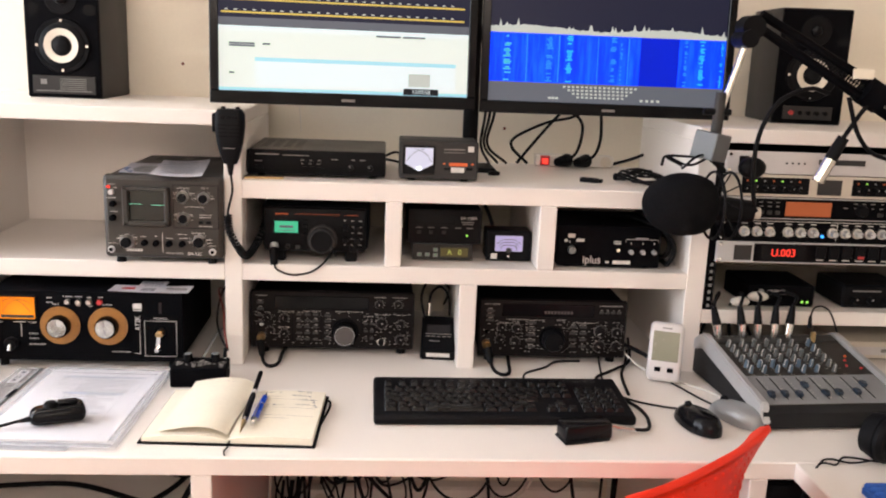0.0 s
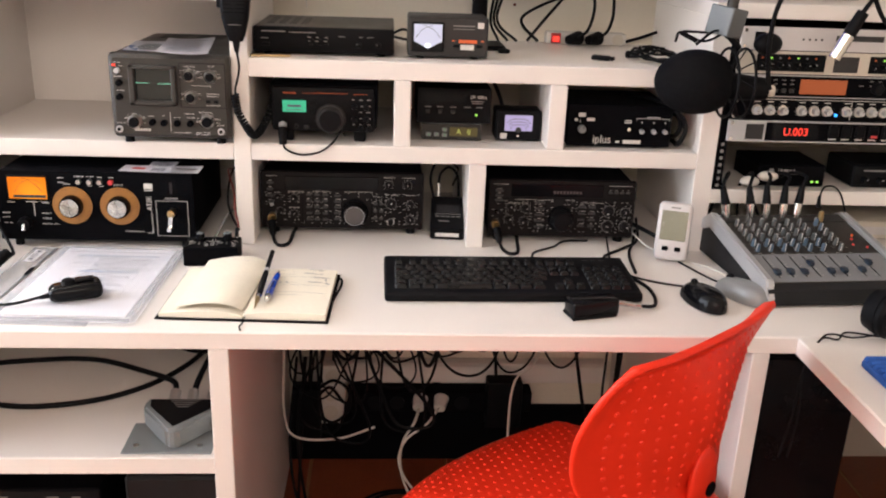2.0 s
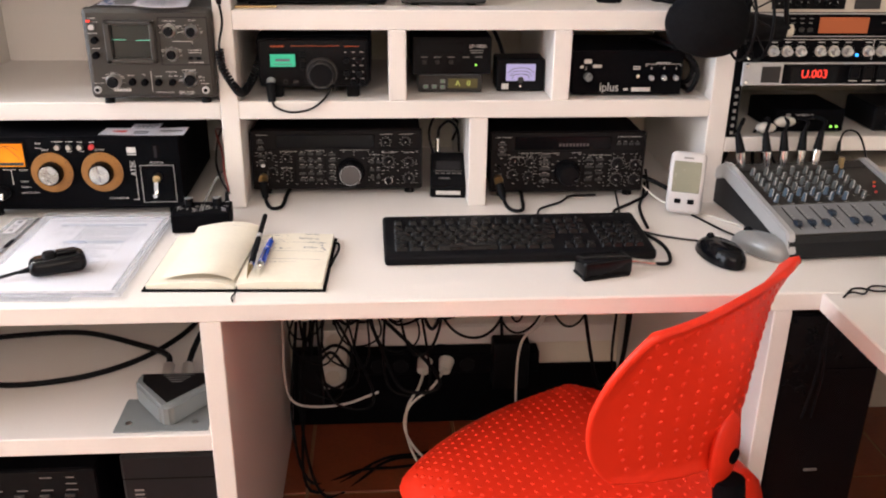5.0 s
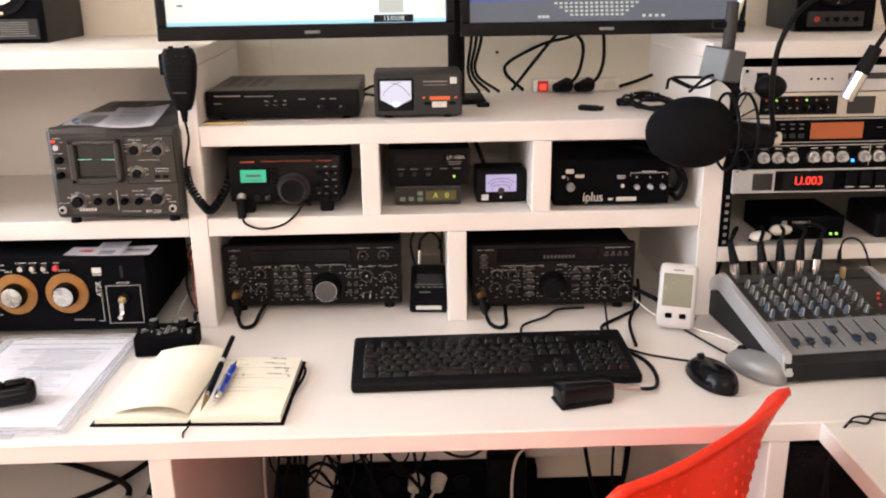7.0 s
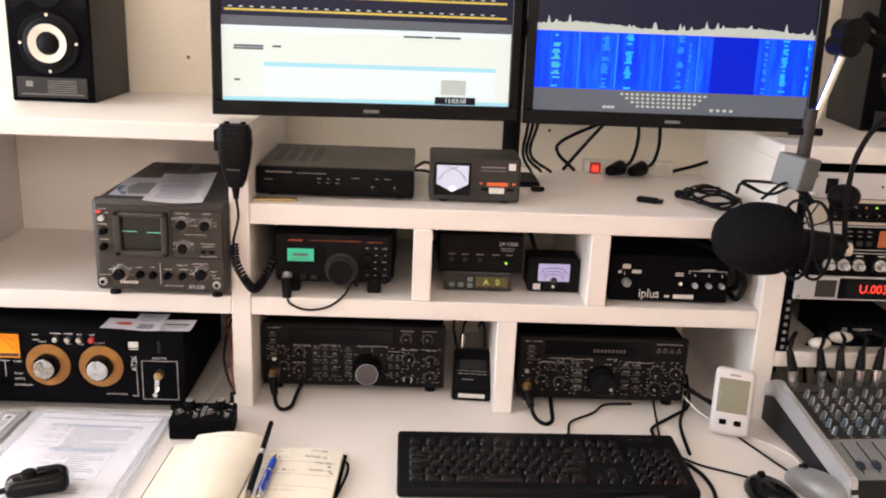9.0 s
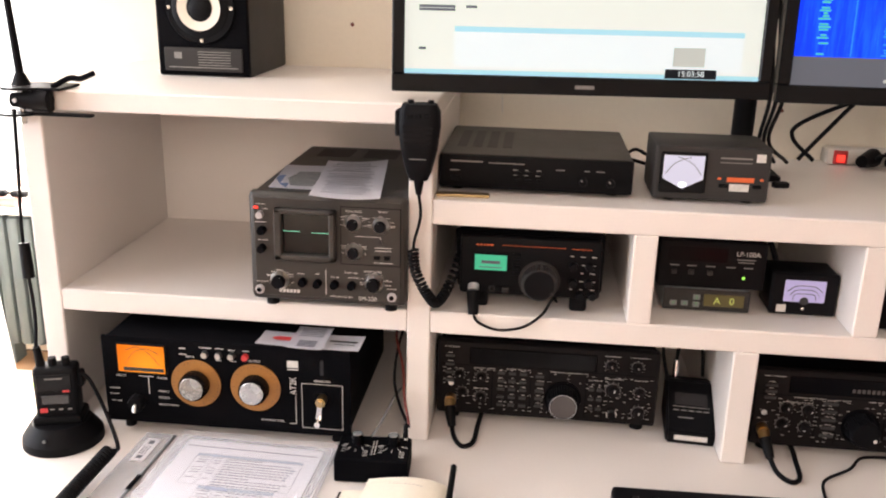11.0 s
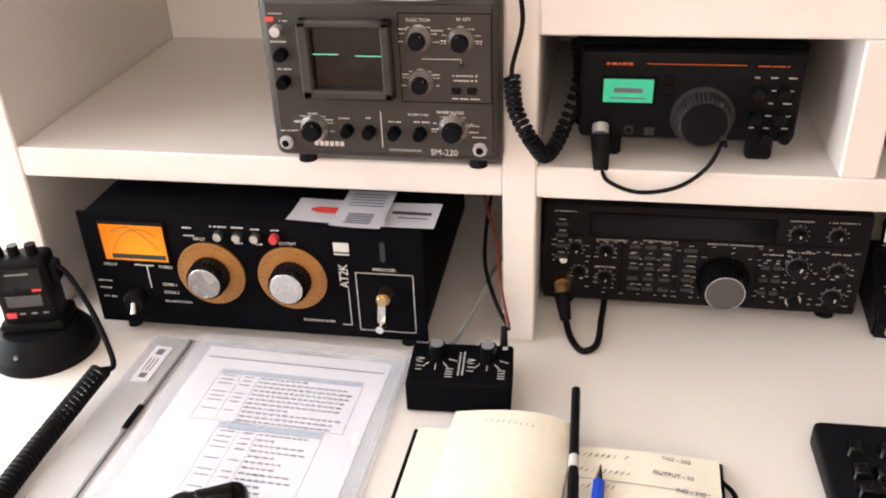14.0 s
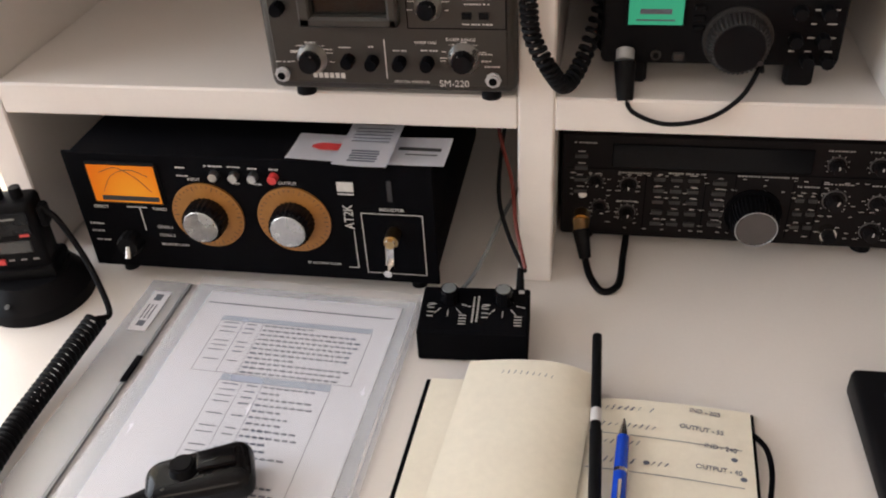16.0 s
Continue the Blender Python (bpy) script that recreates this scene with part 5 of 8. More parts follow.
for x, z in ((0.546, 1.198), (-0.191, 1.318)):
    o = thing("wall_plug_hole", pose(x, WALL, z), "small dark screw hole in the wall", "hole")
    part("plug", cyl((0, 0.001, 0), (0, -1, 0), 0.0038, 0.003, r2=0.003, seg=12), BROWNWIRE, o)
o = thing("picture_frame", pose(-0.165, WALL - 0.012, 1.463), "light wooden frame hanging on the wall", "frame")
for a in ((-0.065, 0.10, 0, 0.018), (-0.065, 0.10, 0.20, 0.218)):
    part("rail", box(a[0], a[1], 0, 0.011, a[2], a[3]), WOOD, o)
for a in (-0.065, 0.082):
    part("stile", box(a, a + 0.018, 0.0005, 0.011, 0.018, 0.20), WOOD, o)
part("backing", box(-0.05, 0.085, 0.006, 0.010, 0.018, 0.20, b=0), PAPER, o)


# ---- monitors ----
def monitor(m, label, kind):
    t = thing("monitor", m, label, "monitor", "twin monitors")
    w, h = 0.506, 0.318
    part("shell", box(-w / 2 + 0.004, w / 2 - 0.004, 0.012, 0.045, 0.004, h - 0.004, b=0.010, seg=2), BLACK, t)
    bx, by, bt = 0.0165, 0.024, 0.0165
    for a in ((-w / 2, w / 2, 0, by), (-w / 2, w / 2, h - bt, h), (-w / 2, -w / 2 + bx, by, h - bt), (w / 2 - bx, w / 2, by, h - bt)):
        part("bezel", box(a[0], a[1], -0.002, 0.014, a[2], a[3], b=0.0015), GLOSS, t)
    s = part("screen", box(-w / 2 + bx, w / 2 - bx, 0.004, 0.012, by, h - bt, b=0), SCR_WHITE if kind == 0 else SCR_NAVY, t, "lit screen")
    L, R, B, T = -w / 2 + bx, w / 2 - bx, by, h - bt
    q = lambda u0, u1, v0, v1, y: quad(bmesh.new(), L + (R - L) * (u0 + u1) / 2, B + (T - B) * (v0 + v1) / 2, (R - L) * (u1 - u0), (T - B) * (v1 - v0), y)
    part("brand_mark", quad(bmesh.new(), 0.005, by * 0.45, 0.026, 0.005, -0.0026), DIMMARK, t)
    if kind == 0:
        part("window_body", q(0, 1, 0.02, 0.40, 0.0035), SCR_CREAM, s)
        part("task_bar", q(0, 1, 0.0, 0.022, 0.0033), SCR_CYAN, s)
        part("band_panel", q(0, 1, 0.47, 1, 0.0035), SCR_NAVY, s)
        part("tool_bar", q(0, 1, 0.43, 0.485, 0.0030), SCR_GREY, s)
        for v in (0.50, 0.585, 0.67, 0.78):
            part("scale_bar", q(0.01, 0.98, v + 0.012, v + 0.024, 0.0026), SCR_YELLOW, s)
        bm = bmesh.new()
        for i in range(26):
            for v in (0.50, 0.585, 0.67):
                quad(bm, L + (R - L) * (0.03 + 0.036 * i), B + (T - B) * (v + 0.035), 0.006, 0.0022, 0.0024)
        part("scale_print", bm, SCR_PALE, s)
        part("pale_band", q(0.14, 0.95, 0.20, 0.225, 0.0030), SCR_CYAN, s)
        part("text_panel", q(0.14, 0.95, 0.035, 0.20, 0.0030), SCR_WHITE, s)
        part("grey_box", q(0.755, 0.845, 0.06, 0.15, 0.0026), SCR_PALE, s)
        bm = bmesh.new()
        for u, v, a in ((0.04, 0.315, 0.10), (0.04, 0.30, 0.10), (0.17, 0.315, 0.03), (0.62, 0.395, 0.10), (0.73, 0.395, 0.09), (0.04, 0.12, 0.02)):
            quad(bm, L + (R - L) * (u + a / 2), B + (T - B) * v, (R - L) * a, 0.0034, 0.0022)
        part("screen_text", bm, SCR_GREY, s)
        ck = part("clock_box", q(0.735, 0.88, 0.004, 0.048, 0.0020), SCR_BLACK, s)
        words(ck, "clock_digits", "15:03:58", 0.0105, front(L + (R - L) * 0.808, B + (T - B) * 0.026, 0.0016), SCR_WHITE)
    else:
        part("waterfall", q(0, 1, 0.135, 0.475, 0.0035), WATERFALL, s)
        for u, a in ((0.075, 0.034), (0.155, 0.004), (0.250, 0.030), (0.290, 0.005), (0.335, 0.030), (0.455, 0.003), (0.520, 0.026), (0.555, 0.012), (0.585, 0.004), (0.83, 0.016), (0.90, 0.028), (0.985, 0.012)):
            rnd = random.Random(int(u * 1000))
            bm = bmesh.new()
            for j in range(26):
                if rnd.random() < (1.0 if a > 0.04 or a < 0.01 else 0.62):
                    wd = (R - L) * a * (rnd.uniform(0.9, 1) if a > 0.04 else rnd.uniform(0.3, 1) if a > 0.01 else 1)
                    quad(bm, L + (R - L) * u + rnd.uniform(-0.3, 0.3) * a * (0.02 if a > 0.04 else 0.15), B + (T - B) * (0.142 + 0.326 * (j + 0.5) / 26), wd, (T - B) * (0.0130 if a > 0.04 or a < 0.01 else 0.009), 0.0031)
            tagged(part("signal_streak", bm, SCR_GREEN if u < 0.1 else STRONG if 0.3 < u < 0.34 or u > 0.89 else WEAK, s), kind="stuff")
        part("quiet_band", q(0.635, 0.80, 0.135, 0.475, 0.0033), QUIET, s)
        part("lower_panel", q(0, 1, 0, 0.135, 0.0035), SCR_GREY, s)
        bm = bmesh.new()
        rnd = random.Random(21)
        n, prev = 150, None
        base = B + (T - B) * 0.475
        for i in range(n):
            u = L + (R - L) * i / (n - 1)
            hgt = 0.010 + 0.004 * math.sin(i * 0.07) + (0.003 * rnd.random()) + (0.016 * rnd.random() if rnd.random() < 0.07 else 0)
            a, b = bm.verts.new((u, 0.0030, base)), bm.verts.new((u, 0.0030, base + hgt))
            if prev:
                bm.faces.new((prev[0], a, b, prev[1]))
            prev = (a, b)
        part("spectrum_trace", bm, SCR_PALE, s)
        bm = bmesh.new()
        for j in range(4):
            for i in range(17 - 2 * j):
                quad(bm, L + (R - L) * (0.32 + 0.02 * j + 0.019 * i), B + (T - B) * (0.112 - 0.024 * j), 0.0052, 0.0036, 0.0030)
        for i in range(7):
            quad(bm, L + (R - L) * (0.26 + (0.015 * i if i < 3 else 0.32 + 0.024 * i)), B + (T - B) * 0.03, 0.006, 0.0046, 0.0030)
        part("panel_keys", bm, SCR_PALE, s)
    return t


WEAK = glow("screen_weak_cyan", (0.03, 0.30, 0.92), 0.95)
QUIET = glow("screen_deep_blue", (0.001, 0.014, 0.55), 1.2)
STRONG = glow("screen_strong_cyan", (0.04, 0.60, 0.85), 0.95)
m1 = monitor(pose(0.190, 0.055, 1.257, -3, 0, 5.5), "black monitor showing a bright white program window", 0)
m2 = monitor(pose(0.704, 0.085, 1.254, -3, 0, 0.5), "black monitor showing a blue radio waterfall", 1)
t = thing("monitor_stand", pose(0.452, 0.255, S2), "black dual-arm monitor stand pole on the top shelf", "monitor stand")
part("base_plate", box(-0.055, 0.055, -0.05, 0.05, 0, 0.010, b=0.003), BLACK, t)
part("pole", cyl((0, 0, 0.01), (0, 0, 1), 0.0165, 0.42, seg=28), BLACK, t)
part("collar", cyl((0, 0, 0.27), (0, 0, 1), 0.024, 0.04, seg=28), BLACK, t)
for s, x, y in ((1, 0.25, -0.125), (-1, -0.255, -0.15)):
    part("arm", tube(bmesh.new(), [(0, 0, 0.29), (0.5 * x, 0.02, 0.29), (x, y + 0.03, 0.29)], 0.014, 10), BLACK, t)
    part("mount_plate", box(x - 0.05, x + 0.05, y + 0.005, y + 0.022, 0.24, 0.34), BLACK, t)
for i in range(3):
    part("monitor_lead", tube(bmesh.new(), [(0.020 + 0.010 * i, 0.0, 0.28), (0.028 + 0.010 * i, -0.03, 0.14), (0.022 + 0.007 * i, -0.02, 0.06), (0.05 + 0.02 * i, 0.06, 0.01)], 0.0030), RUBBER, t)


# ---- on the desk ----
def keyboard():
    t = thing("keyboard", pose(0.484, -0.200, DT, 0, 0, 1.0), "black computer keyboard with worn glossy keys", "keyboard")
    w, d = 0.452, 0.160
    bm = bmesh.new()
    rb(bm, -w / 2, w / 2, -d / 2, d / 2, 0.0, 0.018, b=0.006, seg=3)
    for v in bm.verts:
        if v.co.z > 0.009:
            v.co.z += 0.010 * (v.co.y + d / 2) / d
        if v.co.y < -d / 2 + 0.03:
            v.co.y -= 0.006 * math.cos(v.co.x / w * math.pi)
    part("body", bm, BLACK, t)
    tilt = math.degrees(math.atan(0.010 / d))
    P = 0.0186
    caps = {}

    def key(x, y, u):
        if u not in caps:
            kb = bmesh.new()
            a, b, h = (P * u - 0.0028) / 2, (P - 0.0030) / 2, 0.0068
            lo = [kb.verts.new((sx * a, sy * b, 0)) for sx, sy in ((-1, -1), (1, -1), (1, 1), (-1, 1))]
            hi = [kb.verts.new((sx * (a - 0.0018), sy * (b - 0.0018) + 0.0006, h)) for sx, sy in ((-1, -1), (1, -1), (1, 1), (-1, 1))]
            for i in range(4):
                kb.faces.new((lo[i], lo[(i + 1) % 4], hi[(i + 1) % 4], hi[i]))
            kb.faces.new(hi)
            bmesh.ops.bevel(kb, geom=[e for e in kb.edges if not e.is_boundary], offset=0.0013, segments=1, affect="EDGES")
            caps[u] = finish(kb, "key", KEYCAPMAT)
        piece("key", caps[u], t, pose(x, y, 0.0185 + 0.010 * (y + d / 2) / d, tilt, 0, 0))

    rows = ((-0.056, (1.25, 1.25, 1.25, 5.5, 1.25, 1.25, 1.25, 1.25)), (-0.0374, (1.25,) + (1,) * 11 + (2.0,)), (-0.0188, (1.75,) + (1,) * 11 + (2.0,)),
            (-0.0002, (1.5,) + (1,) * 12 + (1.5,)), (0.0184, (1,) * 13 + (2,)))
    X0 = -0.209
    for y, us in rows:
        x = X0
        for u in us:
            key(x + P * u / 2, y, u)
            x += P * u
    for i in range(13):
        key(X0 + P * (0.5 + i * 1.15 + (0.25 if i else 0)), 0.044, 0.9)
    for i in range(3):
        for y in (0.044, 0.0184, -0.0002):
            key(X0 + P * (15.6 + i), y, 1)
        key(X0 + P * (15.6 + i), -0.056, 1)
    key(X0 + P * 16.6, -0.0374, 1)
    for i in range(4):
        for y in (0.0184, -0.0002, -0.0188, -0.0374, -0.056):
            key(X0 + P * (19.0 + i), y, 1)
    bm = bmesh.new()
    for i in range(3):
        flat(bm, 0.150 + 0.016 * i, 0.060, 0.010, 0.0016, 0.0272)
    part("indicator_marks", bm, DIMMARK, t)
    part("lead", tube(bmesh.new(), [(0.05, 0.078, 0.016), (0.062, 0.120, 0.004), (0.075, 0.165, 0.004), (0.12, 0.20, 0.004), (0.15, 0.235, 0.004), (0.20, 0.24, 0.004)], 0.0022), RUBBER, t)


KEYCAPMAT = mat("glossy_black_keycap", (0.0035, 0.0035, 0.004), 0.28, var=0.2, scale=60, spec=0.26)
keyboard()

t = thing("paddle_box", pose(0.612, -0.322, DT, 0, 0, 14), "small black box with a spring-sleeved lead", "box")
part("body", box(-0.046, 0.040, -0.020, 0.020, 0, 0.030, b=0.006, seg=3), GLOSS, t)
part("base", box(-0.048, 0.034, -0.024, 0.018, 0, 0.006, b=0.002), BLACK, t)
part("spring_sleeve", coil(bmesh.new(), [(0.040, 0.004, 0.016), (0.065, -0.002, 0.012), (0.088, -0.006, 0.008)], 0.0042, 0.0012, 16), CHROME, t)
part("lead", tube(bmesh.new(), [(0.038, 0.004, 0.016), (0.088, -0.006, 0.008), (0.118, 0.0, 0.004), (0.140, 0.040, 0.004), (0.148, 0.085, 0.004), (0.140, 0.125, 0.004), (0.118, 0.150, 0.004)], 0.0032, 10), RUBBER, t)
for pts in ([(0.735, -0.136, DT + 0.003), (0.742, -0.07, DT + 0.003), (0.752, -0.02, DT + 0.003), (0.772, 0.03, DT + 0.006), (0.785, 0.07, DT + 0.02)],
            [(0.69, -0.075, DT + 0.004), (0.697, -0.046, DT + 0.004), (0.745, 0.0, DT + 0.004), (0.78, 0.03, DT + 0.012), (0.80, 0.12, DT + 0.03)]):
    cable("desk_lead", pts, 0.0030, "black lead on the white desk beside the transceiver", group="desk leads")
for k in range(3):
    cable("rear_lead", [(0.775, 0.02 + 0.04 * k, DT + 0.045 - 0.008 * k), (0.800, 0.01, DT + 0.034), (0.835, -0.02 + 0.02 * k, DT + 0.018), (0.869, -0.03 + 0.03 * k, DT + 0.004)], 0.0040, "thick black lead beside the transceiver", group="rear leads")
cable("white_lead", [(0.775, 0.05, DT + 0.02), (0.80, 0.0, DT + 0.006), (0.85, -0.06, DT + 0.003), (0.905, -0.13, DT + 0.003), (0.905, -0.19, DT + 0.003)], 0.0022, "thin white lead on the desk", WHITECABLE)


def mouse(m, shell, label, lead=None):
    t = thing("computer_mouse", m, label, "mouse", "two mice")
    bm = bmesh.new()
    n, k = 28, 9
    rings = []
    for j in range(k):
        s = j / (k - 1)
        f = math.cos(s * math.pi / 2) ** 0.55
        rings.append([bm.verts.new((0.030 * f * math.cos(a) * (1 - 0.10 * math.sin(a)), 0.059 * f * math.sin(a) - 0.006 * s, 0.002 + 0.030 * math.sin(s * math.pi / 2) * (1 - 0.22 * math.sin(a) * (1 - s)))) for a in (2 * math.pi * i / n for i in range(n))])
    for a, b in zip(rings, rings[1:]):
        for i in range(n):
            j = (i + 1) % n
            bm.faces.new((a[i], a[j], b[j], b[i]))
    bm.faces.new(rings[0][::-1])
    bmesh.ops.remove_doubles(bm, verts=bm.verts, dist=0.0004)
    part("shell", bm, shell, t)
    part("base", cyl((0, 0, 0), (0, 0, 1), 0.026, 0.003, seg=28), BLACK, t)
    part("wheel", cyl((-0.003, 0.030, 0.026), (1, 0, 0), 0.008, 0.006, seg=18), RUBBER, t)
    if lead:
        part("lead", tube(bmesh.new(), lead, 0.0019), RUBBER, t)
    return t


mouse(pose(0.819, -0.270, DT, 0, 0, 14), GLOSS, "glossy black computer mouse on the desk", [(0, 0.052, 0.010), (-0.018, 0.085, 0.003), (-0.055, 0.120, 0.003), (-0.075, 0.165, 0.003), (-0.070, 0.21, 0.003), (-0.045, 0.27, 0.003), (-0.02, 0.33, 0.01)])
mouse(pose(0.900, -0.242, DT, 0, 0, 26), MOUSEGREY, "silver grey computer mouse beside the mixer", [(-0.004, 0.052, 0.010), (0.010, 0.10, 0.003), (0.018, 0.18, 0.003)])

t = thing("desk_thermometer", pose(0.820, -0.070, DT, 0, 0, -20), "pearl white digital thermometer leaning on its stand", "thermometer")
tb = part("body", box(-0.035, 0.035, -0.009, 0.009, 0.0, 0.110, b=0.0085, seg=3), PEARL, t)
for v in tb.data.vertices:
    v.co.x *= 1 - 0.10 * abs(v.co.z - 0.055) ** 3 / 0.055 ** 3
    v.co.z -= 0.006 * math.cos(v.co.x / 0.035 * 1.5) if v.co.z < 0.03 else -0.004 * math.cos(v.co.x / 0.035 * 1.5)
tb.matrix_basis = pose(0, 0, 0.0085, -16, 0, 0)
sc = part("display", box(-0.0250, 0.0250, -0.0098, -0.008, 0.036, 0.094, b=0.001), LCD, tb, "blank olive display")
for x in (-0.012, 0.012):
    part("button", box(x - 0.006, x + 0.006, -0.011, -0.008, 0.015, 0.024, b=0.002), MATT, tb)
part("mark", quad(bmesh.new(), 0, 0.1005, 0.018, 0.003, -0.0094), DIMMARK, tb)
part("stand", box(-0.02, 0.02, 0.018, 0.045, 0, 0.006), PEARL, t)


def mixer():
    t = thing("audio_mixer", pose(0.924, -0.292, DT, 0, 0, 4.5), "silver and grey audio mixing desk with many small knobs", "audio mixer")
    w, d, h0, h1 = 0.292, 0.325, 0.040, 0.086
    bm = bmesh.new()
    pr = ((0, 0.004), (d, 0.004), (d, h1 * 0.55), (d * 0.80, h1), (0.012, h0), (0, h0 - 0.008))
    a = [bm.verts.new((0.003, y, z)) for y, z in pr]
    b = [bm.verts.new((w - 0.003, y, z)) for y, z in pr]
    bm.faces.new(a[::-1]), bm.faces.new(b)
    for i in range(6):
        bm.faces.new((a[i], a[(i + 1) % 6], b[(i + 1) % 6], b[i]))
    bmesh.ops.recalc_face_normals(bm, faces=bm.faces)
    part("body", bm, CASEBLACK, t, smooth=False)
    # Cheeks stop short; the dark body below puts the side's shade in colour.
    for x in (0, w - 0.016):
        bm = bmesh.new()
        pr2 = ((-0.006, h0 - 0.026), (d * 0.80, h1 - 0.024), (d + 0.004, h1 * 0.4), (d + 0.004, h1 * 0.62), (d * 0.80, h1 + 0.008), (0.010, h0 + 0.009))
        a = [bm.verts.new((x, y, z)) for y, z in pr2]
        b = [bm.verts.new((x + 0.016, y, z)) for y, z in pr2]
        bm.faces.new(a[::-1]), bm.faces.new(b)
        for i in range(6):
            bm.faces.new((a[i], a[(i + 1) % 6], b[(i + 1) % 6], b[i]))
        bmesh.ops.recalc_face_normals(bm, faces=bm.faces)
        bmesh.ops.bevel(bm, geom=bm.edges[:], offset=0.003, segments=2, affect="EDGES")
        part("side_cheek", bm, SILVER, t, "silver side cheek")
    ang = math.degrees(math.atan2(h1 - h0, d * 0.80 - 0.012))
    top = pose(0, 0.012, h0 + 0.0004, ang, 0, 0)
    L = math.hypot(h1 - h0, d * 0.80 - 0.012)
    p = part("top_plate", box(0.017, w - 0.017, 0.002, L - 0.001, -0.001, 0.001, b=0), SCOPE, t)
    p.matrix_basis = top
    light = part("fader_plate", box(0.019, w - 0.019, 0.004, 0.098, 0.001, 0.0018, b=0), FADERGREY, p)
    cap = finish(rb(cyl((0, 0, 0), (0, 0, 1), 0.0046, 0.015, r2=0.0034, seg=12), -0.0007, 0.0007, 0.0005, 0.0034, 0.015, 0.0154, b=0), "pot_knob", BLUECAP)
    cap2 = finish(cyl((0, 0, 0), (0, 0, 1), 0.0046, 0.015, r2=0.0034, seg=12), "pot_knob", BLOCKGREY)
    cap3 = finish(cyl((0, 0, 0), (0, 0, 1), 0.0046, 0.015, r2=0.0034, seg=12), "pot_knob", BLOCKGREY)
    line = finish(rb(box(-0.0006, 0.0006, -0.0002, 0.0040, 0.0148, 0.0156, b=0), -0.0005, 0.0005, 0.0036, 0.0046, 0.002, 0.0150, b=0), "pointer_line", MARK)
    fd = finish(rb(box(-0.0055, 0.0055, -0.008, 0.008, 0.002, 0.010, b=0.002), -0.0055, 0.0055, -0.0012, 0.0012, 0.0085, 0.0105, b=0), "fader_cap", SLATECAP)
    slot = finish(box(-0.001, 0.001, -0.036, 0.036, 0.0015, 0.0022, b=0), "fader_slot", MATT)
    rnd = random.Random(6)
    for i in range(8):
        x = 0.036 + 0.026 * i + (0.010 if i > 5 else 0)
        if i < 7:
            for j in range(6):
                piece("pot_knob", (cap, cap3, cap2)[(j // 2 + (i > 5)) % 3], p, pose(x, 0.112 + 0.0195 * j, 0.001, 0, 0, 0))
                piece("pointer_line", line, p, pose(x, 0.112 + 0.0195 * j, 0.001, 0, 0, rnd.choice((180, 180, 150, 210, 120, 30))))
        piece("fader_slot", slot, p, pose(x, 0.054, 0))
        piece("fader_cap", fd, p, pose(x, 0.030 + (0.030 if i in (3, 7) else rnd.uniform(0, 0.006)), 0))
    bm = bmesh.new()
    for i in range(8):
        for j in range(9):
            flat(bm, 0.041 + 0.026 * i, 0.022 + 0.008 * j, 0.004, 0.0008, 0.0023)
    for i in range(8):
        for j in range(6):
            flat(bm, 0.036 + 0.026 * i, 0.1025 + 0.0195 * j, 0.008, 0.0009, 0.0013)
    part("panel_print", bm, MARK, p)
    for x, y, m in ((0.238, 0.13, REDINK), (0.246, 0.150, REDINK), (0.255, 0.165, ORANGEMARK), (0.262, 0.12, REDINK)):
        part("lamp", cyl((x, y, 0.001), (0, 0, 1), 0.0026, 0.003, seg=10), m, p)
    part("jack_plate", box(0.019, w - 0.019, L - 0.030, L - 0.002, 0.001, 0.003, b=0), DARKGREY, p)
    for i, x in enumerate((0.030, 0.080, 0.112, 0.146, 0.176)):
        s = part("cable_plug", cyl((x, 0.250, 0.080), (0.06 * (i - 2), 0.12, 1), 0.0075, 0.034, r2=0.0085, seg=16), CHROME, t, "chrome audio plug")
        part("plug_boot", cyl((x + 0.002 * (i - 2), 0.254, 0.113), (0.10 * (i - 2), 0.25, 1), 0.0088, 0.036, r2=0.0055, seg=14), RUBBER, s)
        q = Vector((x + 0.0056 * (i - 2), 0.262, 0.147))
        part("plug_lead", tube(bmesh.new(), [q, q + Vector((0.01, 0.012, 0.018)), q + Vector((0.03 - 0.012 * i, 0.045, 0.012)), q + Vector((0.02 - 0.02 * i, 0.07, -0.05)), q + Vector((0.0, 0.075, -0.14))], 0.0034), RUBBER, s)
    part("tape_wrap", ball(ball(bmesh.new(), (0.085, 0.285, 0.151), 0.020, 0.014, 0.010), (0.125, 0.29, 0.160), 0.022, 0.012, 0.010), WHITECABLE, t, "pale tape wrapped round the leads")
    s = part("phono_plug", cyl((0.222, 0.235, 0.080), (0, 0.05, 1), 0.0055, 0.022, seg=14), BRASS, t)
    part("plug_boot", cyl((0.222, 0.251, 0.105), (0, 0.1, 1), 0.0045, 0.024, r2=0.003, seg=12), RUBBER, s)
    part("plug_lead", tube(bmesh.new(), [(0.222, 0.253, 0.128), (0.232, 0.258, 0.146), (0.256, 0.262, 0.145), (0.282, 0.27, 0.12), (0.31, 0.27, 0.05)], 0.0018), RUBBER, s)


mixer()

t = thing("router_box", pose(1.34, 0.090, DT), "flat beige network box on the desk", "network box")
part("case", box(-0.085, 0.11, 0, 0.12, 0.003, 0.042, b=0.004, seg=2), BEIGE, t)
part("front_strip", box(-0.07, 0.09, -0.0015, 0.001, 0.012, 0.030, b=0), PEARL, t)
feet(t, 0.18, 0.12, 0.004)
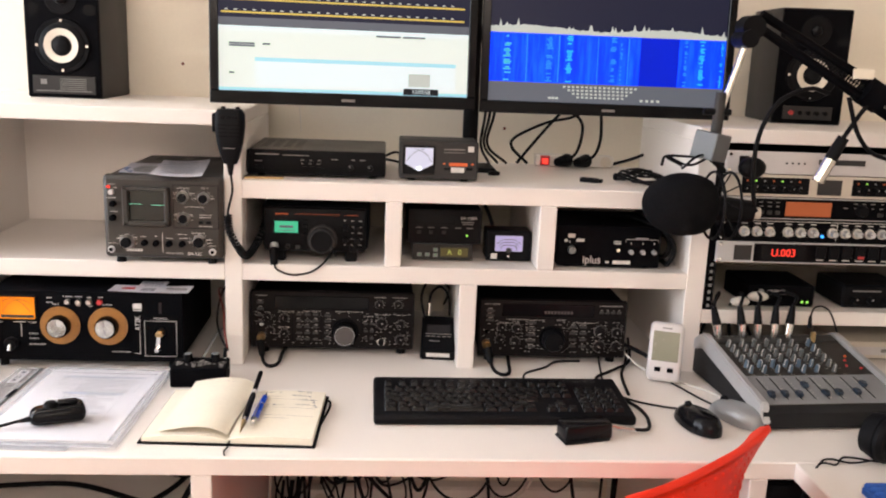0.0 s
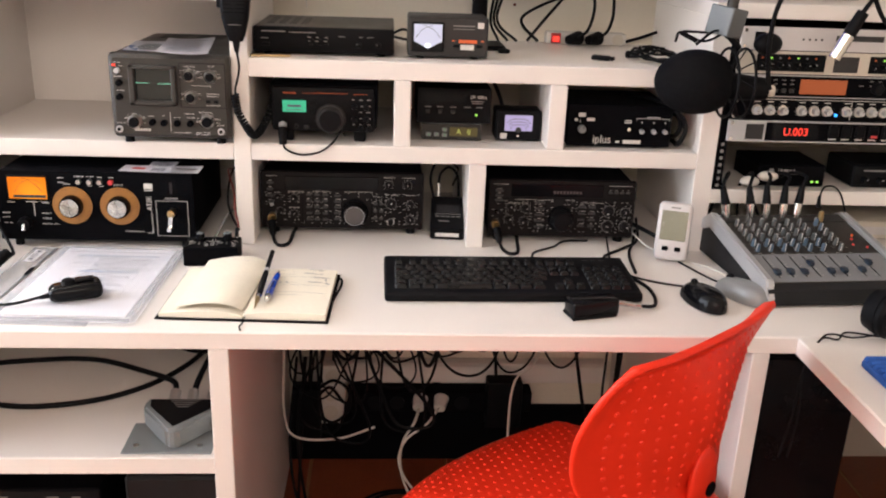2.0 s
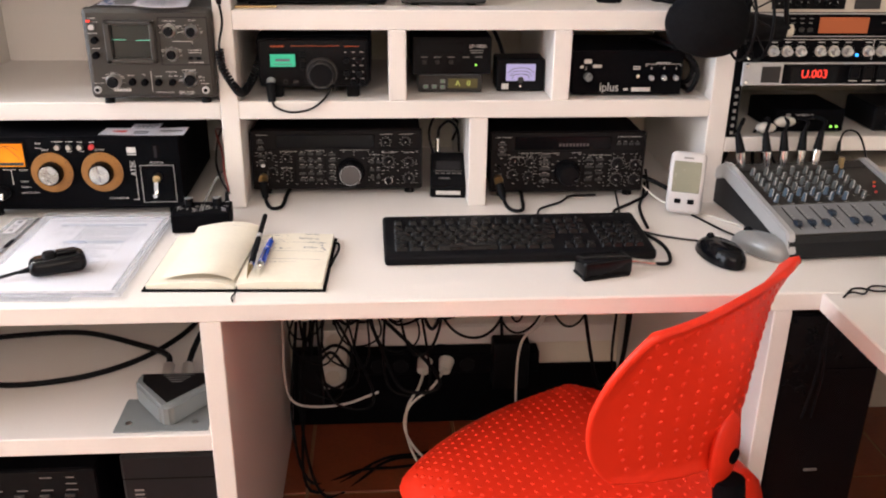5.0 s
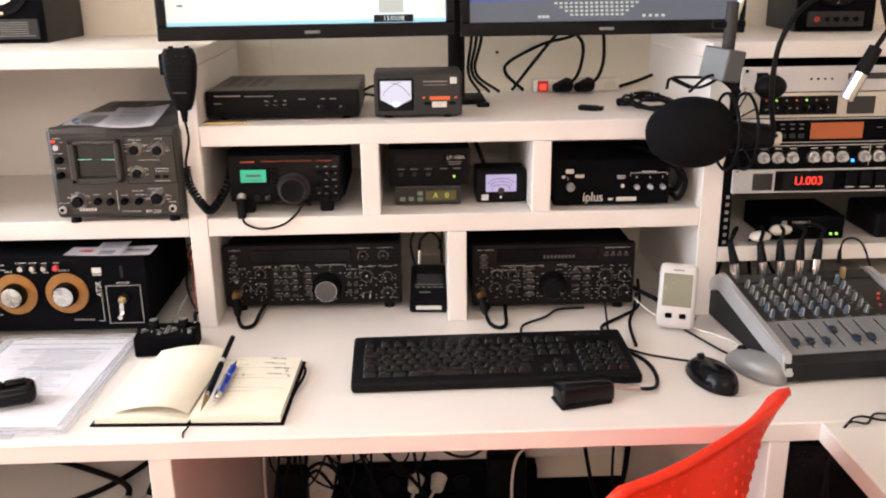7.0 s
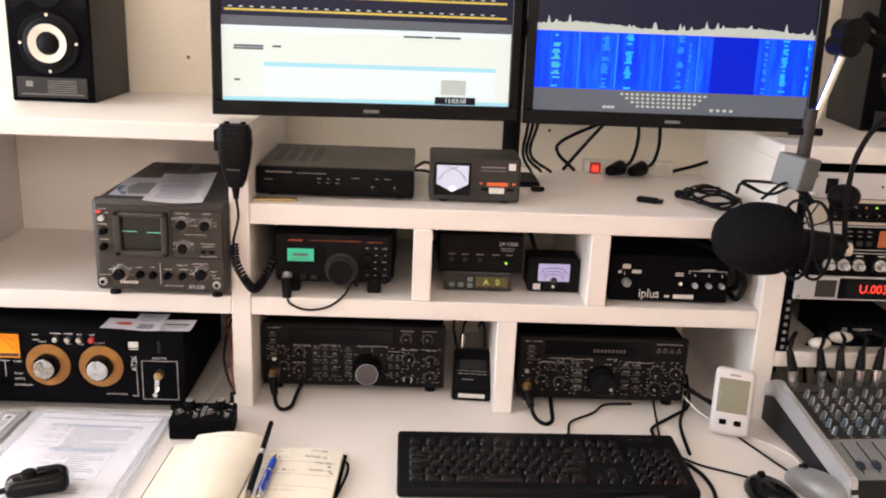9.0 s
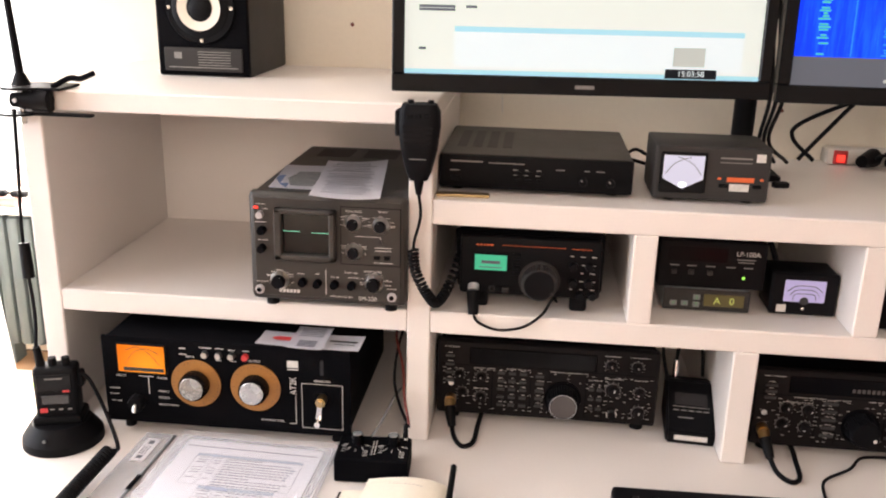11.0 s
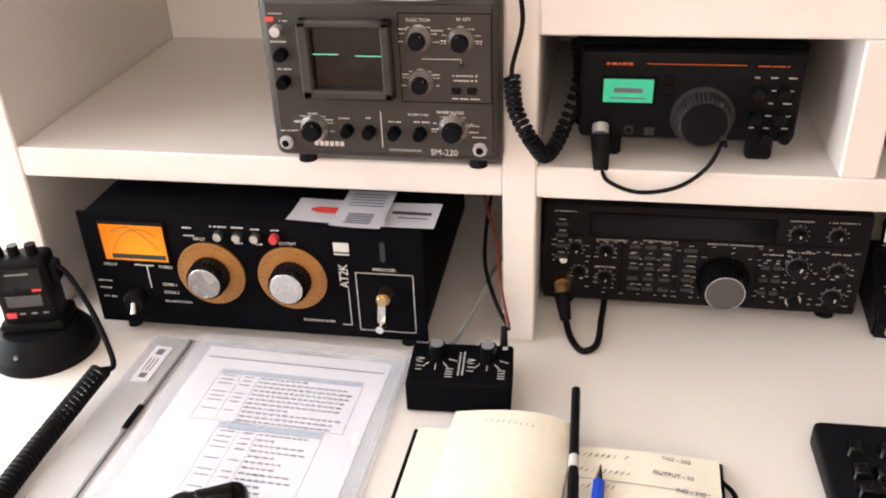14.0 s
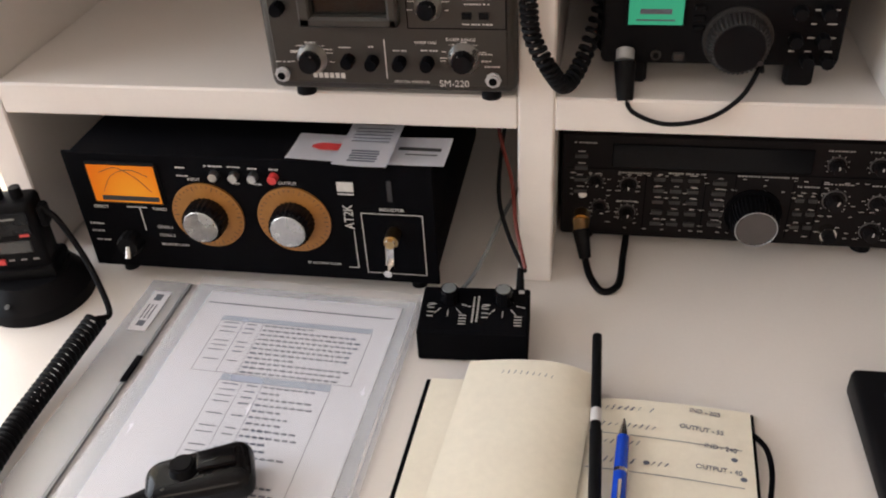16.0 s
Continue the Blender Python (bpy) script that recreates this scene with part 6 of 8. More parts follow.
part("mark", quad(bmesh.new(), 0.02, 0.022, 0.02, 0.008, -0.002), DIMMARK, t)

t = thing("headphones", pose(1.105, -0.462, DT, 0, 0, -62), "black headphones lying on the desk wing", "headphones")
for s in (-1, 1):
    bm = cyl((0.062 * s, 0, 0.042), (s, 0, 0), 0.040, 0.026, r2=0.034, seg=32)
    c = part("ear_cup", bm, BLACK, t)
    bm = bmesh.new()
    sweep(bm, [Vector((0.056 * s, 0.030 * math.cos(a), 0.042 + 0.030 * math.sin(a))) for a in (2 * math.pi * i / 28 for i in range(29))], 0.010, 8)
    part("ear_pad", bm, RUBBER, c)
part("headband", tube(bmesh.new(), [(-0.078, 0.01, 0.055), (-0.075, 0.09, 0.045), (-0.045, 0.155, 0.030), (0, 0.175, 0.022), (0.045, 0.155, 0.030), (0.075, 0.09, 0.045), (0.078, 0.01, 0.055)], 0.009, 10), BLACK, t)
for k in range(2):
    cable("headphone_lead", [(1.045, -0.44 - 0.006 * k, DT + 0.02), (1.02, -0.415 + 0.02 * k, DT + 0.003), (0.992, -0.402 - 0.02 * k, DT + 0.003), (0.962, -0.425, DT + 0.004), (0.935, -0.440, DT - 0.04), (0.925 + 0.01 * k, -0.45, DT - 0.12), (0.915 + 0.015 * k, -0.45, DT - 0.20)], 0.0016, "thin black headphone lead hanging over the desk edge", group="headphone leads")

t = thing("foam_pad", pose(1.115, -0.60, DT, 0, 0, 0), "blue ribbed foam pad on the desk wing", "foam pad")
part("base", box(-0.13, 0.13, -0.10, 0.09, 0, 0.012, b=0.002), BLUEFOAM, t)
rib = finish(box(-0.13, 0.13, -0.004, 0.004, 0.011, 0.020, b=0.003), "rib", BLUEFOAM)
for i in range(14):
    piece("rib", rib, t, pose(0, -0.092 + 0.0135 * i, 0))

t = thing("computer_tower", pose(0.985, -0.385, 0), "gloss black computer tower under the desk", "computer")
part("case", box(-0.082, 0.082, 0.006, 0.45, 0.015, 0.700, b=0.004), MATT, t)
part("front_door", box(-0.082, 0.082, 0, 0.008, 0.015, 0.700, b=0.003), GLOSS, t)
feet(t, 0.17, 0.45, 0.016, 0.012)
for k in range(3):
    part("status_lamp", box(0.046 + 0.006 * k, 0.049 + 0.006 * k, -0.002, 0.001, 0.630, 0.642, b=0), BLUELED, t)
part("drive_seam", quad(bmesh.new(), 0, 0.60, 0.15, 0.0015, -0.0006), MATT, t)
part("badge", quad(bmesh.new(), 0.0, 0.40, 0.024, 0.005, -0.0006), DIMMARK, t)


# ---- rack in the corner bay ----
def rack_unit(z, label, face, kind, hgt=0.0440):
    t = thing("rack_unit", pose(1.1655, -0.006, z), label, "rack unit", "rack equipment")
    w = 0.4826
    part("chassis", box(-0.220, 0.220, 0.004, 0.24, 0.001, hgt - 0.001, b=0), MATT, t)
    part("front_panel", box(-w / 2, w / 2, 0, 0.004, 0.0005, hgt - 0.0005, b=0.001), face, t)
    sc = finish(cyl((0, 0, 0), (0, -1, 0), 0.0045, 0.003, r2=0.003, seg=14), "rack_screw", CHROME)
    for x in (-w / 2 + 0.008, w / 2 - 0.008):
        for zz in (0.007, hgt - 0.007):
            piece("rack_screw", sc, t, pose(x, 0, zz))
    bm, bd = bmesh.new(), bmesh.new()
    if kind == "patch":
        part("left_vent", box(-0.215, -0.196, -0.002, 0.001, 0.008, 0.034, b=0), BLACK, t)
        part("brand_mark", quad(bm, -0.010, 0.026, 0.094, 0.0105), BLACKINK, t)
        part("model_mark", quad(bmesh.new(), 0.13, 0.026, 0.05, 0.006), BLACKINK, t)
        for i in range(4):
            part("vent_dot", cyl((-0.12 + 0.012 * i, 0, 0.022), (0, -1, 0), 0.002, 0.001, seg=10), BLACK, t)
        bd.free()
        return
    if kind == "preamp":
        for x0, x1 in ((-0.205, -0.070), (0.018, 0.20)):
            b = part("black_inset", box(x0, x1, -0.002, 0.001, 0.006, 0.038, b=0), BLACK, t)
            n = int((x1 - x0) / 0.018)
            for i in range(n):
                knob(t, x0 + 0.010 + 0.0175 * i, 0.018, 0.0055, 0.012, BLACK, pointer=MARK, turn=(i * 77) % 200 - 100, y=-0.002)
                part("small_lamp", cyl((x0 + 0.010 + 0.0175 * i, -0.0018, 0.031), (0, -1, 0), 0.0018, 0.002, seg=8), (ORANGEMARK, GREENLED, GREY)[i % 3], t)
        part("window", box(-0.052, -0.004, -0.002, 0.001, 0.006, 0.036, b=0), SCREENGLASS, t)
        bm.free(), bd.free()
        return
    if kind == "effects":
        part("black_inset", box(-0.175, 0.232, -0.002, 0.001, 0.003, 0.041, b=0), MATT, t)
        part("display", box(-0.112, -0.020, -0.0035, -0.001, 0.008, 0.036, b=0), ORANGELCD, t, "dim orange display")
        for i in range(3):
            part("button", box(-0.165 + 0.016 * i, -0.155 + 0.016 * i, -0.005, -0.001, 0.010, 0.018), DARKGREY, t)
        knob(t, 0.04, 0.022, 0.012, 0.014, BLACK, cap=BLACK, y=-0.002)
        for i in range(8):
            part("button", box(0.075 + 0.018 * i, 0.087 + 0.018 * i, -0.005, -0.001, 0.010, 0.018), DARKGREY, t)
        scatter(bm, 0.0, 0.22, 0.022, 0.040, 12, 2, 0.010, 0.0016, 5, 0.8, -0.0026)
        scatter(bm, -0.17, -0.12, 0.022, 0.038, 3, 2, 0.010, 0.0016, 6, 0.8, -0.0026)
        part("panel_print", bm, DIMMARK, t)
        bd.free()
        return
    if kind == "compressor":
        for i in range(14):
            x = -0.190 + 0.0255 * i + (0.012 if i > 2 else 0) + (0.014 if i > 5 else 0)
            if x < 0.225:
                k = part("knob_collar", cyl((x, 0, 0.020), (0, -1, 0), 0.0100, 0.003, seg=24), ALU, t)
                knob(t, x, 0.020, 0.0068, 0.014, SILVER, pointer=BLACKINK, turn=(i * 53) % 220 - 110, y=-0.003)
                quad(bm, x, 0.036, 0.012, 0.0018)
                for a in range(9):
                    an = radians(-40 + 32.5 * a)
                    quad(bd, x + 0.0135 * math.cos(an), 0.020 + 0.0135 * math.sin(an), 0.0012, 0.0012)
        quad(bm, -0.02, 0.041, 0.38, 0.0012)
        part("panel_print", bm, MARK, t)
        part("tick_print", bd, DIMMARK, t)
        part("blue_lamp", box(-0.0330, -0.0280, -0.004, 0.001, 0.010, 0.0155, b=0.001), BLUELED, t, "lit blue lamp")
        part("divider_line", quad(bmesh.new(), -0.002, 0.022, 0.0014, 0.036), MARK, t)
        return
    part("black_inset", box(-0.165, 0.235, -0.002, 0.001, 0.004, 0.040, b=0), MATT, t)
    part("left_label", box(-0.205, -0.170, -0.0015, 0.001, 0.006, 0.036, b=0), DARKGREY, t)
    d = part("display", box(-0.152, -0.060, -0.003, -0.001, 0.007, 0.037, b=0), GLOSS, t)
    words(d, "digits", "U.003", 0.021, front(-0.106, 0.022, -0.0040), REDLED)
    for i in range(8):
        x = -0.030 + 0.027 * i
        b = part("rocker", box(x - 0.010, x + 0.010, -0.008, -0.001, 0.014, 0.037, b=0.002), BLACK, t)
        quad(bm, x, 0.0095, 0.016, 0.002, -0.0026)
        if i == 3:
            part("lit_switch", box(x - 0.006, x + 0.006, -0.010, -0.007, 0.015, 0.020, b=0), REDINK, b)
    part("panel_print", bm, MARK, t)
    bd.free()


R0 = 0.982
rack_unit(R0, "silver rack unit with lit red digits", SILVER, "digits")
rack_unit(R0 + 0.0445, "black rack compressor with silver knobs and a blue lamp", MATT, "compressor")
rack_unit(R0 + 0.0890, "silver edged rack effects unit with an orange display", SILVER, "effects")
rack_unit(R0 + 0.1335, "pale grey rack unit with black knob panels", BEIGE, "preamp")
rack_unit(R0 + 0.1780, "pale silver rack unit with a dark maker's mark", PEARL, "patch", 0.0440)
for k, x in enumerate((0.9125, 1.4005)):
    t = thing("rack_rail", pose(x, 0.0, DT + 0.132), "black metal rack rail fixed to the cabinet side", "rack rail", "rack rails")
    part("rail", box(0, 0.018, 0.001, 0.020, 0, 0.334, b=0.001), MATT, t)
    h = finish(box(0.006, 0.012, -0.0005, 0.002, 0, 0.006, b=0), "hole", DIMMARK)
    for i in range(7):
        piece("hole", h, t, pose(0, 0, 0.006 + 0.014 * i))

BZ = DT + 0.132
t = thing("panadapter_box", pose(1.085, 0.030, BZ), "small black radio adapter box with green lamps", "radio unit")
part("case", box(-0.070, 0.070, 0, 0.13, 0.002, 0.046, b=0.002), MATT, t)
feet(t, 0.14, 0.13, 0.003, 0.006)
for x in (0.045, 0.056):
    part("lamp", box(x - 0.0022, x + 0.0022, -0.002, 0.001, 0.010, 0.014, b=0), GREENLED, t)
words(t, "lettering", "LP-PAN 2", 0.0085, front(-0.012, 0.034), MARK)
bm = quad(bmesh.new(), -0.008, 0.0275, 0.052, 0.0016)
quad(bm, -0.044, 0.034, 0.010, 0.008)
part("panel_print", bm, DIMMARK, t)
t = thing("interface_box", pose(1.285, 0.030, BZ), "small black interface box with three switches", "radio unit")
part("case", box(-0.070, 0.070, 0, 0.12, 0.002, 0.050, b=0.004), BLACK, t)
feet(t, 0.14, 0.12, 0.003, 0.006)
for x in (-0.045, -0.012, 0.021):
    knob(t, x, 0.018, 0.007, 0.010, BLACK, pointer=MARK, turn=40)
part("panel_print", quad(bmesh.new(), -0.02, 0.038, 0.06, 0.003), DIMMARK, t)


# ---- microphone on its boom ----
def boom():
    t = thing("boom_microphone", pose(1.622, -0.090, DT - 0.010), "black boom microphone with a foam windscreen and shock mount", "microphone")
    o = Vector((1.62, -0.12, DT))
    V = lambda x, y, z: Vector((x, y, z)) - o
    part("clamp", rb(box(-0.03, 0.03, -0.03, 0.03, 0, 0.05, b=0.004), -0.02, 0.02, -0.02, 0.02, 0.05, 0.09), BLACK, t)
    part("lower_arm", tube(bmesh.new(), [(0, 0, 0.08), (0.0, 0, 0.26), (0.0, 0, 0.30)], 0.012, 10), BLACK, t)
    a, b = V(1.62, -0.12, 1.075), V(0.925, -0.12, 1.452)
    for k in (-0.020, 0.020):
        part("upper_arm", tube(bmesh.new(), [a + Vector((0, 0, k)), a.lerp(b, 0.5) + Vector((0, 0, k)), b + Vector((0, 0, k * 0.6))], 0.0085, 10), MATT, t)
    for f in (0.42, 0.68):
        c = a.lerp(b, f)
        part("arm_bracket", sweep(bmesh.new(), [c - (b - a).normalized() * 0.020, c + (b - a).normalized() * 0.020], 0.027, 14), MATT, t)
    part("spring", coil(bmesh.new(), [a.lerp(b, 0.55), a.lerp(b, 0.7), a.lerp(b, 0.86)], 0.006, 0.0014, 40), BLACK, t)
    c = a.lerp(b, 0.72) + Vector((0, -0.013, 0.02))
    part("arm_label", box(c.x - 0.02, c.x + 0.02, c.y - 0.002, c.y, c.z - 0.008, c.z + 0.010), PAPER, t, "pale sticker on the arm")
    e = V(0.908, -0.12, 1.440)
    part("elbow", cy(cyl(e + Vector((0, -0.020, 0)), (0, 1, 0), 0.021, 0.04, seg=24), e + Vector((-0.008, -0.026, -0.02)), (0, 1, 0), 0.016, 0.052, seg=20), BLACK, t)
    d1 = V(0.868, -0.12, 1.285)
    part("drop_rod", sweep(bmesh.new(), [e + Vector((-0.006, 0, -0.03)), d1], 0.0062, 12), CHROME, t)
    part("rod_joint", sweep(bmesh.new(), [d1 + Vector((0, 0, 0.04)), d1 + Vector((-0.003, 0, -0.035))], 0.010, 12), DARKGREY, t)
    part("joint_screw", cyl(d1 + Vector((-0.03, 0, 0.005)), (1, 0, 0), 0.006, 0.05, seg=14), BLACK, t)
    g = part("mount_block", box(-0.024, 0.024, -0.024, 0.024, -0.025, 0.025, b=0.002), BLOCKGREY, t, "grey square mounting block")
    g.matrix_basis = Matrix.Translation(V(0.858, -0.12, 1.228)) @ pose(0, 0, 0, 6, 8, 38)
    m = V(0.818, -0.12, 1.119)
    bm = ball(bmesh.new(), m, 0.077, 0.060, 0.058, 40, 24)
    for v in bm.verts:
        n = noise.noise(v.co * 60)
        v.co += (v.co - m).normalized() * n * 0.0012
        if v.co.x > m.x + 0.045:
            v.co.x = m.x + 0.045 + (v.co.x - m.x - 0.045) * 0.6
    part("windscreen", bm, FOAM, t, "round black foam windscreen")
    part("mic_body", cyl(m + Vector((0.045, 0, -0.005)), (1, 0, -0.05), 0.026, 0.085, r2=0.020, seg=28), BLACK, t)
    part("mic_tail", cyl(m + Vector((0.125, 0, -0.012)), (1, 0, -0.05), 0.011, 0.020, seg=20), BEIGE, t)
    for x in (0.055, 0.085):
        part("mount_ring", sweep(bmesh.new(), [m + Vector((x, 0.062 * math.cos(q), 0.062 * math.sin(q))) for q in (2 * math.pi * i / 36 for i in range(37))], 0.0026, 8), BLACK, t)
    for i in range(8):
        q0, q1 = 2 * math.pi * i / 8, 2 * math.pi * (i + 0.5) / 8
        part("elastic", sweep(bmesh.new(), [m + Vector((0.055, 0.062 * math.cos(q0), 0.062 * math.sin(q0))), m + Vector((0.070, 0.026 * math.cos(q1), 0.026 * math.sin(q1))), m + Vector((0.085, 0.062 * math.cos(q0 + 0.78), 0.062 * math.sin(q0 + 0.78)))], 0.0016, 6), RUBBER, t)
    part("yoke", tube(bmesh.new(), [V(0.862, -0.12, 1.205), V(0.875, -0.12, 1.195), m + Vector((0.07, 0, 0.062))], 0.006, 10), BLACK, t)
    for k, pts in enumerate(([(-0.045, 0.01, 0.070), (-0.040, 0.0, 0.088), (0.0, -0.01, 0.074), (0.045, 0.0, 0.092)], [(-0.02, -0.03, 0.070), (0.015, -0.02, 0.094), (0.05, 0.0, 0.080)], [(0.0, 0.03, 0.068), (-0.03, 0.03, 0.085), (0.03, 0.02, 0.086)])):
        part("mount_wire", tube(bmesh.new(), [m + Vector(q) for q in pts], 0.0024, 6), BLACK, t)
    part("mic_lead", tube(bmesh.new(), [V(1.06, -0.135, 1.330), V(1.02, -0.14, 1.338), V(0.970, -0.14, 1.315), V(0.940, -0.14, 1.262), V(0.934, -0.14, 1.195), V(0.945, -0.135, 1.125), m + Vector((0.142, 0, -0.012))], 0.0042, 10), RUBBER, t)
    part("lead_boot", ball(bmesh.new(), V(0.942, -0.115, 1.190), 0.026, 0.018, 0.020), RUBBER, t)
    p = part("hanging_plug", cyl(V(1.100, -0.13, 1.252), (-0.42, 0, -0.9), 0.0105, 0.045, r2=0.012, seg=18), RUBBER, t)
    part("plug_shell", cyl(V(1.082, -0.13, 1.214), (-0.42, 0, -0.9), 0.0115, 0.048, seg=20), CHROME, p, "chrome plug shell")
    part("hanging_lead", tube(bmesh.new(), [V(1.15, -0.13, 1.33), V(1.125, -0.13, 1.295), V(1.100, -0.13, 1.252)], 0.0042, 10), RUBBER, t)
    part("hanging_lead", tube(bmesh.new(), [V(1.10, -0.13, 1.325), V(1.125, -0.13, 1.262), V(1.16, -0.13, 1.225), V(1.22, -0.13, 1.21)], 0.0042, 10), RUBBER, t)


boom()


# ---- writing corner ----
def notebook():
    t = thing("open_notebook", pose(0.036, -0.262, DT, 0, 0, -2.4), "open notebook with cream pages and a black cover", "notebook")
    part("cover", box(-0.140, 0.138, -0.108, 0.104, 0, 0.003, b=0.001), MATT, t)

    def block(x0, x1, y0, y1, h, sag, name):
        bm = bmesh.new()
        n = 14
        top, low = [], []
        for i in range(n + 1):
            u = i / n
            x = x0 + (x1 - x0) * u
            z = h * (1 - abs(2 * u - 1) ** 4 * 0.25) if not sag else h * (sag(u))
            top.append([bm.verts.new((x, y, 0.003 + z)) for y in (y0, y1)])
            low.append([bm.verts.new((x, y, 0.003)) for y in (y0, y1)])
        for i in range(n):
            bm.faces.new((top[i][0], top[i + 1][0], top[i + 1][1], top[i][1]))
            bm.faces.new((low[i][0], top[i][0], top[i][1], low[i][1])) if i == 0 else None
            for k in (0, 1):
                f = (low[i][k], low[i + 1][k], top[i + 1][k], top[i][k])
                bm.faces.new(f if k == 0 else f[::-1])
        bm.faces.new((low[n][0], low[n][1], top[n][1], top[n][0]))
        return part(name, bm, PAPER, t)

    block(-0.134, -0.001, -0.103, 0.098, 0.012, lambda u: 0.55 + 0.45 * math.sin(u * math.pi * 0.8) - 0.5 * u ** 8, "left_page_block")
    block(0.001, 0.133, -0.103, 0.094, 0.012, lambda u: 0.55 + 0.5 * math.sin((0.3 + 0.7 * u) * math.pi * 0.75) - 0.25 * (1 - u) ** 6, "right_page_block")
    bm = bmesh.new()
    n = 12
    f = lambda u: 0.016 + 0.010 * math.sin(u * math.pi * 0.75) - 0.010 * u ** 6
    g = [[bm.verts.new((-0.112 + 0.110 * i / n + 0.010 * j, -0.094 + 0.208 * j, f(i / n) + 0.004 * j)) for j in (0, 0.5, 1)] for i in range(n + 1)]
    for i in range(n):
        for j in (0, 1):
            bm.faces.new((g[i][j], g[i + 1][j], g[i + 1][j + 1], g[i][j + 1]))
    part("loose_leaf", bm, PAPER, t, "raised curling page")
    bm = bmesh.new()
    rnd = random.Random(7)
    zr = lambda x: 0.0036 + 0.012 * (0.55 + 0.5 * math.sin((0.3 + 0.7 * (x - 0.001) / 0.132) * math.pi * 0.75))
    for y, xs in ((0.082, (0.028, 0.044)), (0.063, (0.026, 0.046)), (0.045, (0.024, 0.034)), (0.026, (0.030, 0.056)), (-0.030, (0.040, 0.072))):
        for xc in xs:
            for k in range(6):
                x = xc - 0.014 + 0.005 * k
                if rnd.random() < 0.85:
                    hh = rnd.uniform(0.0030, 0.0055)
                    v = [bm.verts.new((x + a * 0.0019, y + b * hh / 2 + rnd.uniform(-0.0006, 0.0006), zr(x) + 0.0006)) for a, b in ((-1, -1), (-0.5, -1), (1, 1), (0.5, 1))]
                    bm.faces.new(v)
    for y in (0.0535, 0.0165, -0.0165):
        for k in range(10):
            x = 0.012 + 0.0118 * k
            v = [bm.verts.new((x + a * 0.0059, y - 0.0003 * k + b * 0.00035, zr(x + a * 0.0059) + 0.0006)) for a, b in ((-1, -1), (1, -1), (1, 1), (-1, 1))]
            bm.faces.new(v)
    for x, y in ((0.052, 0.026), (0.118, 0.040), (0.124, 0.022)):
        v = [bm.verts.new((x + 0.0026 * math.cos(a), y + 0.0022 * math.sin(a), zr(x) + 0.0008)) for a in (2 * math.pi * i / 10 for i in range(10))]
        bm.faces.new(v)
    for k in range(9):
        x = -0.070 + 0.0052 * k
        v = [bm.verts.new((x + a * 0.001, 0.096 + b * 0.002, f((x + 0.112) / 0.110) + 0.0052)) for a, b in ((-1, -1), (-0.4, -1), (1, 1), (0.4, 1))]
        bm.faces.new(v)
    part("handwriting", bm, INK, t)
    for s, x, y in (("IND - 203", 0.097, 0.086), ("OUTPUT - 55", 0.094, 0.067), ("IND - 240", 0.108, 0.050), ("OUTPUT - 40", 0.106, 0.028)):
        words(t, "written_line", s, 0.0062, pose(x, y, zr(x) + 0.0010, 0, 2, rnd.uniform(-5, -2)), INK, 0.95)
    part("elastic_band", tube(bmesh.new(), [(0.136, 0.080, 0.004), (0.144, 0.060, 0.010), (0.146, 0.035, 0.010), (0.142, 0.005, 0.008), (0.137, -0.02, 0.004)], 0.0022), MATT, t)
    part("ribbon", tube(bmesh.new(), [(0.002, -0.095, 0.010), (0.004, -0.112, 0.004), (0.0, -0.128, 0.0016), (0.004, -0.142, 0.0014)], 0.0012, 5), MATT, t)


notebook()
t = thing("pencil", pose(0.050, -0.237, DT + 0.0225, 0, 0, 0.9), "black pencil with a pale wooden point on the notebook", "pencil")
part("barrel", cyl((0, -0.030, 0), (0, 1, 0), 0.0042, 0.165, seg=12), BLACK, t)
part("white_band", cyl((0, 0.030, 0), (0, 1, 0), 0.0045, 0.014, seg=12), PEARL, t)
part("grip", cyl((0, -0.078, 0), (0, 1, 0), 0.0050, 0.10, seg=14), RUBBER, t)
part("ferrule", cyl((0, -0.088, 0), (0, 1, 0), 0.0050, 0.012, seg=14), CHROME, t)
part("point", cyl((0, -0.088, 0), (0, -1, 0), 0.0046, 0.042, r2=0.0006, seg=12), BRASS, t)
t = thing("ballpoint_pen", pose(0.0685, -0.266, DT + 0.0215, 0, 0, -3), "blue and chrome ballpoint pen on the notebook", "pen")
part("barrel", cyl((0, -0.045, 0), (0, 1, 0), 0.0058, 0.092, r2=0.0050, seg=18), BLUEPEN, t)
part("tip", cyl((0, 0.047, 0), (0, 1, 0), 0.0050, 0.020, r2=0.0008, seg=16), CHROME, t)
part("tail", cyl((0, -0.045, 0), (0, -1, 0), 0.0056, 0.014, r2=0.0042, seg=16), CHROME, t)
part("push_button", cyl((0, -0.059, 0), (0, -1, 0), 0.0030, 0.008, seg=12), CHROME, t)
part("clip", box(-0.0014, 0.0014, -0.045, 0.0, 0.0055, 0.0075, b=0.0006), CHROME, t)
part("trim_ring", cyl((0, 0.010, 0), (0, 1, 0), 0.0058, 0.003, seg=18), CHROME, t)

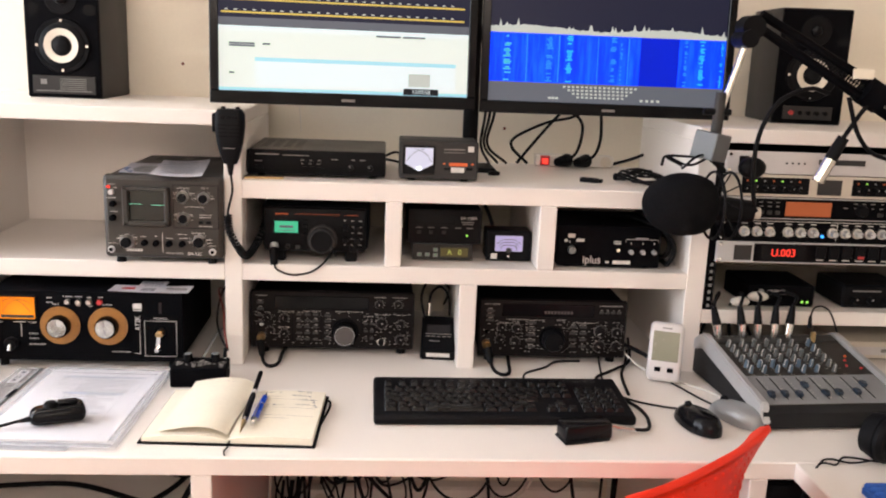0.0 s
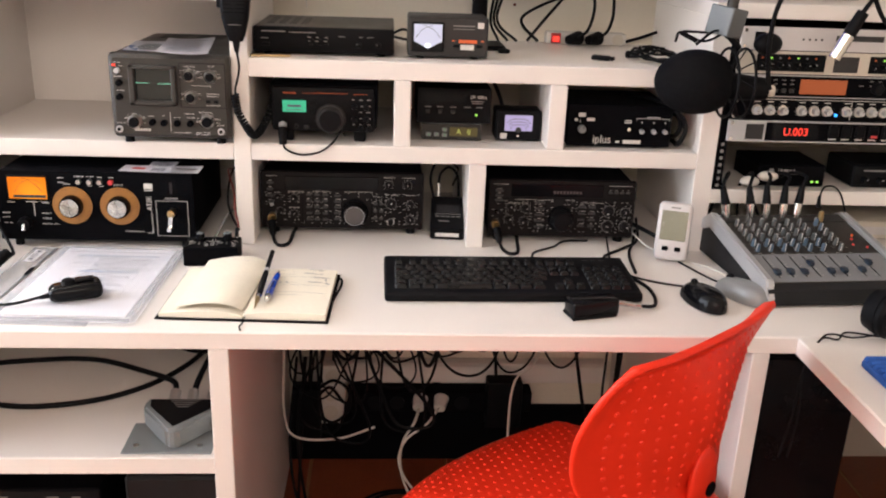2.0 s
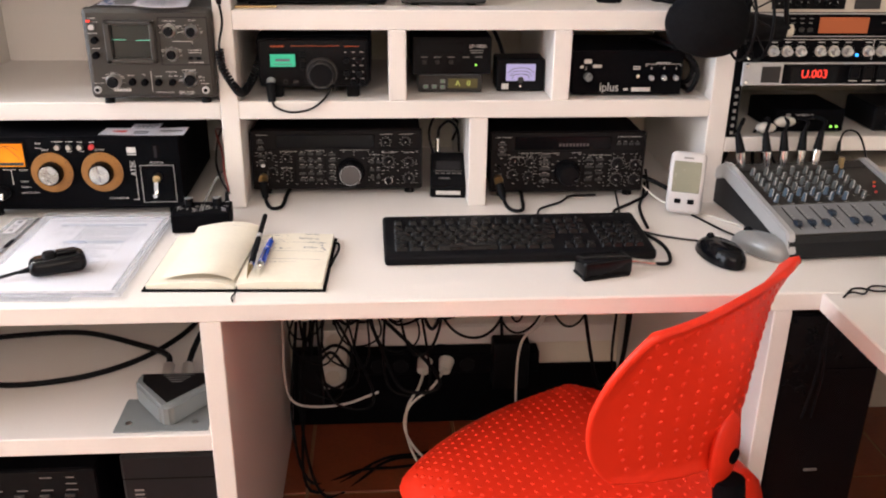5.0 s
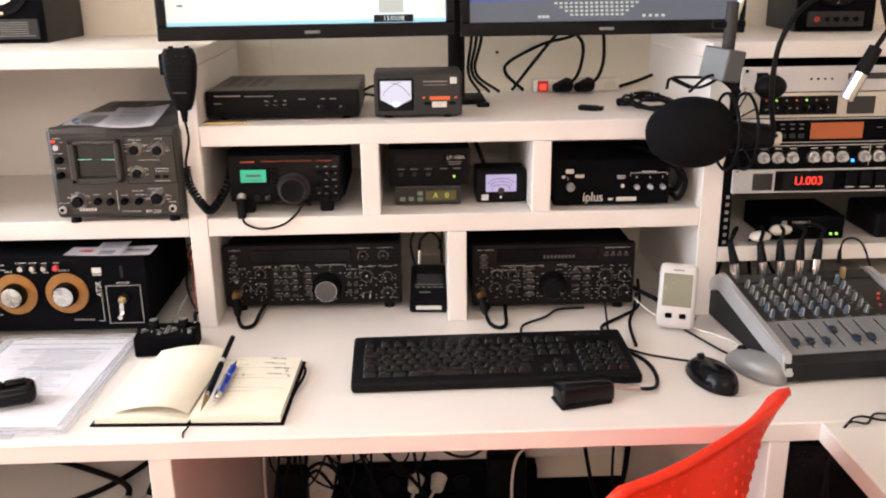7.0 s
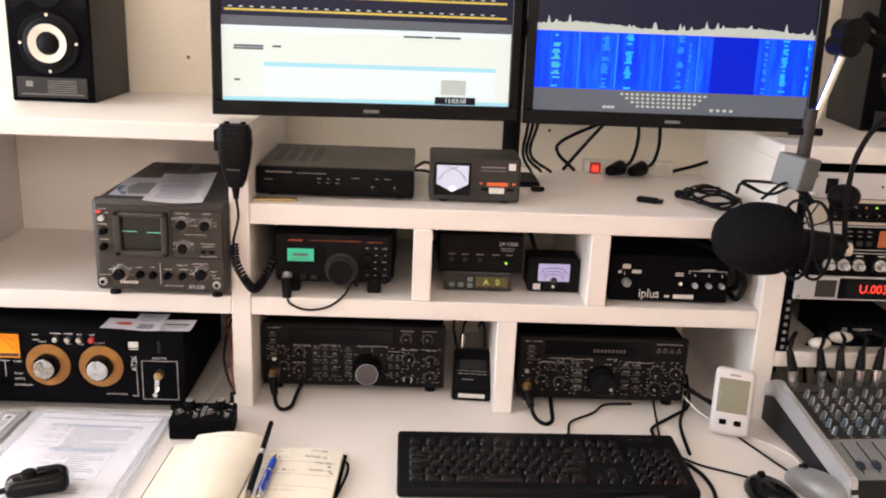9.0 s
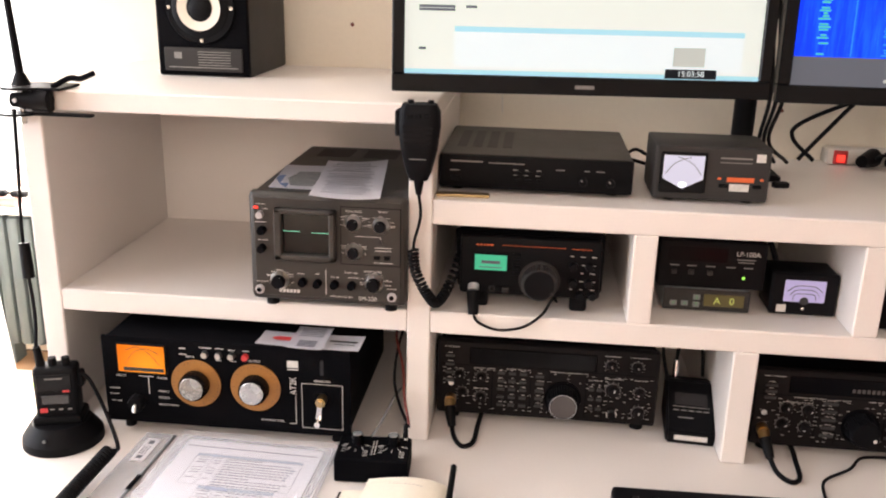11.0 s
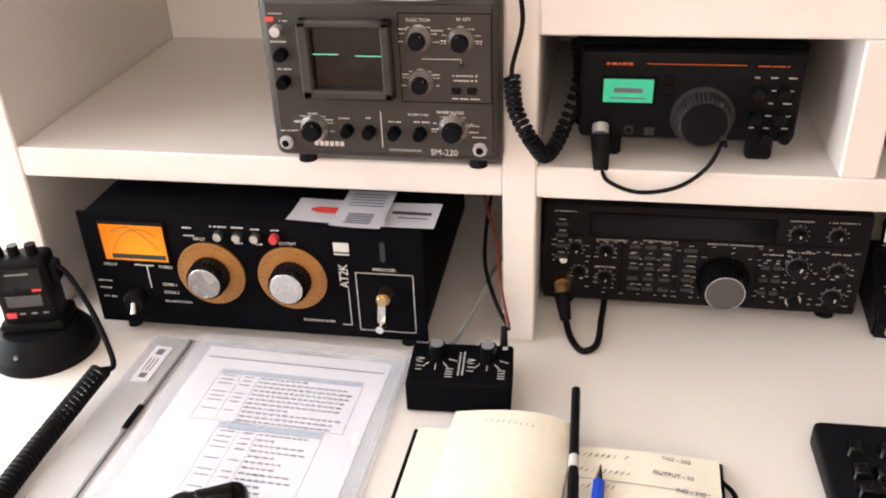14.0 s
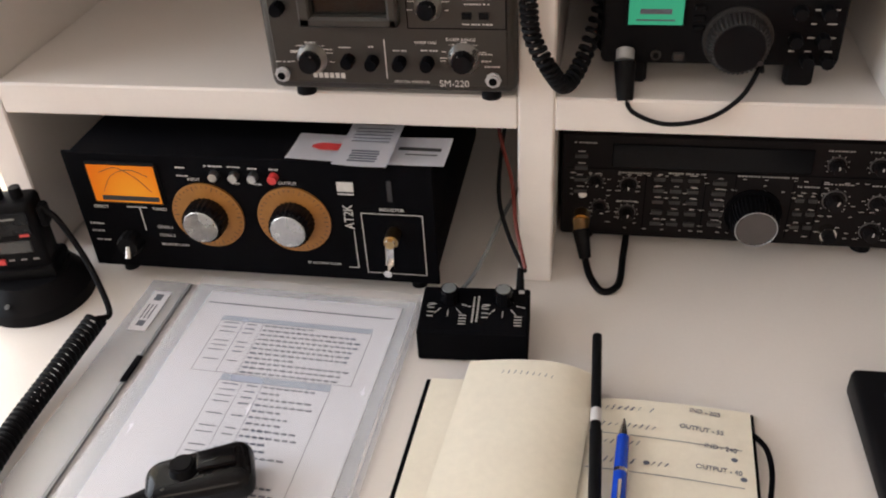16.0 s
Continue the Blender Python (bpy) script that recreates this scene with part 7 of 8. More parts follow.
t = thing("clear_folder", pose(-0.300, -0.212, DT + 0.0005, 0, 0, -2), "clear plastic folder with a label under the sheets", "folder")
part("cover", box(-0.118, 0.10, -0.178, 0.168, 0, 0.0012, b=0), FILM, t)
part("spine", box(-0.118, -0.075, -0.178, 0.168, 0.0013, 0.0025, b=0), FILM, t)
part("spine_edge", box(-0.076, -0.073, -0.176, 0.166, 0.0012, 0.0035, b=0), GREY, t)
part("spine_clip", box(-0.078, -0.071, 0.02, 0.055, 0.003, 0.0055, b=0.001), MATT, t)
lb = part("label", box(-0.107, -0.088, 0.09, 0.150, 0.0026, 0.0032, b=0), SHEET, t)
bm = flat(flat(bmesh.new(), -0.0975, 0.140, 0.008, 0.010, 0.0035), -0.0975, 0.100, 0.008, 0.008, 0.0035)
for k in range(3):
    flat(bm, -0.102 + 0.004 * k, 0.118, 0.0014, 0.022, 0.0035)
part("label_print", bm, INK, lb)

t = thing("document_sleeve", pose(-0.245, -0.208, DT + 0.004, 0, 0, -2.2), "printed tables in clear plastic sleeves on the desk", "documents")
part("paper_stack", box(-0.100, 0.100, -0.162, 0.148, 0.0, 0.0035, b=0.0005), SHEET, t)
bm = bmesh.new()
n = 10
g = [[bm.verts.new((-0.116 + 0.232 * i / n, -0.172 + 0.338 * j / n, 0.0046 + 0.0012 * math.sin(i * 1.3 + j * 0.9) + 0.0022 * (abs(2 * j / n - 1) ** 6))) for j in range(n + 1)] for i in range(n + 1)]
for i in range(n):
    for j in range(n):
        bm.faces.new((g[i][j], g[i + 1][j], g[i + 1][j + 1], g[i][j + 1]))
sl = part("sleeve", bm, FILM, t, "clear plastic sleeve")
sl.visible_shadow = False
bm, bb = bmesh.new(), bmesh.new()
rnd = random.Random(13)
zz = 0.0039
flat(bb, 0.0045, 0.1095, 0.152, 0.0065, zz), flat(bb, 0.012, 0.0310, 0.104, 0.0080, zz)
for x0, y0, w, d, rows, cols in ((0.0045, 0.0710, 0.152, 0.070, 11, (0.026, 0.046)), (0.012, -0.0335, 0.104, 0.121, 17, (0.025, 0.044))):
    for a in (-w / 2, w / 2):
        flat(bm, x0 + a, y0, 0.0006, d, zz)
    for a in cols:
        flat(bm, x0 - w / 2 + a - 0.002, y0, 0.0005, d, zz)
    flat(bm, x0, y0 - d / 2, w, 0.0006, zz), flat(bm, x0, y0 + d / 2, w, 0.0006, zz)
    for r in range(rows):
        y = y0 + d / 2 - d * (r + 0.5) / rows
        if rnd.random() < 0.6:
            flat(bm, x0 - w / 2 + 0.012, y, 0.015, 0.0015, zz), flat(bm, x0 - w / 2 + 0.033, y, 0.010, 0.0015, zz)
        x = x0 - w / 2 + cols[1]
        while x < x0 + w / 2 - 0.012:
            k = rnd.uniform(0.0035, 0.0065)
            flat(bm, x + k / 2, y, k, 0.0023, zz)
            x += k + 0.0016
            if rnd.random() < (0.02 if w > 0.12 else 0.12):
                break
flat(bm, 0.0, 0.130, 0.19, 0.002, zz)
part("table_print", bm, INK, t)
for k, (dx, dy, a) in enumerate(((0.003, -0.002, 0.5), (-0.004, -0.005, -0.7))):
    sh = part("sleeve", box(-0.114, 0.116, -0.176, 0.162, 0, 0.0004, b=0), FILM, t)
    sh.matrix_basis, sh.visible_shadow = pose(dx, dy, 0.0018 + 0.001 * k, 0, 0, a), False
for y in (-0.1735, -0.168):
    part("welded_seam", box(-0.114, 0.114, y, y + 0.0016, 0.0062, 0.0068, b=0), PEARL, t)
part("welded_seam", box(0.1135, 0.1155, -0.170, 0.165, 0.0062, 0.0068, b=0), PEARL, t)
part("heading_print", bb, BLUEINK, t)



def handheld():
    t = thing("handheld_radio", pose(-0.525, -0.070, DT, 0, 0, 14), "black handheld radio standing in its charger", "radio")
    bm = bmesh.new()
    for z0, z1, a, b in ((0, 0.012, 0.056, 0.055), (0.012, 0.034, 0.055, 0.040)):
        cy(bm, (0, 0, z0), (0, 0, 1), a, z1 - z0, r2=b, seg=36)
    part("charger", bm, BLACK, t, "round black charger base")
    part("charger_lamp", cyl((-0.012, -0.047, 0.022), (0, -1, 0.3), 0.0022, 0.004, seg=10), GREY, t)
    part("charger_cup", box(-0.034, 0.034, -0.022, 0.026, 0.030, 0.046, b=0.006, seg=2), BLACK, t)
    b = part("body", box(-0.029, 0.029, -0.017, 0.017, 0.040, 0.118, b=0.006, seg=3), BLACK, t)
    part("speaker_panel", box(-0.024, 0.024, -0.0185, -0.016, 0.084, 0.110, b=0.003), GLOSS, b)
    part("display", box(-0.019, 0.019, -0.0188, -0.016, 0.064, 0.078, b=0.001), SCREENGLASS, b)
    bm = bmesh.new()
    for i in range(4):
        quad(bm, -0.018 + 0.012 * i, 0.056, 0.006, 0.0022, -0.0176)
    quad(bm, 0, 0.104, 0.024, 0.002, -0.0190)
    part("print", bm, DIMMARK, b)
    part("red_mark", box(0.011, 0.020, -0.0192, -0.018, 0.083, 0.086, b=0), REDINK, b)
    part("red_key", box(-0.022, -0.012, -0.0192, -0.016, 0.052, 0.058, b=0), REDINK, b)
    part("green_key", cyl((-0.029, -0.006, 0.090), (-1, 0, 0), 0.003, 0.002, seg=10), GREENLED, b)
    for x in (-0.004, 0.014):
        part("top_knob", cyl((x, 0, 0.117), (0, 0, 1), 0.006, 0.012, r2=0.0055, seg=16), BLACK, b)
    part("side_plug", box(0.029, 0.037, -0.008, 0.008, 0.085, 0.108, b=0.002), BLACK, b)
    part("antenna_socket", cyl((-0.020, 0, 0.116), (-0.1, 0, 1), 0.0065, 0.030, r2=0.0048, seg=16), RUBBER, b)
    return t


handheld()
cable("antenna_lead", [(-0.548, -0.075, 0.895), (-0.556, -0.055, 0.94), (-0.572, -0.035, 1.015), (-0.575, -0.030, 1.06), (-0.570, -0.030, 1.13), (-0.566, -0.030, 1.20), (-0.566, -0.028, 1.222)], 0.0026, "thin black antenna lead hanging down the shelf side")
t = thing("lead_connector", pose(-0.567, -0.040, 0.985), "black lump of connectors on the antenna lead", "connector")
part("body", cyl((0, 0, 0), (-0.10, 0.12, 1), 0.0085, 0.050, r2=0.0075, seg=14), RUBBER, t)

t = thing("antenna_clamp", pose(-0.578, 0.0, DT + UP), "black metal bracket clamped on the shelf corner with a whip antenna", "antenna mount")
part("upper_jaw", cy(box(0.010, 0.072, -0.016, 0.042, 0.001, 0.0045, b=0.001), (0.012, 0.004, 0.0012), (0, 0, 1), 0.034, 0.0032, seg=32), BLACK, t)
part("boss", cy(cyl((0.020, -0.014, -0.013), (1, 0, 0), 0.0125, 0.036, seg=24), (0.004, -0.014, -0.013), (1, 0, 0), 0.010, 0.016, seg=20), BLACK, t)
part("boss_screw", cyl((0.014, -0.0265, -0.012), (0, -1, 0), 0.003, 0.002, seg=12), SILVER, t)
part("lever", box(0.030, 0.058, -0.020, -0.004, -0.029, 0.001, b=0.003), BLACK, t)
part("lower_jaw", cy(box(-0.005, 0.112, -0.014, -0.002, -0.034, -0.030, b=0.001), (0.004, -0.006, -0.034), (0, 0, 1), 0.026, 0.003, seg=28), BLACK, t)
part("hook", tube(bmesh.new(), [(0.060, -0.010, 0.006), (0.085, -0.010, 0.018), (0.100, -0.010, 0.018), (0.120, -0.010, 0.026)], 0.004, 8), MATT, t)
part("clamp_screw", cyl((0.012, -0.008, -0.046), (0, 0, 1), 0.005, 0.020, seg=12), CHROME, t)
part("antenna_base", cyl((0.012, -0.004, 0.006), (0, 0, 1), 0.013, 0.016, r2=0.006, seg=18), BLACK, t)
part("whip", cyl((0.012, -0.004, 0.020), (-0.06, 0, 1), 0.0055, 0.34, r2=0.0022, seg=12), BLACK, t)

t = thing("speaker_microphone", pose(-0.254, -0.304, DT + 0.010, 0, 0, 22), "black speaker microphone with a coiled cord on the sheets", "microphone")
bm = bmesh.new()
rb(bm, -0.036, 0.048, -0.024, 0.026, 0, 0.029, b=0.0125, seg=5)
for v in bm.verts:
    v.co.y *= 1 + (v.co.x * 8 if v.co.x < 0 else -v.co.x * v.co.x * 40)
    v.co.z *= 1 + min(0, v.co.x) * 5
part("body", bm, GLOSS, t)
part("talk_button", cy(cyl((-0.004, 0.002, 0.0265), (-0.05, 0, 1), 0.0115, 0.006, r2=0.0095, seg=28), (-0.004, 0.002, 0.0325), (-0.05, 0, 1), 0.0075, 0.0012, seg=24), BLACK, t)
part("ridge", box(0.006, 0.036, -0.006, 0.012, 0.0285, 0.0330, b=0.002, seg=2), GLOSS, t)
for y in (-0.012, 0.012):
    part("screw", cyl((-0.020, y, 0.0240), (-0.1, 0, 1), 0.0018, 0.0014, seg=10), DARKGREY, t)
part("cord_boot", cyl((-0.032, 0, 0.010), (-1, -0.05, -0.1), 0.0055, 0.018, r2=0.003, seg=12), RUBBER, t)
q = t.matrix_world.inverted()
pts = [(-0.3005, -0.3230, 0.7685), (-0.337, -0.336, 0.763), (-0.391, -0.340, 0.760), (-0.430, -0.338, 0.764)]
part("cord", tube(bmesh.new(), [q @ Vector(p) for p in pts], 0.0026), RUBBER, t)
pts = [(-0.430, -0.338, 0.764), (-0.436, -0.27, 0.762), (-0.434, -0.20, 0.764), (-0.426, -0.128, 0.772)]
part("coiled_cord", coil(bmesh.new(), [q @ Vector(p) for p in pts], 0.0082, 0.0026, 36), RUBBER, t)
pts = [(-0.426, -0.128, 0.772), (-0.424, -0.108, 0.766), (-0.452, -0.078, 0.800), (-0.476, -0.066, 0.840), (-0.490, -0.065, 0.856)]
part("straight_cord", tube(bmesh.new(), [q @ Vector(p) for p in pts], 0.0030), RUBBER, t)

t = thing("antenna_switch", pose(-0.064, -0.092, DT, 0, 0, 3), "small black switch box with two knobs and white print", "switch box")
part("case", box(-0.050, 0.050, -0.033, 0.033, 0.001, 0.036, b=0.002), MATT, t)
feet(t, 0.10, 0.033, 0.002, 0.004, -0.02)
for x in (-0.024, 0.026):
    k = part("knob", cyl((x, 0.012, 0.036), (0, 0, 1), 0.0095, 0.014, r2=0.0082, seg=20), GLOSS, t)
    part("knob_cap", cyl((x, 0.012, 0.050), (0, 0, 1), 0.0066, 0.001, seg=20), GREY, k)
bm = bmesh.new()
for x in (-0.024, 0.026):
    for i in range(5):
        a = radians(200 + 35 * i)
        bmesh.ops.create_cube(bm, size=1, matrix=Matrix.Translation((x + 0.017 * math.cos(a), 0.010 + 0.017 * math.sin(a), 0.0364)) @ Euler((0, 0, a)).to_matrix().to_4x4() @ Matrix.Diagonal((0.009, 0.0006, 0.0004, 1)))
    for i in range(4):
        flat(bm, x + 0.014, -0.010 - 0.004 * i, 0.007, 0.0012, 0.0366)
        flat(bm, x - 0.016, -0.012 + 0.006 * i, 0.006, 0.0012, 0.0366)
for i in range(2):
    for k in range(9):
        flat(bm, -0.001 + 0.004 * i, -0.018 + 0.0042 * k + 0.001 * i, 0.0016, 0.0030, 0.0366)
flat(bm, 0.042, 0.026, 0.005, 0.005, 0.0366)
part("panel_print", bm, MARK, t, smooth=False)
part("plug", cyl((0.040, 0.033, 0.018), (0, 0.4, 1), 0.005, 0.034, r2=0.003, seg=14), RUBBER, t)
cable("red_black_leads", [(-0.022, -0.045, DT + 0.050), (-0.034, -0.010, DT + 0.075), (-0.042, 0.03, DT + 0.10), (-0.060, 0.08, DT + 0.13), (-0.070, 0.2, DT + 0.10)], 0.0020, "dark red lead rising beside the tuner", BROWNWIRE)
cable("red_black_leads", [(-0.022, -0.043, DT + 0.045), (-0.042, -0.005, DT + 0.060), (-0.055, 0.03, DT + 0.085), (-0.056, 0.09, DT + 0.12), (-0.055, 0.2, DT + 0.12)], 0.0022, "black lead rising beside the tuner")
cable("tuner_earth", [(-0.100, -0.055, DT + 0.006), (-0.075, -0.020, DT + 0.02), (-0.050, 0.03, DT + 0.06), (-0.045, 0.15, DT + 0.02)], 0.0022, "grey lead behind the small switch box", GREY)

# ---- storage bay under the desk ----
SZ = 0.520
t = thing("coax_switch", pose(-0.092, -0.330, SZ), "grey three-cornered coaxial switch on a flat plate", "coax switch")
part("plate", box(-0.080, 0.068, -0.066, 0.030, 0, 0.003, b=0.002), GREY, t)
bm = bmesh.new()
pr = ((-0.062, 0.052), (0.072, 0.052), (0.072, 0.020), (0.012, -0.055), (-0.006, -0.055), (-0.062, 0.020))
a = [bm.verts.new((x, y, 0.003)) for x, y in pr]
b = [bm.verts.new((x, y, 0.040)) for x, y in pr]
bm.faces.new(a[::-1]), bm.faces.new(b)
for i in range(6):
    bm.faces.new((a[i], a[(i + 1) % 6], b[(i + 1) % 6], b[i]))
bmesh.ops.recalc_face_normals(bm, faces=bm.faces)
bmesh.ops.bevel(bm, geom=bm.edges[:], offset=0.005, segments=3, affect="EDGES")
part("body", bm, GREY, t)
bm = bmesh.new()
bm.faces.new([bm.verts.new((x, y, 0.0406)) for x, y in ((-0.054, 0.046), (-0.050, 0.022), (0.003, -0.044), (0.064, 0.024), (0.064, 0.046))])
tp = part("top_label", bm, GLOSS, t)
bm = bmesh.new()
for i in range(4):
    flat(bm, 0.006, 0.040 - 0.007 * i, 0.05 - 0.01 * i, 0.0022, 0.0412)
part("label_print", bm, DIMMARK, tp)
for x in (-0.060, 0.045):
    part("plate_screw", cyl((x, -0.045, 0.003), (0, 0, 1), 0.005, 0.002, seg=14), CHROME, t)
for x in (-0.020, 0.012, 0.046):
    c = part("connector", cyl((x, 0.050, 0.022), (0, 0.85, 0.35), 0.0095, 0.036, seg=18), ALU, t)
    part("coax", tube(bmesh.new(), [(x, 0.080, 0.034), (x + 0.006, 0.11, 0.052), (x + 0.020, 0.18, 0.075), (x + 0.018, 0.30, 0.075), (x + 0.01, 0.45, 0.06)] if x > 0 else [(x, 0.080, 0.034), (x - 0.015, 0.13, 0.030), (x - 0.08, 0.20, 0.012), (x - 0.20, 0.265, 0.0055), (x - 0.32, 0.26, 0.0055), (x - 0.43, 0.235, 0.0055)], 0.0052, 10), RUBBER, c)
cable("coax_loop", [(-0.09, 0.06, 0.60), (-0.095, -0.03, 0.545), (-0.15, -0.13, 0.527), (-0.24, -0.215, 0.5255), (-0.36, -0.25, 0.5255), (-0.46, -0.235, 0.5255), (-0.535, -0.20, 0.5255)], 0.0052, "thick black coaxial cable looped in the storage bay")
cable("coax_loop", [(-0.20, 0.02, 0.535), (-0.14, -0.02, 0.527), (-0.08, -0.02, 0.527), (-0.025, 0.02, 0.54)], 0.0052, "thick black coaxial cable looped in the storage bay")
cable("thin_wire_loop", [(-0.545, -0.25, 0.525), (-0.50, -0.26, 0.545), (-0.455, -0.24, 0.570), (-0.47, -0.23, 0.555), (-0.52, -0.25, 0.530), (-0.54, -0.28, 0.545)], 0.0014, "thin dark red wire in the storage bay", BROWNWIRE)

t = thing("power_supply", pose(-0.385, -0.330, 0), "black bench power supply with lit yellow-green digits", "power supply")
part("case", box(-0.155, 0.150, 0.004, 0.34, 0.225, 0.405, b=0.004), MATT, t)
part("front_panel", box(-0.155, 0.150, 0, 0.006, 0.226, 0.404, b=0.002), BLACK, t)
part("display", box(-0.12, 0.045, -0.002, 0.001, 0.300, 0.346, b=0), GLOSS, t)
words(t, "digits", "153.007", 0.019, front(-0.030, 0.317, -0.0026), YELLOWLED)
for x in (0.075, 0.110):
    knob(t, x, 0.325, 0.009, 0.014, BLACK, pointer=MARK)
bm = scatter(bmesh.new(), -0.12, 0.13, 0.360, 0.398, 6, 3, 0.022, 0.0024, 31, 0.8)
for k in range(6):
    part("button", box(-0.115 + 0.042 * k, -0.098 + 0.042 * k, -0.004, 0.001, 0.351, 0.358, b=0.001), KEYGREY, t)
part("panel_print", bm, DIMMARK, t)
part("support", box(-0.15, 0.145, 0.02, 0.32, 0.0, 0.2245, b=0.002), MATT, t)
t = thing("equipment_box", pose(-0.105, -0.345, 0), "plain dark grey equipment box on the floor", "box")
part("case", box(-0.082, 0.086, 0, 0.36, 0.006, 0.440, b=0.005), CASEBLACK, t)
part("seam", quad(bmesh.new(), 0.002, 0.395, 0.164, 0.002), MATT, t)
bm = bmesh.new()
for k in range(3):
    quad(bm, -0.055, 0.372 - 0.009 * k, 0.016, 0.004)
part("print", bm, DIMMARK, t)
feet(t, 0.16, 0.36, 0.007)
for k in range(4):
    cable("bay_lead", [(-0.215, -0.05 + 0.03 * k, 0.47), (-0.20 - 0.012 * k, -0.10, 0.40), (-0.21 + 0.01 * k, -0.12, 0.32), (-0.195, -0.13 + 0.02 * k, 0.20), (-0.205, -0.1, 0.01)], 0.0034, "black lead hanging between the two boxes", group="bay leads")

# ---- cables in the knee space ----
t = thing("cable_trunking", pose(0.44, WALL - 0.045, 0.247), "white plastic cable trunking along the wall", "trunking")
part("channel", box(-0.40, 0.40, 0.006, 0.044, 0, 0.055, b=0.003), LAMINATE, t)
part("lid", box(-0.40, 0.40, 0, 0.0056, 0.003, 0.052, b=0.002), LAMINATE, t)
t = thing("socket_row", pose(0.40, 0.31, 0.190), "black multi-socket strip hung with plugs", "power strip")
part("body", box(-0.23, 0.24, 0, 0.05, 0, 0.058, b=0.004), MATT, t)
for i in range(5):
    part("socket", cyl((-0.16 + 0.055 * i, 0.001, 0.026), (0, -1, 0), 0.019, 0.003, seg=24), BLACK, t)
part("bracket", box(-0.01, 0.01, 0.0505, 0.089, 0.01, 0.04), BLACK, t)
for x in (-0.045, 0.008):
    p = thing("white_plug", pose(0.40 + x, 0.306, 0.232), "white mains plug with its flex", "plug", "white plugs")
    part("body", cyl((0, 0, 0), (-0.2, -0.9, -0.3), 0.019, 0.034, r2=0.014, seg=20), WHITECABLE, p)
    sw = 0.6 if x < 0 else 1.25
    part("flex", tube(bmesh.new(), [(sw * a, b, c) for a, b, c in ((-0.007, -0.03, -0.010), (-0.03, -0.07, -0.03), (-0.075, -0.09, -0.07), (-0.085, -0.10, -0.13), (-0.055, -0.12, -0.19), (0.0, -0.15, -0.226), (0.11, -0.20, -0.228))], 0.0033), WHITECABLE, p)
t = thing("mains_adapter", pose(0.125, 0.30, 0.160, 0, 4, 6), "white multi-way adapter hanging among the leads", "adapter")
part("body", box(-0.034, 0.034, 0, 0.040, 0, 0.165, b=0.006, seg=2), WHITECABLE, t)
for z in (0.035, 0.085, 0.135):
    part("socket", cyl((0, 0.001, z), (0, -1, 0), 0.019, 0.002, seg=24), BEIGE, t)
part("wound_cord", tube(bmesh.new(), [(-0.045, -0.012, 0.10), (0.0, -0.020, 0.135), (0.042, -0.012, 0.10), (0.040, -0.010, 0.04), (0.0, -0.016, 0.015), (-0.040, -0.012, 0.06), (-0.01, -0.018, 0.115), (0.030, -0.014, 0.07)], 0.004), RUBBER, t)
part("hanger", sweep(bmesh.new(), [Vector((0, 0.03, 0.16)), Vector((0.0, 0.06, 0.30)), Vector((0.0, 0.08, 0.558))], 0.004), RUBBER, t)
t = thing("black_adapter", pose(0.565, 0.28, 0.16), "black power adapter hanging under the desk", "adapter")
part("body", box(-0.045, 0.045, 0, 0.05, 0, 0.13, b=0.006, seg=2), BLACK, t)
part("lead", sweep(bmesh.new(), [Vector((-0.02, 0.03, 0.12)), Vector((-0.03, 0.06, 0.3)), Vector((-0.03, 0.06, 0.559))], 0.004), RUBBER, t)
t = thing("adapter_block", pose(0.075, 0.26, 0.13), "black power brick hanging among the leads", "adapter")
part("body", box(-0.040, 0.030, 0, 0.05, 0, 0.15, b=0.006, seg=2), BLACK, t)
part("lead", sweep(bmesh.new(), [Vector((0, 0.03, 0.14)), Vector((0.01, 0.05, 0.3)), Vector((0.01, 0.05, 0.589))], 0.004), RUBBER, t)
rnd = random.Random(17)
for k in range(26):
    x = 0.05 + 0.72 * (k / 26) + rnd.uniform(-0.03, 0.03)
    y = rnd.uniform(0.18, 0.36)
    x1 = min(max(x + rnd.choice((-1, 1)) * rnd.uniform(0.08, 0.30), 0.04), 0.83)
    zl = rnd.uniform(0.24, 0.56)
    ym = y - rnd.uniform(0.0, 0.10)
    cable("hanging_cable", [(x, y, 0.716), (x + 0.04 * rnd.uniform(-1, 1), y - 0.01, 0.63), (0.7 * x + 0.3 * x1, ym, zl + 0.04), (0.4 * x + 0.6 * x1, ym, zl), (0.15 * x + 0.85 * x1, ym + 0.01, zl + 0.09), (x1, y, 0.716)], rnd.choice((0.0026, 0.0032, 0.0042)), "black cable drooping under the desk", group="hanging cables")
for k in range(20):
    x, y = rnd.uniform(0.04, 0.26), rnd.uniform(0.16, 0.34)
    x1, zl = rnd.uniform(0.03, 0.34), rnd.uniform(0.20, 0.60)
    cable("tangled_cable", [(x, y, 0.716), (x + rnd.uniform(-0.02, 0.05), y - 0.02, 0.64), (min(x1 + 0.06, 0.40), y - rnd.uniform(0.0, 0.08), zl + 0.03), (x1, y - 0.05, zl - 0.02), (max(x1 - 0.05, 0.025), y - 0.03, zl + 0.05), (0.5 * (x + x1), y, 0.60), (x1, y + 0.02, 0.716)], rnd.choice((0.0024, 0.0032, 0.0044)), "black cable tangled under the desk", group="tangled cables")
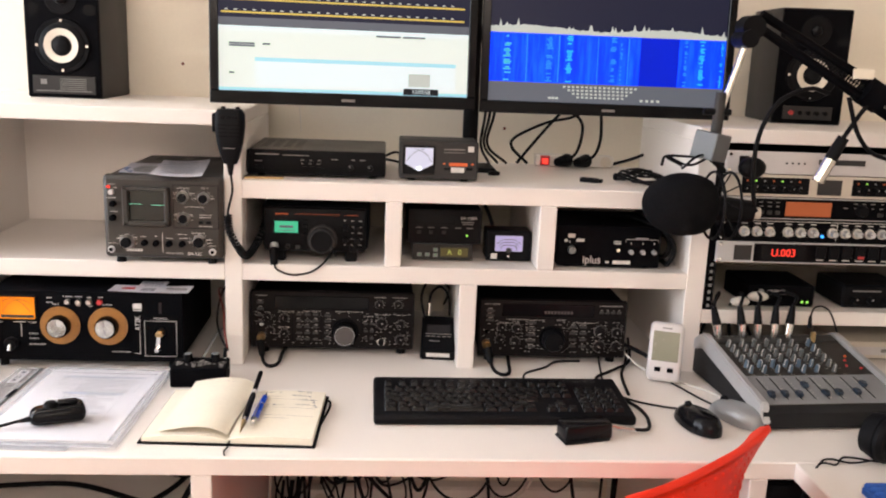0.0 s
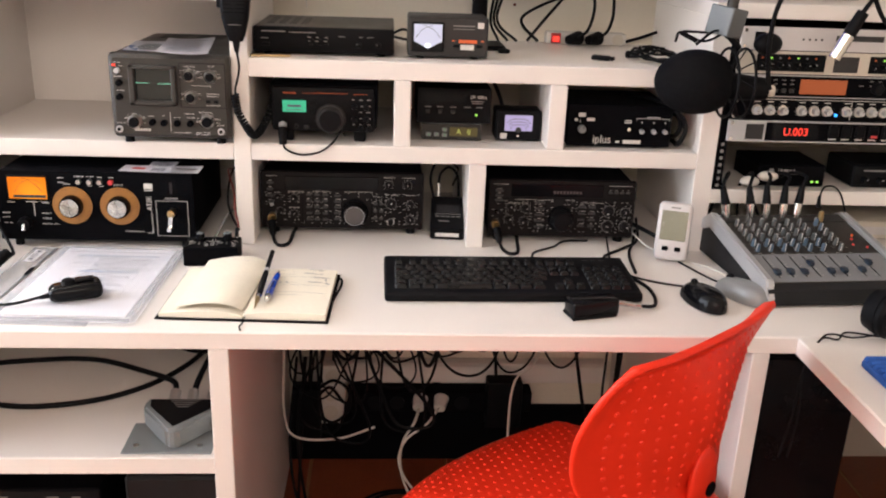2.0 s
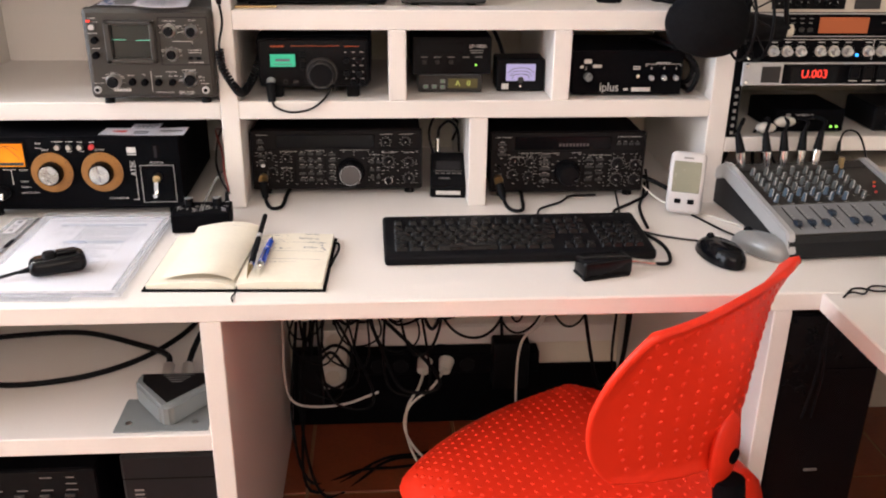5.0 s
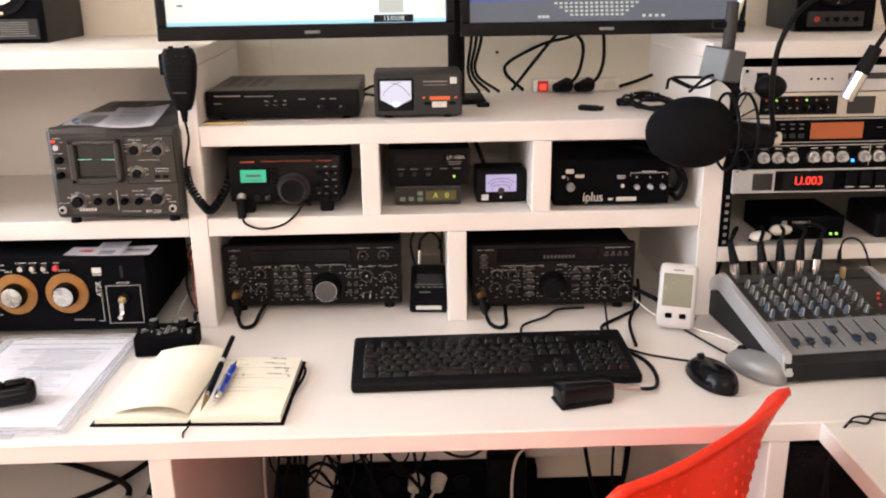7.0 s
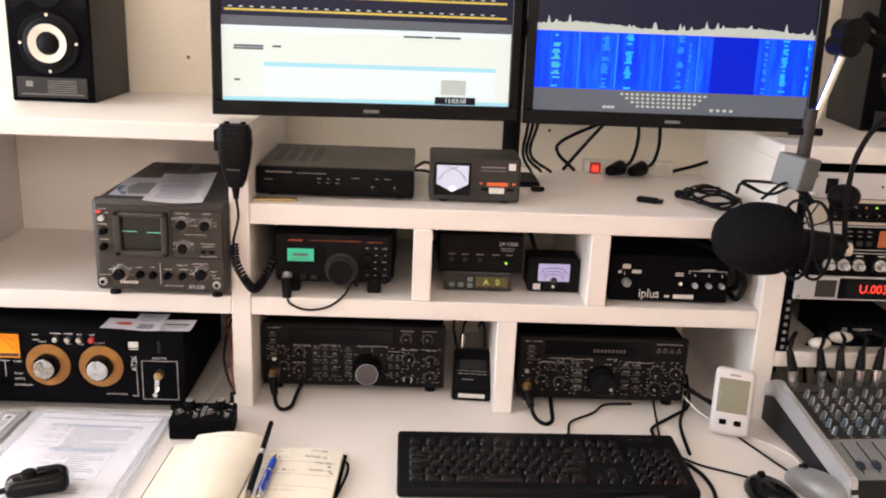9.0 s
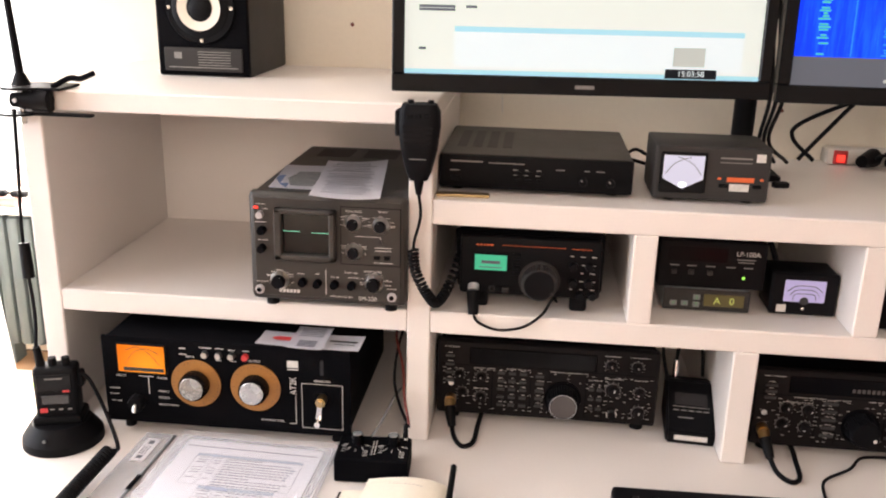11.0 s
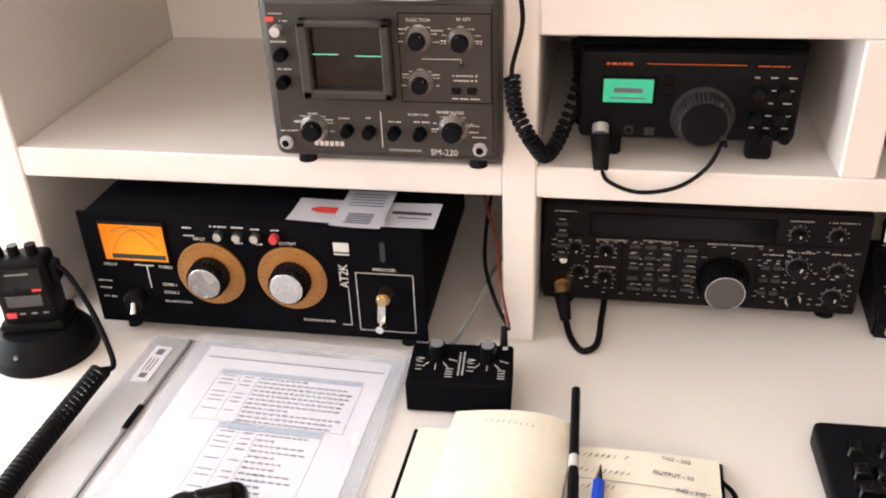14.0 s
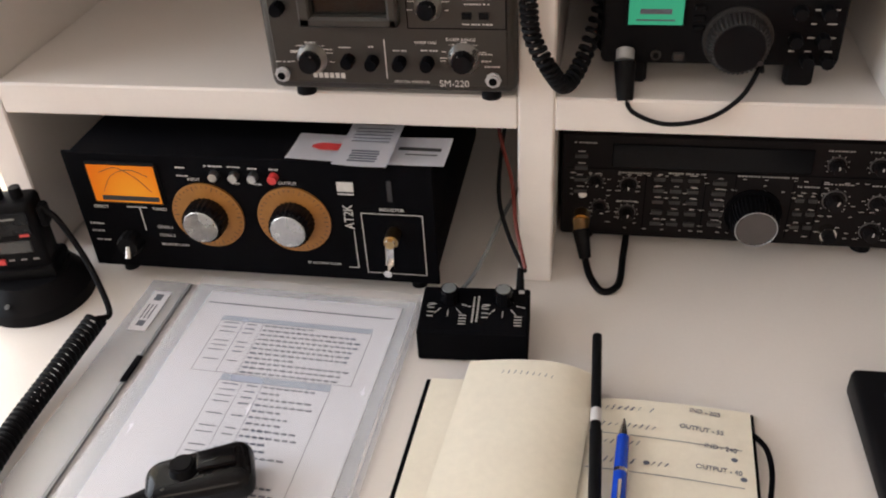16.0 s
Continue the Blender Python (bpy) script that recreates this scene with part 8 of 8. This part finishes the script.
for pts in ([(0.03, 0.24, 0.70), (0.005 + 0.022, 0.2, 0.40), (0.024, 0.2, 0.25), (0.05, 0.2, 0.185), (0.15, 0.2, 0.180), (0.24, 0.22, 0.20)],
            [(0.66, 0.2, 0.716), (0.63, 0.2, 0.42), (0.575, 0.2, 0.34), (0.566, 0.2, 0.22), (0.575, 0.2, 0.10), (0.60, 0.18, 0.006), (0.66, 0.12, 0.005)],
            [(0.60, 0.22, 0.005), (0.54, 0.24, 0.008), (0.52, 0.19, 0.005), (0.58, 0.15, 0.005), (0.64, 0.17, 0.005)]):
    cable("white_flex", pts, 0.0032, "white mains flex trailing to the floor", WHITECABLE, "white flexes")
for k in range(3):
    cable("floor_cable", [(0.04 + rnd.uniform(0, 0.05), 0.32, 0.34), (0.035 + rnd.uniform(0, 0.03), 0.20 + rnd.uniform(-0.04, 0.05), 0.16), (0.05 + rnd.uniform(0, 0.08), 0.14 + rnd.uniform(-0.06, 0.06), 0.007), (0.22 + rnd.uniform(-0.05, 0.08), 0.17 + rnd.uniform(-0.06, 0.08), 0.007), (0.38 + rnd.uniform(-0.05, 0.05), 0.22 + rnd.uniform(-0.07, 0.05), 0.007), (0.60, 0.22 + 0.055 * k, 0.007)], 0.0038, "black cable lying on the tiled floor", group="floor cables")


# ---- the chair ----
def chair():
    yaw = 39.5
    t = thing("desk_chair", pose(0.578, -0.466, 0, 0, 0, yaw), "bright red plastic swivel chair with raised dots", "chair")
    H = 0.470

    def shell(fn, name, n=26):
        bm = bmesh.new()
        g = [[bm.verts.new(fn(2 * i / n - 1, 2 * j / n - 1)) for j in range(n + 1)] for i in range(n + 1)]
        for i in range(n):
            for j in range(n):
                bm.faces.new((g[i][j], g[i + 1][j], g[i + 1][j + 1], g[i][j + 1]))
        ob = part(name, bm, RED, t)
        so = ob.modifiers.new("thick", "SOLIDIFY")
        so.thickness, so.offset = 0.011, -1
        be = ob.modifiers.new("edge", "BEVEL")
        be.width, be.segments, be.limit_method = 0.005, 4, "ANGLE"
        return ob

    def squared(u, v, k=0.30):
        """A square bent into one with round corners."""
        return u * math.sqrt(1 - k * v * v), v * math.sqrt(1 - k * u * u)

    def seat(u, v):
        a, b = squared(u, v, 0.40)
        edge = max(abs(u), abs(v)) ** 7
        return Vector((0.274 * a, 0.262 * b + 0.016, H + 0.014 * a * a - 0.046 * edge - 0.008 * max(0, b) ** 3))

    def back(u, v):
        a, b = squared(u, v, 0.36)
        w = 0.216 - 0.016 * (1 - b) * 0.5
        low = (1 - b) / 2
        bow = (0.020 + 0.086 * low ** 0.8) * a * a
        spine = 0.016 * math.exp(-(a / 0.34) ** 2) * math.sin(math.pi * min(1, low * 1.1))
        lip = 0.020 * max(0, max(abs(u), abs(v)) - 0.86) / 0.14
        return Vector((w * a, -0.204 + bow - spine - lip * (0.35 + 0.65 * max(0, b)), 0.731 + 0.128 * b + 0.040 * abs(a) ** 3 * b))

    shell(seat, "seat")
    bk = shell(back, "backrest")

    def dots(fn, us, vs, sign, r, name, parent_label, stagger=True):
        bm = bmesh.new()
        for k, v in enumerate(vs):
            for u in us:
                uu = u + (us[1] - us[0]) * 0.5 * (k % 2 if stagger else 0)
                if abs(uu) > 0.84:
                    continue
                p = fn(uu, v)
                n = (fn(uu + 0.01, v) - p).cross(fn(uu, v + 0.01) - p).normalized() * sign
                q = n.to_track_quat("Z", "Y").to_matrix().to_4x4()
                bmesh.ops.create_cone(bm, cap_ends=True, segments=6, radius1=r, radius2=r * 0.45, depth=0.0018, matrix=Matrix.Translation(p + n * 0.0006) @ q)
        ob = part(name, bm, REDDOT, t, parent_label)
        ob["kind"] = "stuff"

    rng = lambda n, s=0.84: [-s + 2 * s * i / (n - 1) for i in range(n)]
    dots(seat, rng(24), rng(26), 1, 0.0038, "seat_dots", "small raised dots")
    dots(back, rng(15, 0.80), rng(12, 0.78), 1, 0.0046, "back_dots", "small raised dots", False)
    part("rear_bracket", ball(bmesh.new(), (0, -0.214, 0.624), 0.034, 0.012, 0.060, 24, 16), RED, t)
    part("back_bolt", cyl((0.004, -0.2245, 0.620), (0, -1, 0), 0.011, 0.004, seg=20), MATT, t)
    part("back_post", tube(bmesh.new(), [(0, -0.226, 0.585), (0, -0.236, 0.52), (0, -0.246, 0.44), (0, -0.22, 0.400), (0, -0.10, 0.40)], 0.022, 12), MATT, t)
    part("seat_plate", box(-0.10, 0.10, -0.12, 0.12, 0.385, 0.432, b=0.008), MATT, t)
    part("column", cyl((0, 0, 0.08), (0, 0, 1), 0.026, 0.31, seg=24), MATT, t)
    for i in range(5):
        a = 2 * math.pi * i / 5 + 0.3
        d = Vector((math.cos(a), math.sin(a), 0))
        l = part("base_leg", sweep(bmesh.new(), [Vector((0, 0, 0.10)), d * 0.14 + Vector((0, 0, 0.085)), d * 0.27 + Vector((0, 0, 0.062))], 0.018, 8), MATT, t)
        part("castor", cyl(d * 0.27 + Vector((0, 0, 0.026)) - Vector((-d.y, d.x, 0)) * 0.02, (-d.y, d.x, 0), 0.026, 0.04, seg=20), BLACK, l)


chair()

# ---- floor tiles ----
P = 0.36
near, far = finish(box(-P / 2 + 0.004, P / 2 - 0.004, -P / 2 + 0.004, P / 2 - 0.004, -0.006, 0.0, b=0.0015), "tile", TILE), bmesh.new()
for i in range(-7, 8):
    for j in range(-10, 5):
        x, y = 0.070 + P * (i + 0.5), 0.105 + P * (j + 0.5)
        if x - P / 2 < -2.5 or x + P / 2 > 2.7 or y - P / 2 < -3.5 or y + P / 2 > FAR or (y > 0.24 and x > -0.65 and x < 0 and y > 0.4):
            continue
        if -1.9 < x < 1.5 and y > -1.6:
            piece("tile", near, floor, pose(x, y, 0))
        else:
            rb(far, x - P / 2 + 0.004, x + P / 2 - 0.004, y - P / 2 + 0.004, y + P / 2 - 0.004, -0.006, 0, b=0)
tagged(part("more_tiles", far, TILE, floor, smooth=False), kind="stuff")
